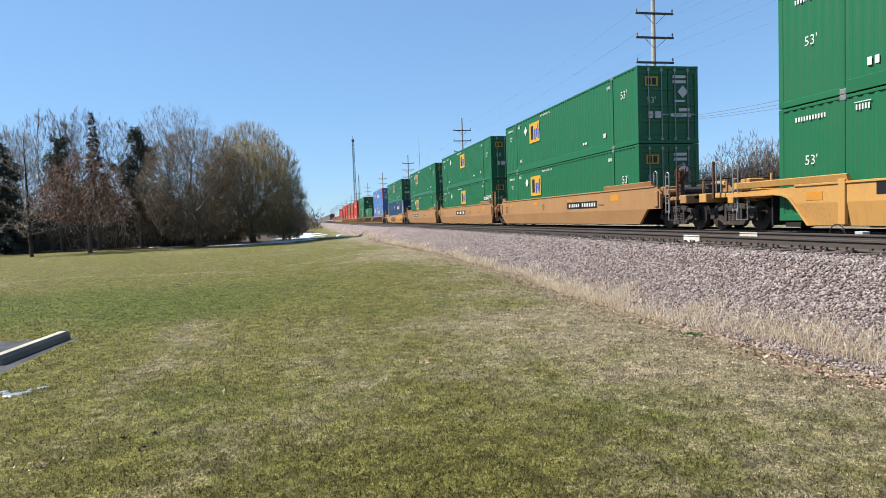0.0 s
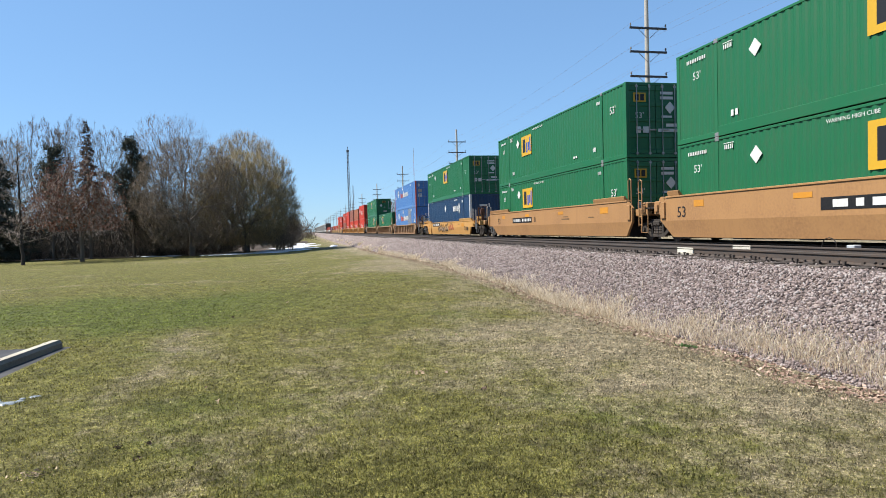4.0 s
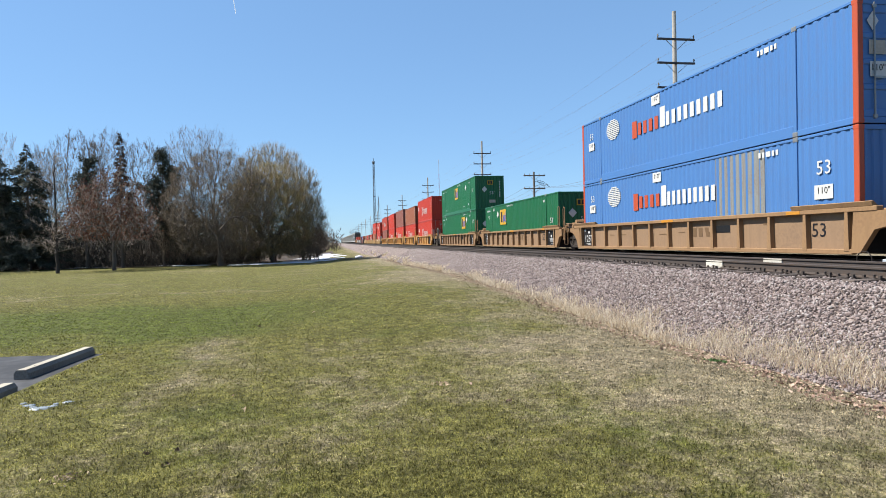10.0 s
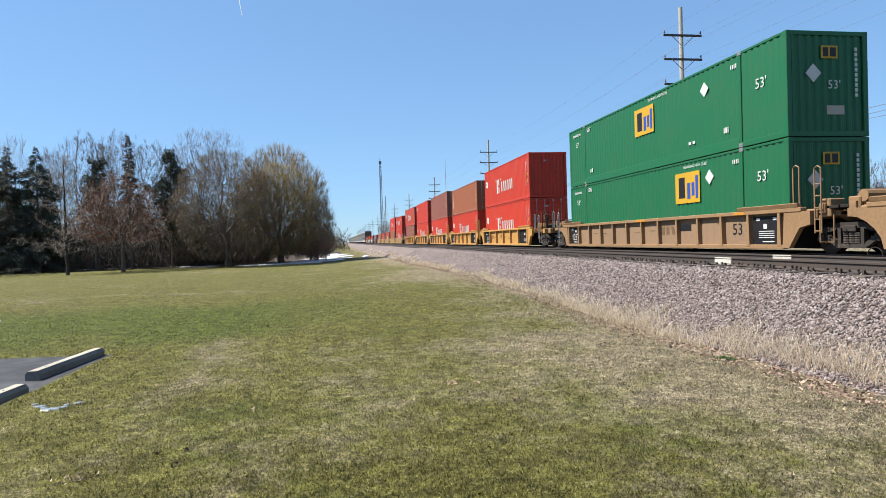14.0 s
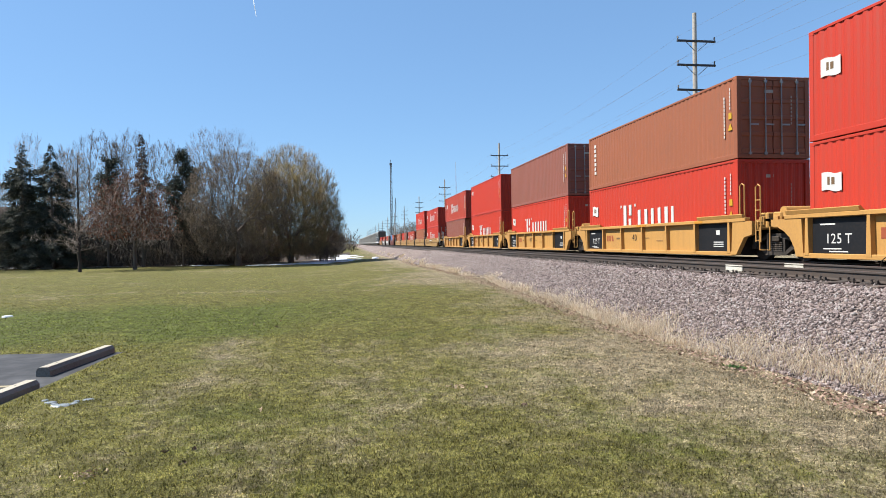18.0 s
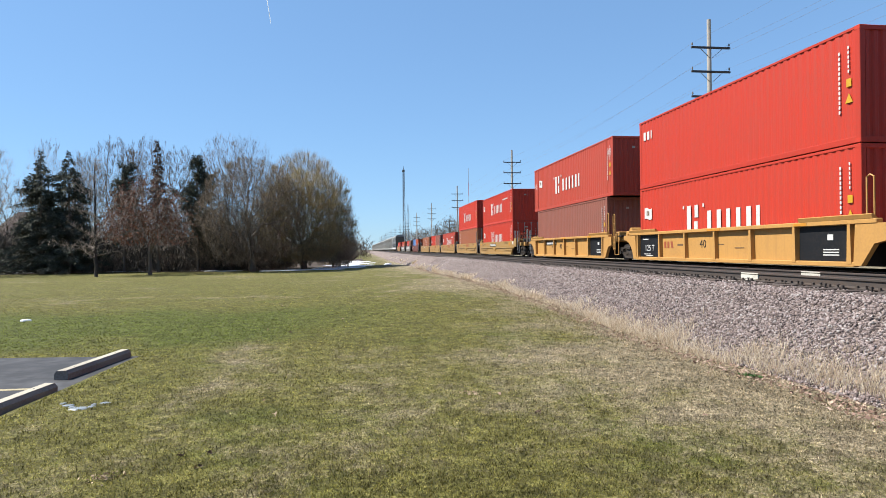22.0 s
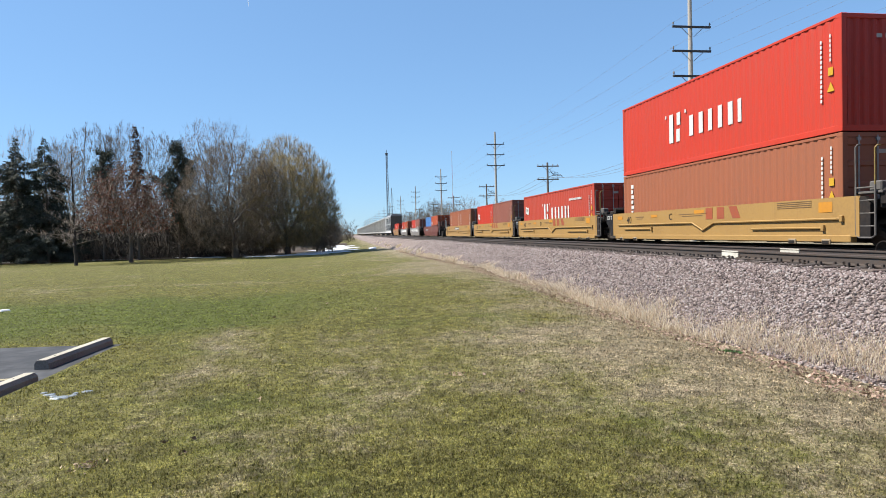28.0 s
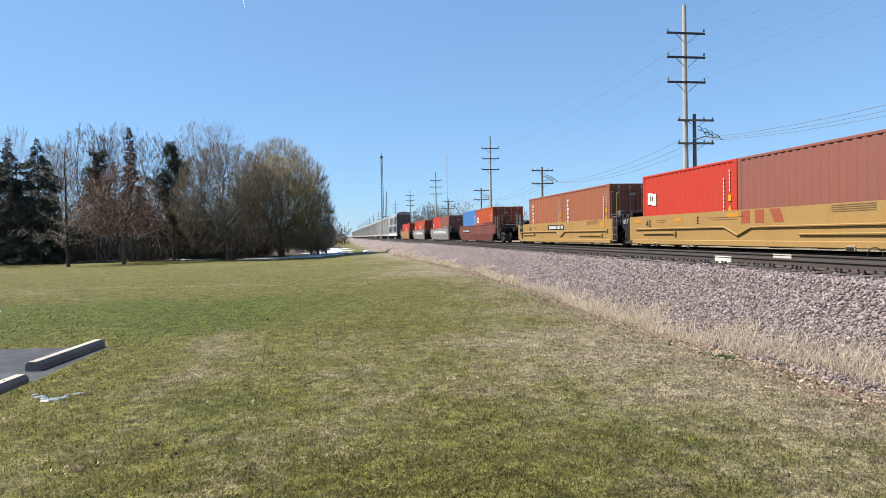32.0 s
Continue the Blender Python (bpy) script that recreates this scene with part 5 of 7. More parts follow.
    if patches and kind == "smooth":
        side_marks(car, "reflector", PATCH, x - 0.001, [(-6.9, -6.2, top - 0.4, top - 0.15), (-2.4, -1.8, top - 0.32, top - 0.18), (2.2, 2.8, top - 0.32, top - 0.18), (6.4, 6.9, top - 0.36, top - 0.16)])
    elif patches:
        side_marks(car, "reflector", PATCH, x - 0.001 if kind == "low" else -1.521, [(-h + 0.1, -h + 0.55, top - 0.36, top - 0.1) if kind == "low" else (-h + 1.6, -h + 2.1, top - 0.1, top - 0.02), (-0.4, 0.2, top - 0.2, top - 0.08) if kind == "low" else (-0.4, 0.4, top - 0.1, top - 0.02)])
    return car


def logo_bars(car, x, y0, y1, z0, z1, material):
    """The owner's mark as plain slanting bars."""
    w = (y0 - y1) / 3
    for k in range(3):
        y = y0 - w * k
        d = 0.0 if k < 2 else w * 0.3
        part("logo", Geo().prism([(y, z1), (y - w * 0.62, z1), (y - w * 0.62 - d, z0), (y - d, z0)], "x", x - 0.007, x + 0.002), material, car)


def scrawl(car, x, y0, y1, z0, z1, material, seed):
    """Looping spray-paint lines that spell nothing."""
    r = random.Random(seed)
    y = y1
    while y > y0:
        w, z, k = r.uniform(0.25, 0.55), r.uniform(z0, z0 + 0.2 * (z1 - z0)), r.uniform(0.55, 1.0) * (z1 - z0)
        pts = [(x - 0.004, y - w * (0.5 + 0.5 * math.cos(a + 0.4)) + 0.1 * math.sin(3 * a), z + k * (0.5 + 0.5 * math.sin(a))) for a in np.linspace(0, r.uniform(4.2, 6.6), 12)]
        part("scrawl", Geo().pipe(pts, 0.02, 4), material, car, "spray-painted scrawl")
        y -= w * 0.8


FAINT = paint("faded_stencil", (0.119, 0.0714, 0.0357), 0.7, dirty=0.2, bump=0)
CARRED = paint("car_red_marking", (0.25, 0.0595, 0.0268), 0.6, dirty=0.25, bump=0)
PALE = paint("pale_sticker", (0.327, 0.297, 0.25), 0.6, dirty=0.25, bump=0)
PATCHGREY = paint("weathered_grey_sheet", (0.178, 0.19, 0.184), 0.55, dirt=(0.149, 0.0774, 0.0416), dirty=0.5, streaks=0.5)
GRATE = paint("deck_grating", (0.0294, 0.0245, 0.0221), 0.7, dirty=0.4, bump=0.5)
WHEELSTEEL = paint("wheel_steel", (0.026, 0.021, 0.018), 0.55, metal=0.2, dirt=(0.0588, 0.0392, 0.0294), dirty=0.5)
CHIPPED = paint("chipped_pale_paint", (0.26, 0.2, 0.13), 0.65, dirt=(0.12, 0.075, 0.04), dirty=0.6)
CARSAND = paint("car_sandy_paint", (0.278, 0.166, 0.0536), 0.55, dirt=(0.134, 0.075, 0.0321), dirty=0.3, streaks=0.2)

DECK = 0.28      # well floor over the rail
TALL, LOW = 2.9, 2.6
UPPER7, LOWER7 = (-3.01, -4.21), (-6.03, -4.39)      # the last green pair: how far its panels are moved on, and where its diamonds are
SHIFT = 2.87      # one pair of boxes has its panels further on
for i, (u0, kind) in enumerate([(-1.75, "gg"), (21.6, "gg"), (41.15, "gg"), (60.65, "gg"), (84.2, "gn"), (107.7, "bb"), (127.3, "g"), (146.9, "gg")]):
    u = u0 + 8.075
    if kind[-1] == "g":
        made = green_box(u, DECK, 1.62 if i < 4 else 1.36 if i == 6 else 1.95, 2.05 if i else 1.5, -SHIFT if i == 2 else 0.0, LOWER7[0] if i == 7 else 0.0, LOWER7[1] if i == 7 else 4.38, "front" if i > 5 else "door")
        if i == 2:
            scrawl(made, -HALF, -7.7, -6.0, 1.5, 1.85, WHITE, 3)
    elif kind[-1] == "n":
        navy_box(u, DECK)
    else:
        blue_box(u, DECK, True)
    if len(kind) == 2:
        if kind[0] == "g":
            green_box(u, DECK + TALL + 0.03, 1.72 if i in (2, 4, 7) else 2.0, (1.5, 2.05, 2.05, 2.05, 1.78)[i] if i < 5 else 2.05, -SHIFT if i == 2 else 0.0, {4: -2.95, 7: UPPER7[0]}.get(i, 0.0), UPPER7[1] if i == 7 else 4.38, "front" if i == 7 else "door")
        else:
            blue_box(u, DECK + TALL + 0.03, False)
    if i == 0:
        well_car(u, 16.15, "smooth", 1.15, CARYELLOW, "yellow smooth-sided well car with weathered paint", True, True, True, i)
    elif i < 4:
        well_car(u, 16.15, "smooth", 1.5, TAN, "faded tan smooth-sided well car with rust stains", i == 1, i == 3, i == 1, i)
    elif i == 4:
        scrawl(well_car(u, 16.15, "smooth", 1.18, CARYELLOW, "yellow smooth-sided well car with scrawled paint", True, True, True, i), -1.5, -1.3, 2.5, 0.35, 1.05, INK, 7)
        logo_bars(TRAIN[-1][0], -1.5, -1.75, -3.6, 0.55, 0.98, CARRED)
    else:
        well_car(u, 16.15, "ribbed", 1.24, RIBTAN, "dusty tan well car with upright side posts", i == 5, i == 7, i == 5, i)
SHIPS = [(170.2, RED, TALL, 2.0, RED, TALL, 2.0), (185.5, RUST, LOW, None, RED, TALL, 2.0), (200.8, MAROON, TALL, None, RED, TALL, 2.0), (216.2, RED, TALL, None, RED, TALL, 2.0), (232.1, FADED, TALL, 2.0, MAROON, TALL, None)]
for i, (u0, m_top, h_top, w_top, m_low, h_low, w_low) in enumerate(SHIPS):
    u = u0 + 6.1
    names = {"container_red_paint": "red", "container_rust_brown_paint": "rust brown", "container_brown_paint": "dull maroon", "container_faded_red_paint": "faded red"}
    ship_box(u, DECK, 12.19, h_low, m_low, f"{names[m_low.name]} corrugated steel shipping container in a well car", "front" if i else "door", w_low, w_low is not None, True, upright=False)
    upper = ship_box(u, DECK + h_low + 0.03, 13.72 if i == 4 else 12.19, h_top, m_top, f"{names[m_top.name]} shipping container stacked on top of another", "door" if i in (1, 2) else "front", w_top, w_top is not None, True, upright=i == 1)
    if i == 4:
        write_side(upper, "45", -HALF + 0.012, 6.45, 1.72, 0.5)
        write_side(upper, "45", -HALF + 0.012, -6.45, 2.15, 0.45)
        write_end(upper, "45", 0.35, -6.86 + 0.03, 2.1, 0.42, PALE)
        for y in (-6.05, 6.05):
            part("stacking_post", Geo().box(-HALF - 0.006, -HALF + 0.05, y - 0.05, y + 0.05, 0.05, 2.87, 0.008), FADED, upper)
    if i == 3:
        side_marks(upper, "logo", WHITE, -HALF + 0.004, blocks(5.7, 4.95, 2.05, 2.4, [1, 1, 0.4]), "white block lettering")
    well_car(u, 12.19, "ribbed", 1.3, CARYELLOW, "yellow well car with posts and black panels", i == 0, i == 4, i == 0, i)
LOWS = [(251.6, (RED, LOW, 1.9), (RED, LOW, 1.9)), (267.0, (RED, TALL, 2.0), (RUST, LOW, None)), (282.5, None, (FADED, LOW, 1.6))]
for i, (u0, upper, lower) in enumerate(LOWS):
    u = u0 + 6.1
    ship_box(u, DECK, 12.19, lower[1], lower[0], "worn shipping container sitting low in its well car", "door", lower[2], i != 1, True, upright=i == 1, web=i == 2)
    if upper:
        ship_box(u, DECK + lower[1] + 0.03, 12.19, upper[1], upper[0], "bright red shipping container stacked over another", "front", upper[2], i == 0, True, web=i == 0)
    well_car(u, 12.19, "low", 1.27, CARSAND, "sandy yellow well car with plain low sides", i == 0, False, i == 0, i, end_paint=STEEL if i else CARSAND)
SHORT = [(297.7, MAROON, RED, CARSAND, False), (313.0, RUST, RUST, CARSAND, True), (334.9, ORANGE, BLUE, CARBROWN, True), (355.0, MAROON, RED, CARGREY, False), (374.8, ORANGE, RED, CARGREY, False), (394.6, RED, RED, TAN, True)]
for i, (u0, near, beyond, paint_of, coupled) in enumerate(SHORT):
    for k, m in ((0, near), (1, beyond)):
        ship_box(u0 + 3.03 + k * 6.1, DECK, 6.06, LOW, m, "short twenty-foot shipping container, weathered steel", "door", None, m in (RED, ORANGE), True, upright=m is RUST)
    made = well_car(u0 + 6.1, 12.19, "low" if i < 2 else "smooth", 1.27 if i < 2 else 1.45, paint_of, "sandy yellow well car with plain low sides" if i < 2 else "grimy smooth-sided well car with scrawled paint", i == 2, coupled and i != 2 or i == 5, i == 2, i + 3, patches=i < 2, end_paint=STEEL)
    if i in (3, 4):
        scrawl(made, -1.5, -5.0, 4.5, 0.75, 1.35, WHITE, i)


def car_carrier(u, length, material, label, bold):
    """A covered two-storey carrier for motor cars: perforated side panels between posts, a rounded roof, end doors."""
    car = thing("autorack", label, "freight car", group="covered car carriers")
    TRAIN.append((car, u, 0.0))
    h = length / 2
    for s in (-1, 1):
        part("side_wall", corrugated(-h + 0.3, h - 0.3, 1.15, 5.0, s * 1.5, 0.05, 0.55, s), material, car)
        n = round(length / 1.25)
        for k in range(n + 1):
            y = -h + 0.25 + k * (length - 0.5) / n
            part("side_post", shared(("carrier post", s, material.name), lambda: Geo().box(min(s * 1.49, s * 1.55), max(s * 1.49, s * 1.55), -0.05, 0.05, 0.95, 5.1).mesh("side_post", material)), None, car, m=Matrix.Translation((0, y, 0)))
        part("side_sill", Geo().box(min(s * 1.4, s * 1.56), max(s * 1.4, s * 1.56), -h, h, 0.75, 1.15, 0.02), material, car)
        part("top_rail", Geo().box(min(s * 1.4, s * 1.56), max(s * 1.4, s * 1.56), -h, h, 5.0, 5.15, 0.02), material, car)
    arc = [(1.52 * math.cos(a), 5.12 + 0.68 * math.sin(a)) for a in np.linspace(0, math.pi, 11)]
    part("roof", Geo().prism(arc, "y", -h, h), GALV, car, "pale ribbed metal roof")
    for s in (-1, 1):
        for q in (-1, 1):
            part("end_door", Geo().box(min(q * 0.02, q * 1.46), max(q * 0.02, q * 1.46), min(s * (h - 0.12), s * (h - 0.04)), max(s * (h - 0.12), s * (h - 0.04)), 0.95, 5.3, 0.02), RACKEND, car, "dull brown end door")
        truck(car, s * (h - 2.2))
        part("coupler", Geo().box(-0.16, 0.16, min(s * (h - 0.1), s * (h + 0.6)), max(s * (h - 0.1), s * (h + 0.6)), 0.68, 0.95, 0.04), STEEL, car)
    part("underframe", Geo().box(-1.3, 1.3, -h + 0.1, h - 0.1, 0.6, 1.0, 0.03), STEEL, car)
    if bold:
        side_marks(car, "logo", INK, -1.555, [(-h + 1.2 + k * 3.3, -h + 3.2 + k * 3.3, 1.5, 2.9) for k in range(0, 6)] + [(-h + 1.2 + k * 3.3, -h + 2.9 + k * 3.3, 3.2, 4.7) for k in range(0, 5)], "bold dark blocks")
    return car


car_carrier(427.2, 21.6, CREAM, "white covered car carrier with bold dark blocks", True)
car_carrier(449.4, 21.6, SILVER, "silver covered car carrier of the same pair", False)
for k in range(14):
    car_carrier(476.5 + 29.3 * k, 28.2, SILVER, "grey silver covered car carrier with a rounded roof", False)


def motions():
    times = [0, 2, 4, 6, 8, 10, 12, 14, 16, 18, 20, 22, 24, 26, 28, 30, 32]
    for ob, u, z in TRAIN:
        walk(ob, [(t, pose(TRACK_2, u - travelled(t), RAIL_2 + z)) for t in times])
    # the wheels roll; wheelsets at the same seat of their trucks share one turn
    first = {}
    for w, seat in WHEELS:
        if seat not in first:
            y = w.location.y
            walk(w, [(f / 30, Matrix.Translation((0, y, 0.42)) @ Matrix.Rotation(travelled(f / 30) / 0.42, 4, "X")) for f in range(0, 961, 2)])
            first[seat] = w
        else:
            w.rotation_mode = "QUATERNION"
            keys = w.animation_data_create()
            keys.action = first[seat].animation_data.action
            keys.action_slot = first[seat].animation_data.action_slot

# ---- poles, wires and masts beyond the track ----
def line_pole():
    pole = thing("utility_pole", "tall grey weathered timber pole with three crossarms", "utility pole", group="line of tall poles")
    part("pole", Geo().tube((0, 0, -0.5), (0, 0, 15.15), 0.19, 12, 0.12), POLEWOOD, pole)
    for z in (13.4, 11.95, 10.45):
        arm = part("crossarm", Geo().box(-1.25, 1.25, -0.22, -0.11, z - 0.06, z + 0.06, 0.01), ARM, pole)
        for s in (-1, 1):
            part("brace", Geo().tube((s * 0.75, -0.235, z - 0.04), (s * 0.08, -0.2, z - 0.62), 0.018, 6), DARKWOOD, arm)
            part("insulator", Geo().tube((s * 1.19, -0.165, z + 0.05), (s * 1.19, -0.165, z + 0.16), 0.02, 6).tube((s * 1.19, -0.165, z + 0.14), (s * 1.19, -0.165, z + 0.28), 0.055, 8, 0.03), DARKWOOD, arm)
    return pole


first_pole = line_pole()
first_pole.matrix_world = pose(21, 35.2, -1.45)
LINE_Y = [35.2 + 49.5 * k for k in range(-2, 14)]
for y in LINE_Y:
    if y != 35.2:
        copy_thing(first_pole, pose(21, y, -1.45, 0, 0, 0))


def low_pole():
    pole = thing("utility_pole", "shorter dark timber pole with two crossarms", "utility pole", group="line of short poles")
    part("pole", Geo().tube((0, 0, -0.5), (0, 0, 8.55), 0.14, 10, 0.1), DARKWOOD, pole)
    for z in (8.15, 6.75):
        arm = part("crossarm", Geo().box(-1.2, 1.2, -0.2, -0.09, z - 0.06, z + 0.06, 0.01), DARKWOOD, pole)
        for x in (-1.1, -0.55, 0.55, 1.1):
            part("insulator", Geo().tube((x, -0.145, z + 0.05), (x, -0.145, z + 0.22), 0.045, 8, 0.025), DARKWOOD, arm)
        for s in (-1, 1):
            part("brace", Geo().tube((s * 0.6, -0.21, z - 0.04), (s * 0.06, -0.18, z - 0.42), 0.016, 6), DARKWOOD, arm)
    for k, (x0, x1, z) in enumerate(((0.1, 1.1, 7.75), (0.2, 1.5, 7.5), (0.35, 1.65, 7.3), (-0.1, 0.8, 7.55))):
        part("jumper_wire", Geo().pipe([(x0 + (x1 - x0) * i / 8, -0.25 - 0.1 * k, z - 0.35 * i / 8 + 0.07 * math.sin(i * 2.1 + k)) for i in range(9)], 0.022, 4), ARM, pole, "looping jumper wire")
    part("bracket", Geo().pipe([(0.0, -0.15, 7.0), (0.5, -0.35, 7.15), (0.95, -0.5, 7.05), (1.25, -0.55, 7.2)], 0.03), DARKWOOD, pole)
    return pole


second_pole = low_pole()
second_pole.matrix_world = pose(21.6, 35.2, -1.45)
for k in (-2, -1, 1, 2, 3, 4, 5, 6):
    copy_thing(second_pole, pose(21.6, 35.2 + 29 * k, -1.45))


def wire(a, b, sag, r, label):
    pts = [(a[0] + (b[0] - a[0]) * t, a[1] + (b[1] - a[1]) * t, a[2] + (b[2] - a[2]) * t - sag * 4 * t * (1 - t)) for t in np.linspace(0, 1, 13)]
    g = Geo().pipe(pts, r, 4)
    thing("overhead_wire", label, "wire", group="overhead wires", data=g.mesh("overhead_wire", WIRE))


for y0, y1 in zip(LINE_Y[:6], LINE_Y[1:7]):
    for z in (12.2, 10.75, 9.25):
        for dx in (-1.19, 1.19):
            wire((21 + dx, y0 - 0.16, z), (21 + dx, y1 - 0.16, z), 0.7, 0.0045, "thin dark wire between tall poles")
for k in range(-2, 3):
    for dx, z in ((-1.0, 5.52), (0.1, 5.52), (1.05, 5.5)):
        wire((21.6 + dx, 35.05 + 29 * k, z), (21.6 + dx, 35.05 + 29 * (k + 1), z), 0.9, 0.012, "dark cable between short poles")

# lattice mast, and a thinner one far off
mast = thing("lattice_mast", "tall slender grey lattice mast with a square head", "mast", pose(20.9, 300, -2.4))
for k in range(3):
    a = k * math.tau / 3 + 0.3
    part("leg", Geo().tube((0.75 * math.cos(a), 0.75 * math.sin(a), 0), (0.4 * math.cos(a), 0.4 * math.sin(a), 40.5), 0.11, 6), DARKMETAL, mast)
g = Geo()
for j in range(26):
    w0, w1 = 0.75 - 0.35 * j / 26, 0.75 - 0.35 * (j + 1) / 26
    for k in range(3):
        a, b = k * math.tau / 3 + 0.3, (k + 1) * math.tau / 3 + 0.3
        g.tube((w0 * math.cos(a), w0 * math.sin(a), j * 1.56), (w1 * math.cos(b), w1 * math.sin(b), (j + 1) * 1.56), 0.05, 4)
part("lacing", g, DARKMETAL, mast)
part("antenna_head", Geo().box(-0.6, 0.6, -0.4, 0.4, 39.8, 40.9, 0.1).tube((0, 0, 41), (0, 0, 42.4), 0.12, 6), DARKMETAL, mast)
thin = thing("radio_mast", "very thin far radio mast with red and white bands", "mast", pose(75.5, 430, -2.4))
for j in range(6):
    part("section", Geo().tube((0, 0, j * 9.8), (0, 0, j * 9.8 + 9.8), 0.13, 5), (PALEMAST if j % 2 else ORANGE_RED), thin)
thin2 = thing("radio_mast", "thin pale lattice mast standing beside a bigger one", "mast", pose(22.9, 300, -2.4))
part("section", Geo().tube((0, 0, 0), (0, 0, 24), 0.16, 5), PALEMAST, thin2)
part("guy", Geo().tube((0, 0, 23), (3.0, 0, 0), 0.05, 4).tube((0, 0, 23), (-1.4, 0, 16), 0.05, 4), PALEMAST, thin2)

# ---- trees ----
def branches(seed, height, trunk_r, levels, spread, first, count, droop=0.0, wobble=0.18, stems=1, ratio=0.68, lift=0.25, thin=0.011, limb=0.5):
    """Limb by limb: rows of two ends and two radii, the trunk's rows first."""
    r = random.Random(seed)
    rows, trunk_rows, fine = [], [], []

    def grow(p, d, length, rad, level):
        n = 4 if level < 2 else 3 if level < 3 else 2
        nodes = [p]
        step = length / n
        for i in range(n):
            w = wobble * (0.3 if level == 0 else 1)
            d = (d + Vector((r.gauss(0, w), r.gauss(0, w), r.gauss(0, w) + (lift if level else 0.0) * 0.3 - droop * level * 0.22))).normalized()
            q = p + d * step
            ra, rb = rad * (1 - 0.7 * i / n), rad * (1 - 0.7 * (i + 1) / n)
            (trunk_rows if level == 0 else rows if level < 3 else fine).append((p, q, max(ra, thin), max(rb, thin * 0.7)))
            p = q
            nodes.append((p, d, rb))
        if level >= levels:
            return
        kids = count[min(level, len(count) - 1)]
        for k in range(kids):
            t = first + (1 - first) * (k + r.random()) / kids if level == 0 else 0.2 + 0.8 * (k + r.random()) / kids
            i = min(n - 1, int(t * n))
            a = nodes[i] if i else (nodes[0], d, rad)
            pa = a[0] if i else nodes[0]
            pb = nodes[i + 1][0]
            f = t * n - i
            pos = pa + (pb - pa) * f
            axis = (pb - pa).normalized()
            side = axis.orthogonal().normalized()
            side.rotate(Matrix.Rotation(r.uniform(0, math.tau), 3, axis))
            ang = spread * r.uniform(0.7, 1.25)
            nd = (axis * math.cos(ang) + side * math.sin(ang)).normalized()
            grow(pos, nd, length * ratio * r.uniform(0.75, 1.15) * (1 - 0.35 * t if level == 0 else 1), rad * (limb if level == 0 else 0.55) * (1 - 0.4 * t), level + 1)
    for s in range(stems):
        d = Vector((r.uniform(-0.35, 0.35), r.uniform(-0.35, 0.35), 1)).normalized() if stems > 1 else Vector((r.uniform(-0.04, 0.04), r.uniform(-0.04, 0.04), 1))
        grow(Vector((r.uniform(-0.2, 0.2), r.uniform(-0.2, 0.2), -0.25)) if stems > 1 else Vector((0, 0, -0.25)), d, height * r.uniform(0.85, 1.0), trunk_r, 0)
    return trunk_rows, rows, fine


def limb_mesh(name, rows, sides, material):
    """Many tapered limbs in one mesh."""
    p = np.array([a[0] for a in rows])
    q = np.array([a[1] for a in rows])
    ra, rb = np.array([a[2] for a in rows]), np.array([a[3] for a in rows])
    d = q - p
    d /= np.linalg.norm(d, axis=1)[:, None] + 1e-9
    ref = np.where(np.abs(d[:, 2:3]) < 0.9, np.array([[0, 0, 1.0]]), np.array([[1.0, 0, 0]]))
    s = np.cross(d, ref)
    s /= np.linalg.norm(s, axis=1)[:, None]
    t = np.cross(d, s)
    verts = []
    for c, r in ((p, ra), (q, rb)):
        for k in range(sides):
            a = k * math.tau / sides
            verts.append(c + (s * math.cos(a) + t * math.sin(a)) * r[:, None])
    verts = np.stack(verts, 1).reshape(-1, 3)
    base = (np.arange(len(rows)) * 2 * sides)[:, None, None]
    f = np.array([[k, (k + 1) % sides, (k + 1) % sides + sides, k + sides] for k in range(sides if sides > 2 else 1)])[None]
    me = bulk(name, verts, (base + f).reshape(-1, 4), material)
    if sides > 2:
        me.polygons.foreach_set("use_smooth", [True] * len(me.polygons))
    return me


def bare_tree(label, seed, bark, twig, leaf=None, **how):
    tree = thing("tree", label, "tree", group="trees at the edge of the lawn")
    trunk_rows, rows, fine = branches(seed, **how)
    part("trunk", limb_mesh("trunk", trunk_rows, 7, bark), None, tree)
    part("bough", limb_mesh("bough", rows, 4, twig), None, tree)
    part("crown", limb_mesh("crown", fine, 2, twig), None, tree, "bare twigs")
    rows = rows + fine
    if leaf:
        material, many, size = leaf
        r = np.random.default_rng(seed)
        pick = np.array([rows[i][1] for i in r.integers(len(rows) // 3, len(rows), many)]) + r.normal(0, 0.12, (many, 3))
        u, v = r.normal(0, size, (many, 3)), r.normal(0, size, (many, 3))
        verts = np.stack([pick - u * 0.5, pick + v * 0.5, pick + u * 0.5, pick - v * 0.5], 1).reshape(-1, 3)
        part("leaves", bulk("leaves", verts, np.arange(many * 4).reshape(-1, 4), material), None, tree, "withered brown leaves still hanging")
    return tree


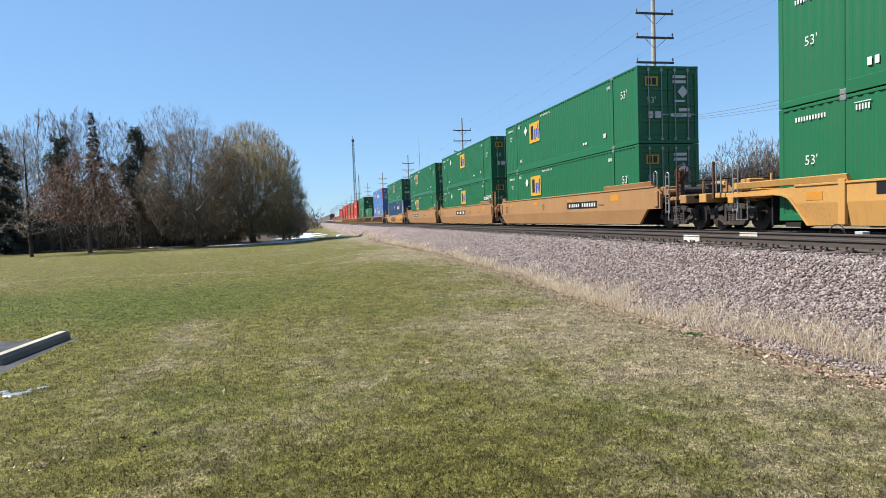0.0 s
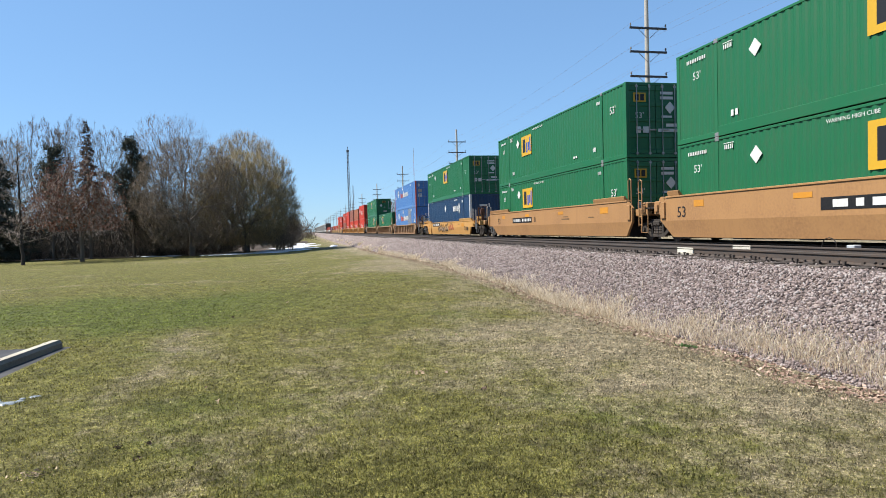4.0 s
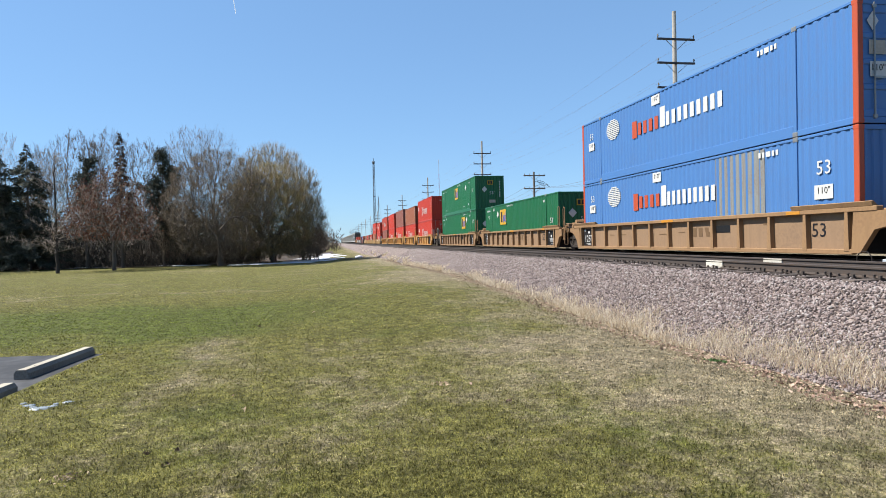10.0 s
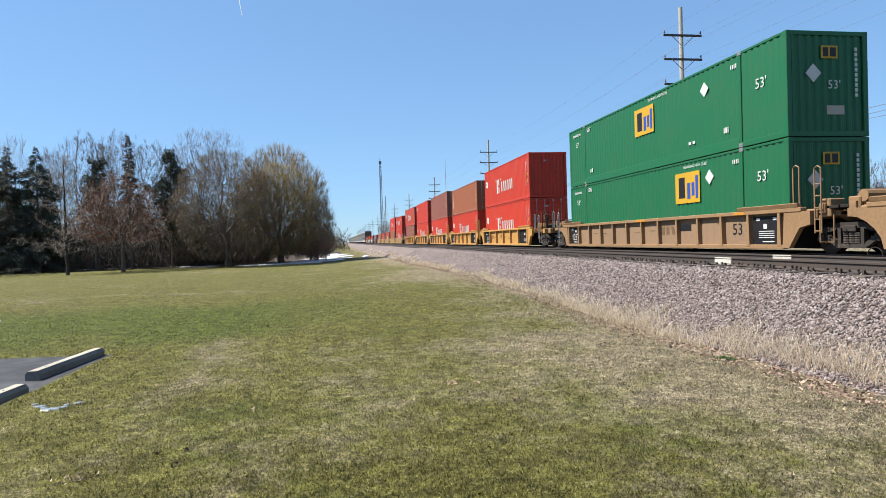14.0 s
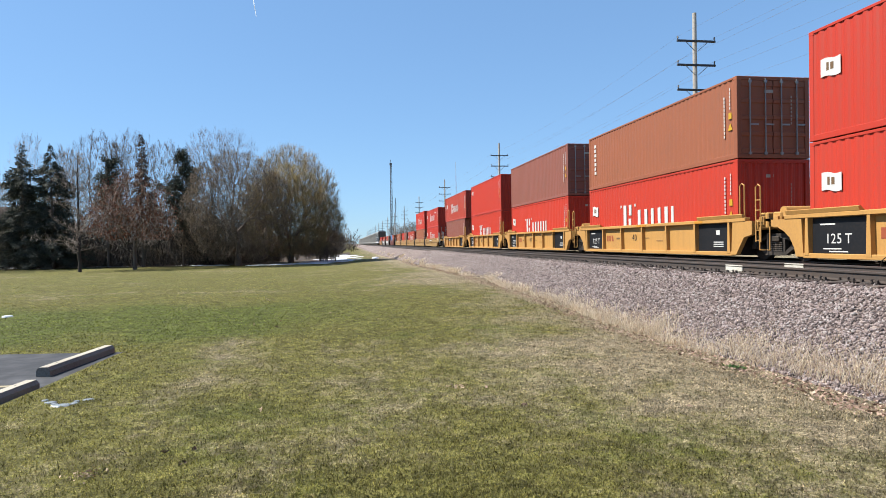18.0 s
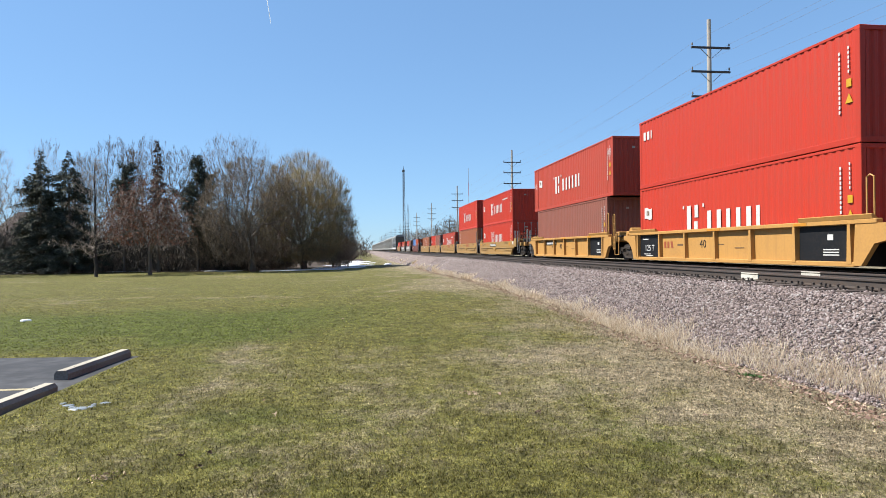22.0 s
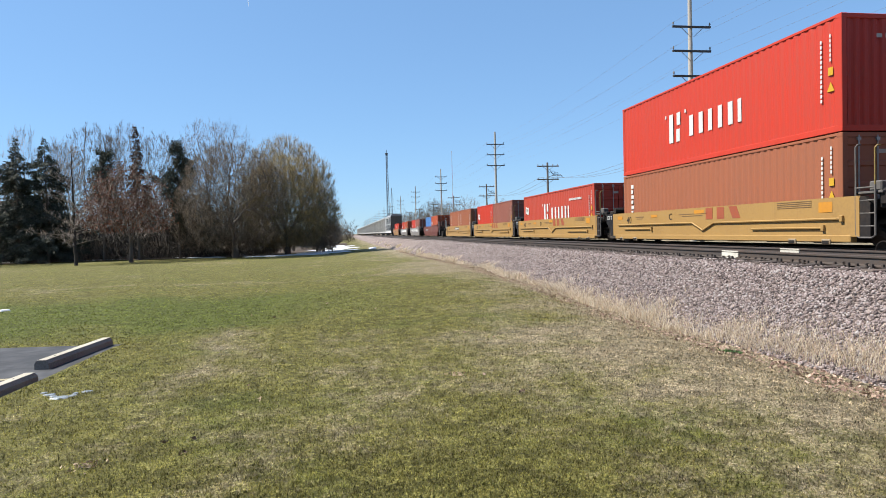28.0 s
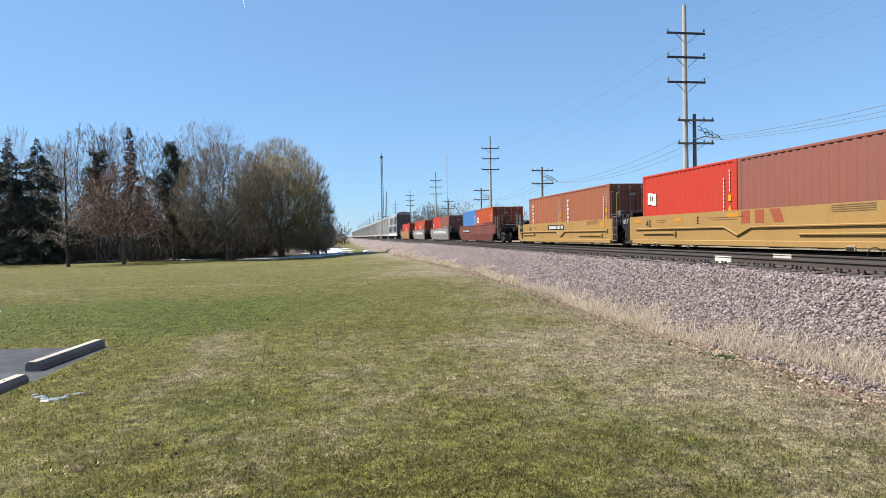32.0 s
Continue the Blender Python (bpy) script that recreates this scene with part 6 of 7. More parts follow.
def conifer(label, seed, height, width, material, bare_from=0.08, group="conifers"):
    tree = thing("conifer", label, "tree", group=group)
    part("trunk", Geo().tube((0, 0, -0.2), (0, 0, height * 0.97), height * 0.014, 8, 0.02), BARK, tree)
    r = np.random.default_rng(seed)
    rows, needles = [], []
    z = height * bare_from
    while z < height * 0.985:
        f = 1 - (z / height)
        reach = width * f ** 0.88 * r.uniform(0.6, 1.15) + 0.05
        for k in range(int(r.integers(4, 7))):
            a = r.uniform(0, math.tau)
            L = reach * r.uniform(0.45, 1.15)
            tip = np.array([math.cos(a) * L, math.sin(a) * L, z - 0.3 * L + r.normal(0, 0.15)])
            root = np.array([0, 0, z])
            rows.append((Vector(root), Vector(tip), 0.03 * f + 0.008, 0.006))
            n = int(64 * L + 16)
            t = r.uniform(0.15, 1.0, n) ** 0.8
            c = root + (tip - root) * t[:, None] + r.normal(0, 0.03 + 0.055 * L, (n, 3)) * np.array([1, 1, 0.6])
            w = r.normal(0, 1, (n, 3))
            w /= np.linalg.norm(w, axis=1)[:, None]
            out = np.array([math.cos(a), math.sin(a), -0.5]) + w * 0.7
            size = r.uniform(0.12, 0.32, n)[:, None] * min(1.0, 0.45 + 0.5 * L)
            needles.append(np.stack([c, c + out * size, c + out * size * 0.55 + w * size * 0.45], 1).reshape(-1, 3))
        z += height * 0.018 * r.uniform(0.8, 1.25)
    part("bough", limb_mesh("bough", rows, 3, BARK), None, tree)
    v = np.concatenate(needles)
    part("foliage", bulk("foliage", v, np.arange(len(v)).reshape(-1, 3), material), None, tree, "dark needle sprays")
    return tree


# bark of the boughs, paler than BARK: sunlight on the limbs is in the colour
BOUGH = paint("lit_grey_bark", (0.135, 0.112, 0.092), 0.9, dirty=0.4, grain=30, bump=0.3)
TWIG_GREY = islands("grey_brown_twigs", [(0.0, (0.064, 0.0517, 0.0424)), (0.55, (0.1395, 0.1136, 0.093)), (1.0, (0.2479, 0.2035, 0.1684))], 0.85, 0.2)
TWIG_TAN = islands("tan_twigs", [(0.0, (0.0684, 0.055, 0.0404)), (0.55, (0.1535, 0.1234, 0.0913)), (1.0, (0.2799, 0.225, 0.1659))], 0.85, 0.2)
TWIG_GOLD = islands("golden_willow_twigs", [(0.0, (0.1067, 0.0858, 0.0429)), (0.55, (0.2435, 0.1947, 0.0963)), (1.0, (0.429, 0.342, 0.1681))], 0.85, 0.2)
TWIG_WHIP = islands("tan_willow_whips", [(0.0, (0.0963, 0.0777, 0.0476)), (0.55, (0.2203, 0.1773, 0.1067)), (1.0, (0.3826, 0.3096, 0.189))], 0.85, 0.2)
TWIG_PALE = islands("pale_twigs", [(0.0, (0.102, 0.0864, 0.0732)), (0.55, (0.228, 0.192, 0.1632)), (1.0, (0.396, 0.336, 0.288))], 0.85, 0.2)
RUSTLEAF = islands("withered_leaves", [(0.0, (0.0616, 0.0212, 0.0114)), (0.5, (0.1319, 0.0457, 0.0229)), (1.0, (0.2023, 0.0835, 0.0405))])
NEEDLE = islands("dark_needles", [(0.0, (0.0187, 0.023, 0.0153)), (0.6, (0.0442, 0.0493, 0.0323)), (1.0, (0.0935, 0.0952, 0.0638))])
NEEDLE_RUST = islands("browned_needles", [(0.0, (0.0244, 0.0215, 0.0137)), (0.5, (0.0731, 0.041, 0.0244)), (1.0, (0.127, 0.0683, 0.039))])


def put(tree, x, y, turn=0.0, k=1.0, tall=1.0):
    """A copy of a tree, rooted in the ground."""
    return copy_thing(tree, pose(x, y, ground_z(x, y), 0, 0, turn) @ Matrix.Diagonal((k, k, k * tall, 1)))


def root(tree, x, y, turn=0.0):
    tree.matrix_world = pose(x, y, ground_z(x, y), 0, 0, turn)
    return tree


def crown_tree(label, seed, bark, twig, H, W, fork, tips, profile, trunk_r, twigs=6, twig_len=(0.35, 0.9), lift=0.35, wild=0.5, step=0.4, thin=0.011, shell=0.62, lobes=0.16, leaf=None, group="trees at the edge of the lawn"):
    """A bare tree. Branch ends fill a crown, given as rows of height and width in parts of H and W; the limbs that feed them split again and again on the way out."""
    g = np.random.default_rng(seed)
    zs, ws = np.array([a for a, _ in profile]) * H, np.array([b for _, b in profile]) * W
    z = g.uniform(zs[0], zs[-1], tips * 4)
    wide = np.interp(z, zs, ws)
    keep = g.uniform(0, W * W, tips * 4) < wide ** 2 * 0.7 + 0.3 * W * wide
    z, wide = z[keep][:tips], wide[keep][:tips]
    a = g.uniform(0, math.tau, len(z))
    bulge = np.array([1 + lobes * noise.noise((math.cos(b) * 1.3 + seed, math.sin(b) * 1.3, c * 0.35)) * 2 for b, c in zip(a, z)])
    rad = wide * bulge * g.uniform(0, 1, len(z)) ** (0.5 * shell)
    ends = np.column_stack([np.cos(a) * rad, np.sin(a) * rad, z * (0.92 + 0.08 * bulge)])
    heart = np.array([0, 0, H * 0.35])
    thick, limbs, fine = [], [], []
    unit = 0.62 * trunk_r / len(ends) ** 0.45

    def grow(p, d, pts, level, bough):
        n = len(pts)
        if n <= 2:
            for q in pts:
                mid = p + (q - p) * 0.5 + g.normal(0, 0.08, 3) * np.linalg.norm(q - p)
                fine.append((p, mid, max(thin, unit * 1.2), thin))
                fine.append((mid, q, thin, thin * 0.8))
                out = q - heart
                out = out / (np.linalg.norm(out) + 1e-6)
                for _ in range(twigs):
                    w = out * 0.6 + np.array([0, 0, lift]) + g.normal(0, wild, 3)
                    w /= np.linalg.norm(w)
                    root = mid + (q - mid) * g.uniform(0, 1)
                    fine.append((root, root + w * g.uniform(*twig_len), thin * 0.85, thin * 0.4))
            return
        v = pts - p
        v = v / (np.linalg.norm(v, axis=1)[:, None] + 1e-6)
        c = v - v.mean(0)
        axis = np.linalg.eigh(c.T @ c)[1][:, 2]
        order = np.argsort(c @ axis)
        at = int(n * g.uniform(0.32, 0.68))
        at = min(n - 1, max(1, at))
        for part_of in (order[:at], order[at:]):
            mine = pts[part_of]
            way = mine.mean(0) - p
            far = np.linalg.norm(way) + 1e-6
            nd = way / far * 0.75 + d * 0.3 + g.normal(0, 0.1, 3)
            nd /= np.linalg.norm(nd)
            q = p + nd * far * step * g.uniform(0.7, 1.3)
            ra, rb = unit * n ** 0.45, unit * len(mine) ** 0.45
            m = (p + q) / 2 + g.normal(0, 0.035, 3) * far * step
            if level == 1:
                bough = []
                limbs.append(bough)
            (thick if level == 0 else bough if len(mine) > 4 else fine).extend([(p, m, max(thin, min(ra, rb * 1.2)), max(thin, rb)), (m, q, max(thin, rb), max(thin, rb * 0.95))])
            grow(q, nd, mine, level + 1, bough)
    top = max(fork, 0.4)
    p = np.array([0, 0, -0.3])
    for i in range(4):
        q = np.array([g.normal(0, 0.03), g.normal(0, 0.03), -0.3 + (top + 0.3) * (i + 1) / 4])
        thick.append((p, q, trunk_r * (1.3 - 0.1 * i), trunk_r * (1.2 - 0.1 * i)))
        p = q
    grow(p, np.array([0, 0, 1.0]), ends, 0, None)
    tree = thing("tree", label, "tree", group=group)
    part("trunk", limb_mesh("trunk", thick, 8, bark), None, tree)
    for bough in limbs:
        if bough:
            part("bough", limb_mesh("bough", bough, 4, BOUGH), None, tree)
    part("crown", limb_mesh("crown", fine, 2, twig), None, tree, "bare twigs")
    if leaf:
        material, many, size = leaf
        pick = np.array([fine[i][1] for i in g.integers(0, len(fine), many)]) + g.normal(0, 0.1, (many, 3))
        keep = (pick[:, 2] > H * 0.3) & (g.uniform(0, 1, many) < np.clip(0.75 - pick[:, 0] / (2.2 * W), 0.12, 1))
        pick = pick[keep]
        many = len(pick)
        u, v = g.normal(0, size, (many, 3)), g.normal(0, size, (many, 3))
        verts = np.stack([pick - u * 0.5, pick + v * 0.5, pick + u * 0.5, pick - v * 0.5], 1).reshape(-1, 3)
        part("leaves", bulk("leaves", verts, np.arange(many * 4).reshape(-1, 4), material), None, tree, "withered brown leaves still hanging")
    return tree


def tiered_tree(label, seed, bark, twig, H, reach, trunk_r):
    """A young tree: one straight stem and level branches, long low down, with side twigs."""
    g = np.random.default_rng(seed)
    stem = [(np.array([0, 0, H * i / 8 - 0.25]), np.array([g.normal(0, 0.03), 0, H * (i + 1) / 8 - 0.25]), trunk_r * (1 - i / 9), trunk_r * (1 - (i + 1) / 9)) for i in range(8)]
    limbs, fine = [], []
    z = H * 0.17
    while z < H:
        f = z / H
        a = g.uniform(0, math.tau)
        L = (reach * (1 - f) ** 0.8 + 0.35) * g.uniform(0.7, 1.1)
        p, rise = np.array([0, 0, z]), 0.05 + 0.9 * f
        bough = []
        limbs.append(bough)
        n = 6
        for i in range(n):
            d = np.array([math.cos(a), math.sin(a), rise + g.normal(0, 0.12)])
            q = p + d / np.linalg.norm(d) * L / n
            ra = max(0.012, trunk_r * 0.26 * (1 - f * 0.6) * (1 - i / n))
            bough.append((p, q, ra, max(0.01, ra * 0.8)))
            for _ in range(5):
                s = g.uniform(0, 1)
                w = d * 0.7 + g.normal(0, 0.6, 3) + np.array([0, 0, 0.1])
                w /= np.linalg.norm(w)
                r0 = p + (q - p) * s
                r1 = r0 + w * g.uniform(0.25, 0.75) * (0.4 + 0.6 * L / reach)
                fine.append((r0, r1, 0.013, 0.007))
                for _ in range(2):
                    x = w * 0.6 + g.normal(0, 0.6, 3)
                    fine.append((r0 + (r1 - r0) * 0.6, r0 + (r1 - r0) * 0.6 + x / np.linalg.norm(x) * g.uniform(0.15, 0.4), 0.009, 0.005))
            a += g.normal(0, 0.12)
            p = q
        z += H * (0.013 + 0.012 * f) * g.uniform(0.6, 1.4)
    tree = thing("tree", label, "tree", group="trees at the edge of the lawn")
    part("trunk", limb_mesh("trunk", stem, 8, bark), None, tree)
    for bough in limbs:
        part("bough", limb_mesh("bough", bough, 4, BOUGH), None, tree)
    part("crown", limb_mesh("crown", fine, 2, twig), None, tree, "bare twigs")
    return tree


def tufted_pine(label, seed, height, width, bare_from):
    """An old pine: crooked boughs, each with dark clumps of needles toward its end."""
    tree = thing("conifer", label, "tree", group="conifers")
    part("trunk", Geo().tube((0, 0, -0.2), (0.1, 0, height * 0.97), height * 0.014, 8, 0.03), BARK, tree)
    r = np.random.default_rng(seed)
    rows, needles = [], []
    z = height * bare_from
    while z < height:
        f = (z / height - bare_from) / (1 - bare_from)
        L = width * (0.35 + 0.8 * math.sin(math.pi * min(1, f * 0.9 + 0.08))) * r.uniform(0.3, 1.0)
        a = r.uniform(0, math.tau)
        p = np.array([0, 0, z])
        q = p + np.array([math.cos(a) * L, math.sin(a) * L, 0.15 * L + r.normal(0, 0.2)])
        rows.append((p, q, 0.05, 0.015))
        for k in range(int(4 + 7 * L)):
            c = p + (q - p) * r.uniform(0.25, 1.08) + r.normal(0, 0.2, 3) * np.array([1, 1, 1.5])
            n = 46
            w = r.normal(0, 1, (n, 3)) + np.array([math.cos(a) * 0.5, math.sin(a) * 0.5, -0.3])
            w /= np.linalg.norm(w, axis=1)[:, None]
            b = c + w * r.uniform(0.0, r.uniform(0.12, 0.36), (n, 1))
            t = r.normal(0, 1, (n, 3))
            needles.append(np.stack([b, b + w * 0.24 + t * 0.02, b + w * 0.12 + t * 0.05], 1).reshape(-1, 3))
        z += height * 0.017 * r.uniform(0.5, 1.7)
    part("bough", limb_mesh("bough", rows, 3, BARK), None, tree)
    v = np.concatenate(needles)
    part("foliage", bulk("foliage", v, np.arange(len(v)).reshape(-1, 3), NEEDLE), None, tree, "dark clumps of needles")
    return tree


# two young trees on the lawn
DOME = [(0.07, 0.5), (0.2, 0.84), (0.42, 1.0), (0.62, 0.97), (0.8, 0.78), (0.92, 0.5), (1.0, 0.14)]
VASE = [(0.26, 0.16), (0.42, 0.5), (0.6, 0.85), (0.78, 1.0), (0.9, 0.8), (1.0, 0.35)]
young = root(tiered_tree("young bare tree with level branches and a straight dark trunk", 3, DARKBARK, TWIG_PALE, 10.4, 5.0, 0.17), -23.65, 59.5)
oak = root(crown_tree("young oak with rusty withered leaves on bare branches", 8, BARK, TWIG_PALE, 9.4, 4.4, 2.1, 620, [(0.24, 0.5), (0.36, 0.95), (0.52, 1.0), (0.75, 0.72), (0.9, 0.42), (1.0, 0.12)], 0.17, twigs=6, lift=0.3, leaf=(RUSTLEAF, 12000, 0.085)), -20.45, 64.0)
# wide many-limbed trees
bush = root(crown_tree("wide round bare tree with dense grey brown twigs", 21, BARK, TWIG_TAN, 12.3, 5.7, 1.3, 3600, DOME, 0.3, twigs=13, twig_len=(0.25, 0.65), lift=0.25, wild=0.8, thin=0.0125, lobes=0.12), -11.5, 68.4)
willow = root(crown_tree("broad round willow with fine olive tan twigs", 33, BARK, TWIG_GOLD, 11.4, 5.3, 0.9, 3400, DOME, 0.26, twigs=13, twig_len=(0.3, 0.85), lift=0.6, wild=0.55, thin=0.0125, lobes=0.1), -6.7, 74, 20)
old_willow = root(crown_tree("tall broad willow with upswept tan whips", 35, BARK, TWIG_WHIP, 14.4, 6.6, 1.2, 4200, [(0.05, 0.6), (0.2, 0.9), (0.4, 1.0), (0.6, 0.94), (0.78, 0.72), (0.92, 0.46), (1.0, 0.16)], 0.3, twigs=13, twig_len=(0.35, 0.95), lift=0.75, wild=0.5, thin=0.0125, lobes=0.07), -7.0, 79, 200)
tall = root(crown_tree("tall bare tree with upswept fine branches", 5, BARK, TWIG_GREY, 17.0, 3.4, 3.6, 520, VASE, 0.2, twigs=8, twig_len=(0.25, 0.75), lift=0.6, wild=0.5, thin=0.0105, shell=0.8), -14.4, 81)
slender = root(crown_tree("slender pale tree with a thin crown of upright twigs", 17, BARK, TWIG_PALE, 15.6, 1.5, 4.6, 150, VASE, 0.1, twigs=6, lift=0.8, wild=0.35, thin=0.011), -34.6, 75)
big = root(crown_tree("large bare tree with sweeping fine branches", 14, BARK, TWIG_PALE, 16.0, 6.6, 2.6, 900, [(0.2, 0.5), (0.36, 0.9), (0.55, 1.0), (0.75, 0.85), (0.9, 0.55), (1.0, 0.15)], 0.3, twigs=7, twig_len=(0.4, 1.1), lift=0.5, thin=0.014), -40.2, 66)
scrub = root(bare_tree("low thicket of bare brown stems", 40, BARK, TWIG_TAN, height=3.0, trunk_r=0.05, levels=3, spread=0.6, first=0.1, count=[5, 5, 3], stems=6, ratio=0.6), -1.8, 112)
spruce = root(conifer("dense dark spruce, pointed, with hanging sprays", 2, 13.2, 4.7, NEEDLE), -33.6, 71)
rusty_spruce = root(conifer("thin spruce with browned needles", 6, 14.4, 2.4, NEEDLE_RUST, 0.25), -21.8, 71)
pine = root(tufted_pine("ragged dark pine with an open clumpy crown", 9, 12.6, 2.2, 0.3), -18.2, 73)
put(slender, -31.4, 76, 120, 0.92)
put(slender, -36.4, 77, 220, 0.98)
put(spruce, -30.8, 71, 70, 0.98, 1.02)
put(spruce, -37.5, 78, 140, 0.82)
put(spruce, -45.5, 74, 200, 1.0)
put(spruce, -49.5, 70, 250, 1.05)
put(spruce, -54, 75, 300, 0.95)
put(pine, -25.7, 72, 90, 0.93)
put(spruce, -18.5, 77, 33, 0.64)
put(spruce, -15.8, 76, 120, 0.55)
put(spruce, -22.8, 78, 60, 0.66)
put(spruce, -26.6, 79, 160, 0.6)
for x, y, a, k in ((-16.9, 80, 40, 0.99), (-25.4, 80, 130, 0.96), (-22.1, 81, 250, 0.9), (-29.6, 80, 300, 0.95), (-19.8, 83, 200, 0.86), (-27.8, 83, 20, 0.9), (-34.8, 84, 80, 0.85)):
    put(tall, x, y, a, k)
for x, y, a, k, h in ((-14.8, 73.5, 80, 0.72, 0.85), (-3.6, 81.5, 300, 0.6, 0.75)):
    put(bush, x, y, a, k, h)
put(big, -56, 64, 20, 1.0)
put(big, -48, 80, 100, 0.9)
rr = random.Random(4)
for k in range(34):
    y = rr.uniform(72, 100)
    x = rr.uniform(-34, -8.5) if y < 84 else rr.uniform(-14, -6.5)
    put(scrub, x, y, rr.uniform(0, 360), rr.uniform(0.35, 0.8), rr.uniform(0.7, 1.1))
for k in range(18):
    y = 100 + k * 7 + rr.uniform(-2, 2)
    put(scrub, rr.uniform(-8.5, -5.6) + (y - 96) * 0.045, y, rr.uniform(0, 360), rr.uniform(0.5, 1.15))
for x, y, k in ((-2.6, 77, 0.55), (-1.7, 80, 0.45), (-3.2, 82.5, 0.75), (-2.2, 85, 0.6), (-3.0, 89, 0.8), (-2.4, 93, 0.7)):
    put(scrub, x, y, x * 140, k, 1.1)
# bare trees beyond the track, and far off
far_tree = root(crown_tree("distant bare tree with a rounded crown", 52, BARK, TWIG_GREY, 13.0, 5.0, 2.4, 420, [(0.2, 0.5), (0.4, 0.95), (0.6, 1.0), (0.8, 0.75), (1.0, 0.15)], 0.26, twigs=6, lift=0.5, thin=0.022, group="bare trees in the distance"), 38, 190)
for x, y, a, k in ((46.5, 60, 90, 0.74), (50.5, 62, 180, 0.68), (55, 64, 40, 0.76), (60, 62, 220, 0.72), (64, 58, 120, 0.6), (39, 66, 300, 0.45), (70, 60, 10, 0.62), (44, 63, 33, 0.56), (52.5, 60, 77, 0.62), (57.5, 61, 140, 0.6), (48.5, 61, 210, 0.64), (41, 64, 260, 0.5), (62, 60, 310, 0.6), (67, 61, 50, 0.62)):
    put(far_tree, x, y, a, k)
for x, y, a, k in ((-27.0, 81, 10, 0.85), (-38, 83, 200, 0.9), (-44, 84, 60, 0.95), (-21.0, 80, 250, 0.85), (-50, 82, 160, 1.0), (-33, 82, 320, 0.9)):
    put(far_tree, x, y, a, k)
for k in range(10):
    y = rr.uniform(118, 180)
    put(scrub, rr.uniform(-5.2, -2.6) + (y - 118) * 0.03, y, rr.uniform(0, 360), rr.uniform(0.9, 1.5))
for k in range(34):
    put(far_tree, rr.uniform(26, 62), rr.uniform(175, 380), rr.uniform(0, 360), rr.uniform(0.75, 1.05))
for k in range(14):
    put(far_tree, rr.uniform(-12, 0) - k * 3, rr.uniform(150, 320), rr.uniform(0, 360), rr.uniform(0.45, 0.8))

# dense brush and woods behind the edge, nobody could count its stems
def thicket(name, label, n, x0, x1, y0, y1, low, high, material, seed, width):
    r = np.random.default_rng(seed)
    x, y = r.uniform(x0, x1, n), r.uniform(y0, y1, n)
    base = np.vectorize(ground_z)(x, y)
    z = base + r.uniform(0, 1, n) ** 1.3 * (high * (0.7 + 0.5 * np.array([noise.noise((a * 0.22, b * 0.1, seed)) for a, b in zip(x, y)])) - low) + low * r.uniform(0, 1, n)
    d = r.normal(0, 0.55, (n, 3)) + np.array([0, 0, 0.8])
    d *= (r.uniform(0.35, 1.1, n) / np.linalg.norm(d, axis=1))[:, None]
    c = np.column_stack([x, y, z])
    s = np.column_stack([np.ones(n), 0 * x, 0 * x]) * (width * r.uniform(0.5, 1.4, n))[:, None]
    v = np.stack([c - s, c + s, c + d + s * 0.4, c + d - s * 0.4], 1).reshape(-1, 3)
    tagged(new(name, bulk(name, v, np.arange(4 * n).reshape(-1, 4), material)), label, "brush", kind="stuff")


BRUSH = islands("brown_brush", [(0.0, (0.0306, 0.023, 0.0179)), (0.6, (0.0816, 0.0602, 0.0449)), (1.0, (0.1528, 0.1176, 0.084))])
thicket("undergrowth", "dense leafless brush under the trees", 26000, -60, -8.5, 73, 85, 0.0, 2.6, BRUSH, 3, 0.022)
thicket("woods_behind", "dim tangle of bare woods behind the edge", 34000, -75, -10, 88, 112, 0.0, 9.0, BRUSH, 4, 0.03)
thicket("woods_behind", "far low bare woods along the line", 9000, -60, 3.0, 150, 330, 0.0, 6.0, BRUSH, 5, 0.08)
thicket("woods_behind", "far low bare woods beyond the track", 14000, 27, 160, 190, 400, 0.0, 7.0, BRUSH, 6, 0.08)
thicket("woods_behind", "low bare brush beyond the track", 9000, 24, 80, 55, 75, 0.0, 2.0, BRUSH, 7, 0.03)
thicket("woods_behind", "bare hedgerow beyond the track", 60000, 34, 78, 58, 66, 0.0, 7.6, BRUSH, 8, 0.02)
# the brush colours about halved: shade among the conifers is in the colour
SHADE_BRUSH = islands("shaded_brush", [(0.0, (0.015, 0.0132, 0.0102)), (0.6, (0.036, 0.0288, 0.0216)), (1.0, (0.072, 0.054, 0.039))])
thicket("woods_behind", "brown growth between the conifers, its shade put into the colour", 30000, -62, -15, 72.5, 82, 0.0, 6.0, SHADE_BRUSH, 9, 0.035)

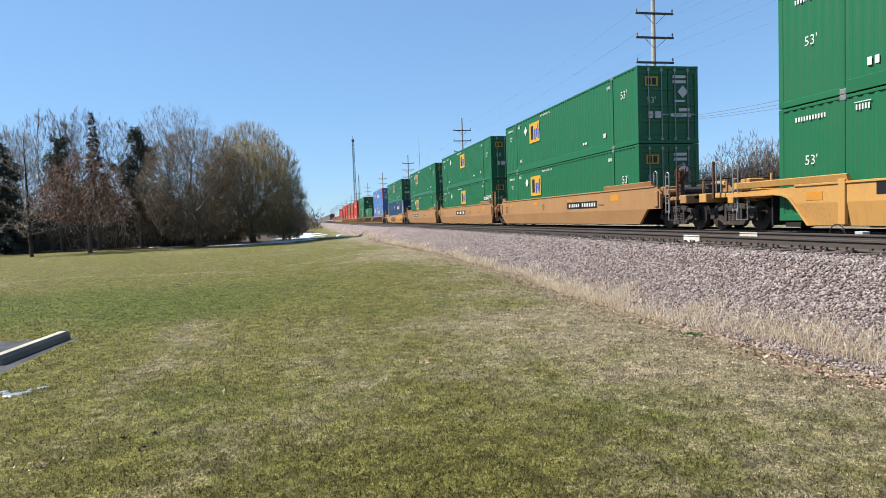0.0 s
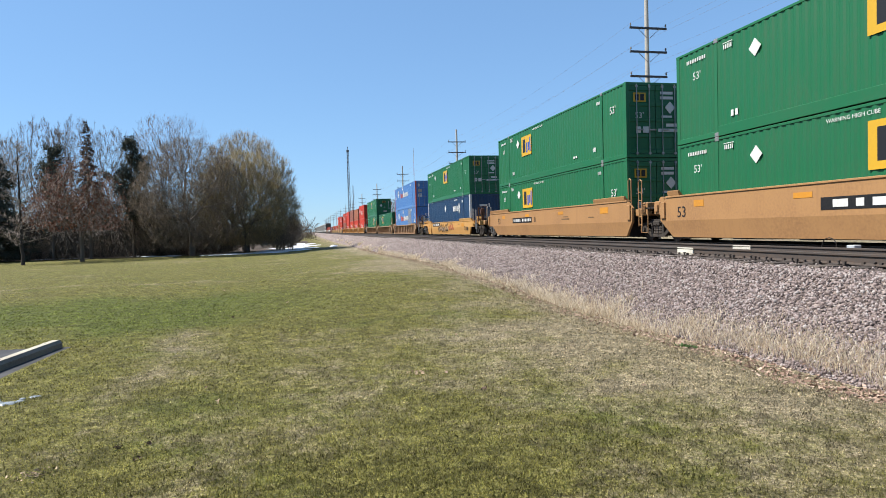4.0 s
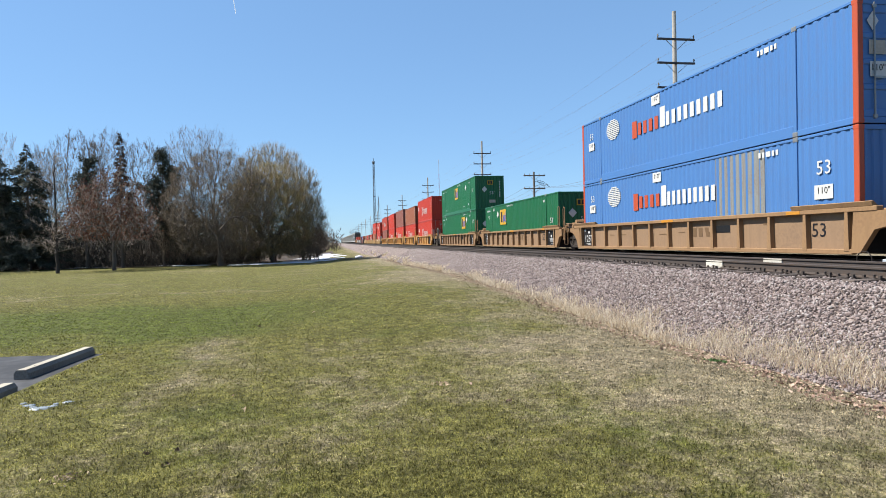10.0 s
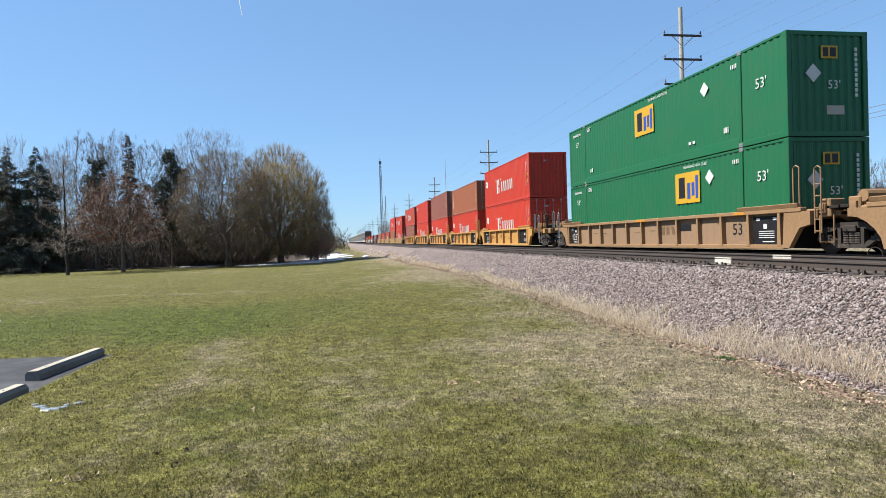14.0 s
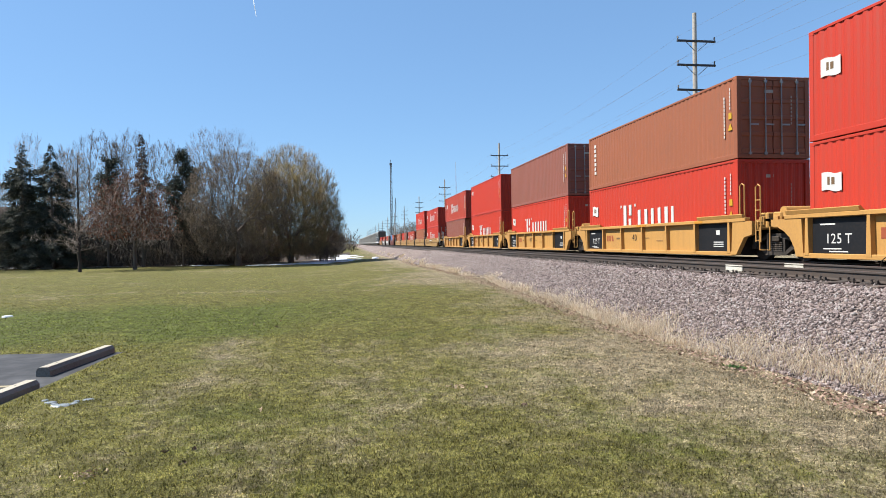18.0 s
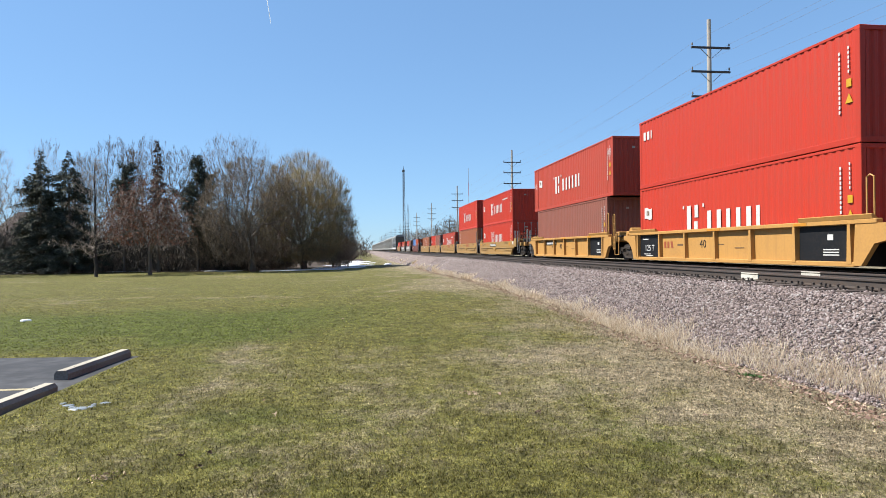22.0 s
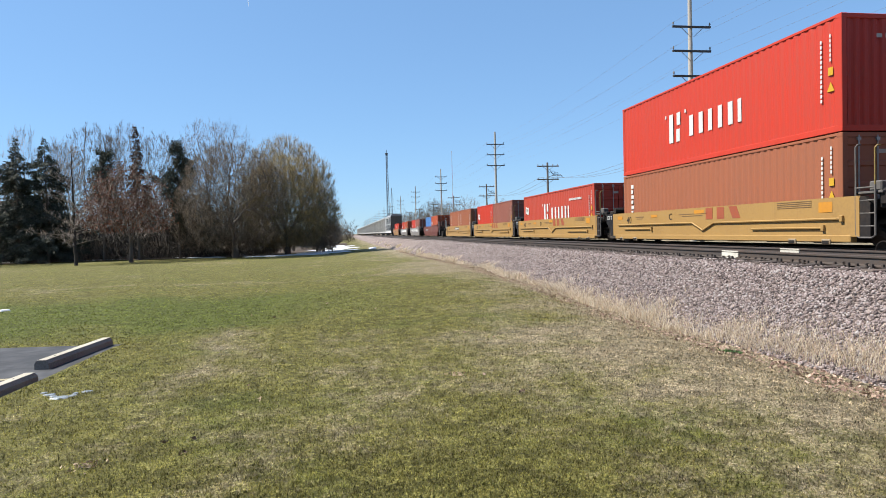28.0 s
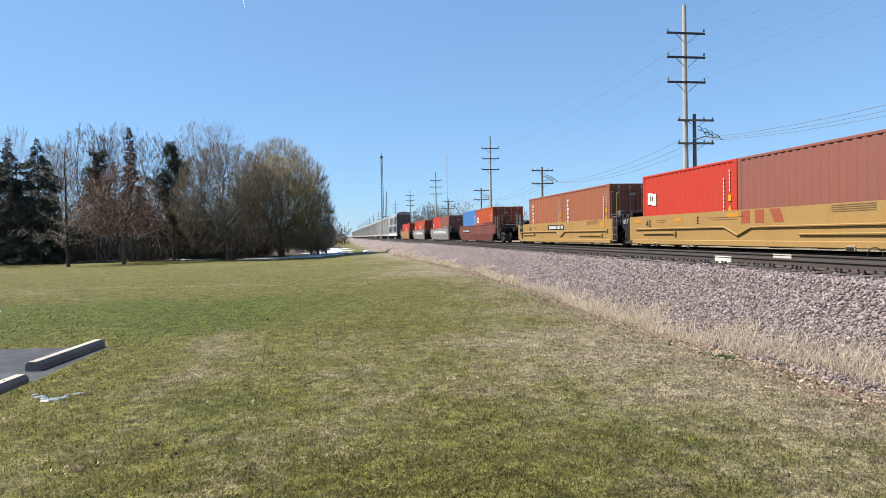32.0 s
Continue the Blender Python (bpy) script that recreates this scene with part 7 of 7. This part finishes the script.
# ---- the wooded edge: litter, snow, a dark fence, houses behind ----
def patch(name, label, category, material, outline, lift, kind="", dome=0.0, seed=1, step=0.5):
    """A thin sheet laid on the ground inside an uneven outline: centre, radii and turn."""
    cx, cy, rx, ry, turn = outline
    r = random.Random(seed)
    rings, spokes = 7, 40
    wob = [1 + 0.28 * noise.noise((math.cos(k * math.tau / spokes) * 2.2 + seed, math.sin(k * math.tau / spokes) * 2.2, seed * 0.7)) + r.uniform(-0.07, 0.07) for k in range(spokes)]
    verts, faces = [], []
    for j in range(rings + 1):
        for k in range(spokes):
            a = k * math.tau / spokes
            f = j / rings
            px, py = rx * f * wob[k] * math.cos(a), ry * f * wob[k] * math.sin(a)
            x, y = cx + px * math.cos(turn) - py * math.sin(turn), cy + px * math.sin(turn) + py * math.cos(turn)
            verts.append((x, y, ground_z(x, y) + lift * (1 if f < 0.99 else -1.5) + dome * (1 - f * f) + dome * 0.5 * noise.noise((x * 0.9, y * 0.9, seed))))
    for j in range(rings):
        for k in range(spokes):
            faces.append((j * spokes + k, (j + 1) * spokes + k, (j + 1) * spokes + (k + 1) % spokes, j * spokes + (k + 1) % spokes))
    me = bulk(name, verts, faces, material)
    me.polygons.foreach_set("use_smooth", [True] * len(faces))
    return thing(name, label, category, kind=kind, data=me)


LITTER = paint("brown_leaf_litter", (0.0562, 0.0413, 0.03), 0.95, dirt=(0.105, 0.075, 0.0525), dirty=0.6, grain=30, bump=1.0)
xs2 = np.linspace(-75, 0.4, 60)
ys2 = np.linspace(70.5, 170, 40)
lv = [(x, max(y, 70.5 + 0.5 * math.sin(x * 0.7) + (0 if x < -9 else (x + 9) * 3.6)), 0) for y in ys2 for x in xs2]
lv = [(x, y, ground_z(x, y) + 0.035) for x, y, _ in lv]
lf = [(j * 60 + i, j * 60 + i + 1, (j + 1) * 60 + i + 1, (j + 1) * 60 + i) for j in range(39) for i in range(59)]
thing("woodland_floor", "brown leaf litter under the bare trees", "ground", kind="structure", data=bulk("woodland_floor", lv, lf, LITTER))
for i, (x, y, rx, ry, a) in enumerate([(-8.6, 69.4, 2.6, 0.6, 0.08), (-4.6, 71.4, 3.0, 0.8, 0.2), (-2.6, 76.0, 3.2, 1.1, 0.15), (-4.2, 80.5, 2.2, 0.9, 0.1), (-1.3, 84.5, 3.2, 1.5, 0.1), (-2.8, 91.5, 2.7, 1.5, 0.05), (-0.4, 99, 2.8, 2.2, 0.0), (-2.2, 108.5, 2.6, 2.2, 0.1), (-0.6, 119, 2.6, 3.0, 0.0), (-2.4, 131, 2.6, 3.2, 0.0), (-14.2, 70.6, 1.3, 0.4, 0.1), (-16.4, 71.6, 0.9, 0.3, 0.0), (-18.5, 75.0, 1.2, 0.4, 0.0), (-26.5, 74.5, 2.4, 0.4, 0.0), (-37, 75, 2.6, 0.5, 0.0)]):
    patch("snow_patch", "melting patch of old snow at the wood's edge", "snow", SNOW, (x, y, rx, ry, a), 0.05, dome=0.07, seed=i + 2)
patch("snow_patch", "small strip of old snow on the ballast shoulder", "snow", SNOW, (3.6, 84, 1.6, 0.4, 1.3), 0.12, dome=0.08, seed=30)

patch("snow_patch", "tiny scrap of old snow on the lawn", "snow", SNOW, (-8.8, 17.65, 0.14, 0.1, 0.2), 0.03, dome=0.02, seed=31)

# low dark rail fence along the edge
fence = thing("rail_fence", "low dark timber fence in front of the trees", "fence", pose(-33, 76, ground_z(-33, 76)))
for k in range(21):
    part("post", shared("fence_post", lambda: Geo().box(-0.07, 0.07, -0.07, 0.07, -0.3, 1.15, 0.01).mesh("post", DARKWOOD)), None, fence, m=Matrix.Translation((-22 + k * 2.0, 0, 0)))
for z in (0.35, 0.7, 1.02):
    part("rail", Geo().box(-22, 18, -0.03, 0.03, z - 0.07, z + 0.07), DARKWOOD, fence)


def house(x, y, w, d, h, rise, wall, roof, label, turn):
    b = thing("house", label, "house", pose(x, y, ground_z(x, y) - 0.1, 0, 0, turn))
    part("wall", Geo().box(-w / 2, w / 2, -d / 2, d / 2, 0, h), wall, b)
    a, c, e = w / 2 + 0.4, d / 2 + 0.5, h - 0.1
    g = Geo().add([(-a, -c, e), (a, -c, e), (a, c, e), (-a, c, e), (-a + d * 0.5, 0, h + rise), (a - d * 0.5, 0, h + rise)], [(0, 1, 5, 4), (1, 2, 5), (2, 3, 4, 5), (3, 0, 4), (3, 2, 1, 0)])
    part("roof", g, roof, b, "hipped shingle roof")
    for k in range(3):
        xx = -w / 2 + w * (k + 0.5) / 3
        win = part("window", Geo().box(xx - 0.55, xx + 0.55, -d / 2 - 0.06, -d / 2 - 0.005, h * 0.35, h * 0.35 + 1.2, 0.02), WHITE, b, "white window frame")
        part("pane", Geo().box(xx - 0.47, xx + 0.47, -d / 2 - 0.075, -d / 2 - 0.05, h * 0.35 + 0.08, h * 0.35 + 1.12), GLASSDARK, win, "dark glass")
    part("door", Geo().box(w * 0.3, w * 0.3 + 0.95, -d / 2 - 0.05, -d / 2 - 0.004, 0, 2.05, 0.02), DARKWOOD, b)
    for xx in (-w / 2 + 0.3, w / 2 - 0.3):
        part("porch_post", Geo().box(xx - 0.1, xx + 0.1, -d / 2 - 1.6, -d / 2 - 1.4, 0, h - 0.2), WHITE, b)
    part("porch_roof", Geo().prism([(-d / 2 - 1.8, h - 0.25), (-d / 2, h - 0.2), (-d / 2, h + 0.5)], "x", -w / 2, w / 2), roof, b)
    return b


GLASSDARK = paint("dark_window_glass", (0.0119, 0.0149, 0.0178), 0.1, dirty=0.0, bump=0)
SIDING = paint("grey_siding", (0.178, 0.173, 0.167), 0.7, dirty=0.3)
SHINGLE = paint("brown_roof_shingles", (0.0714, 0.0506, 0.0446), 0.85, dirt=(0.119, 0.0892, 0.0774), dirty=0.5, grain=20, bump=0.6)
BLUESIDING = paint("blue_grey_siding", (0.19, 0.22, 0.262), 0.7, dirty=0.3)
house(-46, 98, 15, 9, 2.9, 5.6, SIDING, SHINGLE, "house with a brown hipped roof behind trees", 3)
house(-27, 104, 9, 7, 2.6, 2.2, SIDING, SHINGLE, "small grey house half hidden by trees", -4)
shed = thing("shed", "small blue grey shed behind the snow", "shed", pose(-6.6, 134, ground_z(-6.6, 134)))
part("wall", Geo().box(-2.2, 2.2, -1.6, 1.6, 0, 2.0), BLUESIDING, shed)
part("roof", Geo().prism([(-2.5, 1.95), (2.5, 1.95), (0, 3.1)], "y", -1.8, 1.8), BLUESIDING, shed)

# ---- parking corner with wheel stops ----
lot = Geo()
LOT = [(-3.74, 11.05), (-3.77, 8.5), (-3.82, 6.0), (-3.95, 1.0), (-14, 1.0), (-14, 11.9), (-6.2, 11.35)]
lot.prism([(x, y) for x, y in LOT], "z", -1.95, -1.735)
parking = thing("parking_lot", "worn dark asphalt of a small parking corner", "asphalt", kind="structure", data=lot.mesh("parking_lot", ASPHALT))
stripe = thing("paint_stripe", "faded yellow parking line on asphalt", "road marking", data=Geo().prism([(-14, 8.85), (-4.25, 8.6), (-4.25, 8.7), (-14, 8.95)], "z", -1.739, -1.7315).mesh("paint_stripe", LINEPAINT))


def wheel_stop():
    ob = thing("wheel_stop", "weathered concrete wheel stop with chamfered top", "wheel stop", group="wheel stops")
    g = Geo().prism([(-0.095, 0.0), (0.095, 0.0), (0.095, 0.08), (0.06, 0.125), (-0.06, 0.125), (-0.095, 0.08)], "y", -0.93, 0.93)
    # dark block under worn cream paint; sunlit top and shaded sides are partly coloured in
    part("block", g, CONCRETE, ob)
    part("painted_top", Geo().box(-0.057, 0.057, -0.925, 0.925, 0.122, 0.1285), STOPPAINT, ob, "worn cream paint, its pale tone also standing for the sunlit top")
    for y in (-0.6, 0.6):
        part("pin", Geo().tube((0, y, 0.115), (0, y, 0.131), 0.012, 8), STEEL, ob, "rusty steel pin head")
    return ob


stop = wheel_stop()
stop.matrix_world = pose(-4.08, 10.12, -1.735, 0, 0, -5.5)
copy_thing(stop, pose(-4.01, 7.44, -1.735, 0, 0, -5))
copy_thing(stop, pose(-4.25, 4.75, -1.735, 0, 0, -4))

# ---- small things on the grass ----
ICE = paint("slushy_ice", (0.24, 0.262, 0.27), 0.2, dirt=(0.149, 0.161, 0.119), dirty=0.8, grain=30, bump=0.8)
for i, (x, y, rx, ry) in enumerate([(-3.1, 7.2, 0.1, 0.075), (-3.28, 7.36, 0.07, 0.05), (-2.93, 7.45, 0.06, 0.045), (-3.0, 7.28, 0.045, 0.04), (-3.2, 7.28, 0.04, 0.03), (-3.38, 7.47, 0.035, 0.03), (-3.02, 7.38, 0.03, 0.03)]):
    patch("ice_patch", "thin scrap of melting ice on grass", "ice", ICE, (x, y, rx, ry, 0.25), 0.009, dome=0.006, seed=i + 50)
CRUMB = islands("dead_leaf_clump", [(0.0, (0.03, 0.02, 0.014)), (0.5, (0.075, 0.045, 0.03)), (1.0, (0.16, 0.1, 0.065))])
PALELEAF = islands("pale_dry_leaf", [(0.0, (0.32, 0.23, 0.15)), (1.0, (0.45, 0.34, 0.23))])
WEED = islands("fresh_weed_leaves", [(0.0, (0.035, 0.075, 0.02)), (0.6, (0.07, 0.14, 0.04)), (1.0, (0.12, 0.2, 0.07))], 0.7, 0.3)


def scatter(name, label, category, x, y, spread, many, size, material, seed, lift=0.012):
    """A handful of small curled leaves lying together."""
    g = np.random.default_rng(seed)
    px, py = x + g.normal(0, spread, many), y + g.normal(0, spread, many)
    c = np.column_stack([px, py, [ground_z(a, b) + lift + 0.02 * g.random() for a, b in zip(px, py)]])
    u, w = g.normal(0, size, (many, 3)), g.normal(0, size, (many, 3))
    thing(name, label, category, kind="stuff", data=bulk(name, np.stack([c - u, c + w, c + u, c - w], 1).reshape(-1, 3), np.arange(4 * many).reshape(-1, 4), material))


for k, (x, y) in enumerate(((-1.54, 5.35), (-1.32, 5.39), (-1.32, 5.02), (1.7, 6.1))):
    scatter("leaf_clump", "small clump of dark dead leaves on the grass", "leaves", x, y, 0.018, 12, 0.009, CRUMB, 70 + k)
for k, (x, y) in enumerate(((-0.94, 6.5), (2.2, 9.4), (-2.1, 14.0), (0.6, 16.5))):
    scatter("pale_leaf", "single pale curled leaf lying on the grass", "leaves", x, y, 0.008, 3, 0.015, PALELEAF, 80 + k, 0.03)
scatter("weed_tuft", "fresh bright green weed at the foot of the ballast", "weed", 5.28, 7.98, 0.07, 90, 0.011, WEED, 90, 0.025)
scatter("straw_tuft", "pale tuft of dead grass on the lawn", "grass tuft", 1.18, 7.06, 0.07, 90, 0.007, PALELEAF, 91, 0.02)
scatter("straw_tuft", "pale tuft of dead grass on the lawn", "grass tuft", -1.95, 4.89, 0.06, 90, 0.006, PALELEAF, 92, 0.018)
VAPOUR = paint("white_vapour", (0.95, 0.95, 0.95), 0.9, dirty=0.0, bump=0, translucent=0.6)
trail = thing("contrail", "thin white vapour trail high in the sky", "contrail", data=Geo().tube((-519, 3689, 1456), (-505, 3740, 1327), 2.8, 6, 1.4).mesh("contrail", VAPOUR))

# ---- loose cover: blades of the lawn, tall dry grass, ballast stones, fallen leaves ----
rng = np.random.default_rng(11)
GZ = np.vectorize(ground_z)


def blades(n, xy, z, height, width, lean, segments=1):
    """n blades of grass as thin triangles, or as two-part bent blades."""
    a = rng.uniform(0, math.tau, n)
    h = height * rng.uniform(0.55, 1.25, n)
    side = np.stack([np.cos(a), np.sin(a), 0 * a], 1) * (width * rng.uniform(0.6, 1.3, n))[:, None]
    b = rng.uniform(0, math.tau, n)
    tilt = np.stack([np.cos(b), np.sin(b), 0 * b], 1) * (h * lean * rng.uniform(0.1, 1.0, n))[:, None]
    root = np.column_stack([xy, z])
    up = np.zeros((n, 3))
    up[:, 2] = h
    if segments == 1:
        v = np.stack([root - side, root + side, root + up + tilt], 1).reshape(-1, 3)
        return v, np.arange(3 * n).reshape(-1, 3)
    mid = root + up * 0.6 + tilt * 0.35
    tip = root + up + tilt
    v = np.stack([root - side, root + side, mid + side * 0.7, mid - side * 0.7, tip + side * 0.25, tip - side * 0.25], 1).reshape(-1, 3)
    k = np.arange(n)[:, None] * 6
    return v, np.concatenate([k + np.array([0, 1, 2, 3]), k + np.array([3, 2, 4, 5])], 0)


LAWN_BLADE = lawn_material(True)
n = 1300000
ang = rng.uniform(0, math.tau, n)
dist = 0.35 * (56 / 0.35) ** rng.uniform(0, 1, n) ** 0.62
bx, by = dist * np.sin(ang), 1.5 + dist * np.cos(ang)
keep = (bx < 5.6) & ~((bx < -3.74) & (by < 11.2) & (by > 0.9)) & (rng.uniform(0, 1, n) > (dist - 12) / 45) & (by > rng.normal(-5, 1.5, n))
bx, by, dist = bx[keep], by[keep], dist[keep]
v, f = blades(len(bx), np.stack([bx, by], 1), GZ(bx, by) - 0.006, 0.028, 0.0055 * np.clip(dist / 5, 1, 3.2), 1.0)
tagged(new("grass_blades", bulk("grass_blades", v, f, LAWN_BLADE)), "short mown grass, green mixed with straw", "grass", kind="stuff")

STRAW = islands("dry_grass", [(0.0, (0.3, 0.22, 0.14)), (0.4, (0.58, 0.47, 0.33)), (1.0, (0.78, 0.7, 0.55))], 0.8, 0.45)


def bed_z(x):
    return np.interp(x, [p[0] for p in BED], [p[1] for p in BED])


n = 38000
ty = 2.5 + 150 * rng.uniform(0, 1, n) ** 2.2
clump = np.array([noise.noise((y * 1.1, 3.1, 0)) for y in ty])
tx = 5.72 + np.abs(rng.normal(0, 0.3, n)) - 0.12 + 0.25 * clump + 0.45 * np.array([noise.noise((y * 0.16, 7.7, 0)) for y in ty])
keep = (ty < 16) | (clump + rng.uniform(-0.3, 0.3, n) > (ty - 16) / 130)
tx, ty, clump = tx[keep], ty[keep], clump[keep]
n = len(tx)
tz = np.maximum(GZ(tx, ty), np.where(tx > 5.5, bed_z(tx), -9))
v, f = blades(n, np.stack([tx, ty], 1), tz - 0.02, np.maximum(0.06, 0.23 + 0.2 * clump - 0.2 * np.abs(tx - 5.75)), 0.0028 * np.clip(ty / 8, 1, 10), 1.1, 2)
tagged(new("tall_dry_grass", bulk("tall_dry_grass", v, f, STRAW)), "knee-high straw-coloured dead grass beside the ballast", "grass", kind="stuff")

n = 12000
ly = 3 + 60 * rng.uniform(0, 1, n) ** 1.8
lx = 5.5 + rng.normal(0, 0.28, n) + 0.35 * np.array([noise.noise((y * 0.8, 9.0, 0)) for y in ly])
sc = rng.integers(0, 1000, n) < 6
lx = np.where(sc, rng.uniform(-3, 5, n), lx)
ly = np.where(sc, rng.uniform(5, 25, n), ly)
c = np.column_stack([lx, ly, np.maximum(GZ(lx, ly), np.where(lx > 5.4, bed_z(lx), -9)) + 0.02])
u, w = rng.normal(0, 0.012, (n, 3)), rng.normal(0, 0.012, (n, 3))
u[:, 2] *= 0.7
w[:, 2] *= 0.7
v = np.stack([c - u, c + w, c + u, c - w], 1).reshape(-1, 3)
DRYLEAF = islands("fallen_leaves", [(0.0, (0.12, 0.07, 0.05)), (0.5, (0.26, 0.165, 0.12)), (1.0, (0.42, 0.32, 0.24))])
tagged(new("fallen_leaves", bulk("fallen_leaves", v, np.arange(4 * n).reshape(-1, 4), DRYLEAF)), "curled brown leaves caught in the grass", "leaves", kind="stuff")

STONE = islands("ballast_stones", [(0.0, (0.0327, 0.0261, 0.0246)), (0.25, (0.1109, 0.0835, 0.0776)), (0.6, (0.1966, 0.153, 0.1426)), (0.85, (0.2454, 0.204, 0.1944)), (1.0, (0.3068, 0.2824, 0.2661))], 0.9)
ico_v = np.array([(x, y, z) for x in (-1, 1) for y in (-1, 1) for z in (-1, 1)]) * 0.72
ico_f = np.array([(0, 1, 3), (0, 3, 2), (4, 6, 7), (4, 7, 5), (0, 4, 5), (0, 5, 1), (2, 3, 7), (2, 7, 6), (0, 2, 6), (0, 6, 4), (1, 5, 7), (1, 7, 3)])
n = 105000
sy = 3.5 + 56 * rng.uniform(0, 1, n) ** 1.5
sx = np.where(rng.uniform(0, 1, n) < 0.88, rng.uniform(5.75, 7.75, n), np.where(rng.uniform(0, 1, n) < 0.5, rng.uniform(7.75, 8.3, n), rng.uniform(10.3, 11.9, n)))
size = (0.0165 * rng.uniform(0.55, 1.35, n) * np.clip(0.9 + sy / 60, 1, 1.8))
shapes = ico_v[None] * rng.uniform(0.55, 1.3, (n, len(ico_v), 1)) * rng.uniform(0.6, 1.4, (n, 1, 3)) * np.array([1.15, 1.15, 0.8])
q = rng.normal(0, 1, (n, 4))
q /= np.linalg.norm(q, axis=1)[:, None]
a, b, c2, d = q.T
rot = np.stack([np.stack([1 - 2 * (c2 * c2 + d * d), 2 * (b * c2 - a * d), 2 * (b * d + a * c2)], -1), np.stack([2 * (b * c2 + a * d), 1 - 2 * (b * b + d * d), 2 * (c2 * d - a * b)], -1), np.stack([2 * (b * d - a * c2), 2 * (c2 * d + a * b), 1 - 2 * (b * b + c2 * c2)], -1)], 1)
shapes = np.einsum("nij,nkj->nki", rot, shapes) * size[:, None, None]
shapes += np.stack([sx, sy, bed_z(sx) + size * 0.5], -1)[:, None]
tagged(new("ballast_stones", bulk("ballast_stones", shapes.reshape(-1, 3), (np.arange(n)[:, None, None] * len(ico_v) + ico_f[None]).reshape(-1, 3), STONE)), "loose pinkish grey crushed stones on the ballast slope", "stones", kind="stuff")


motions()
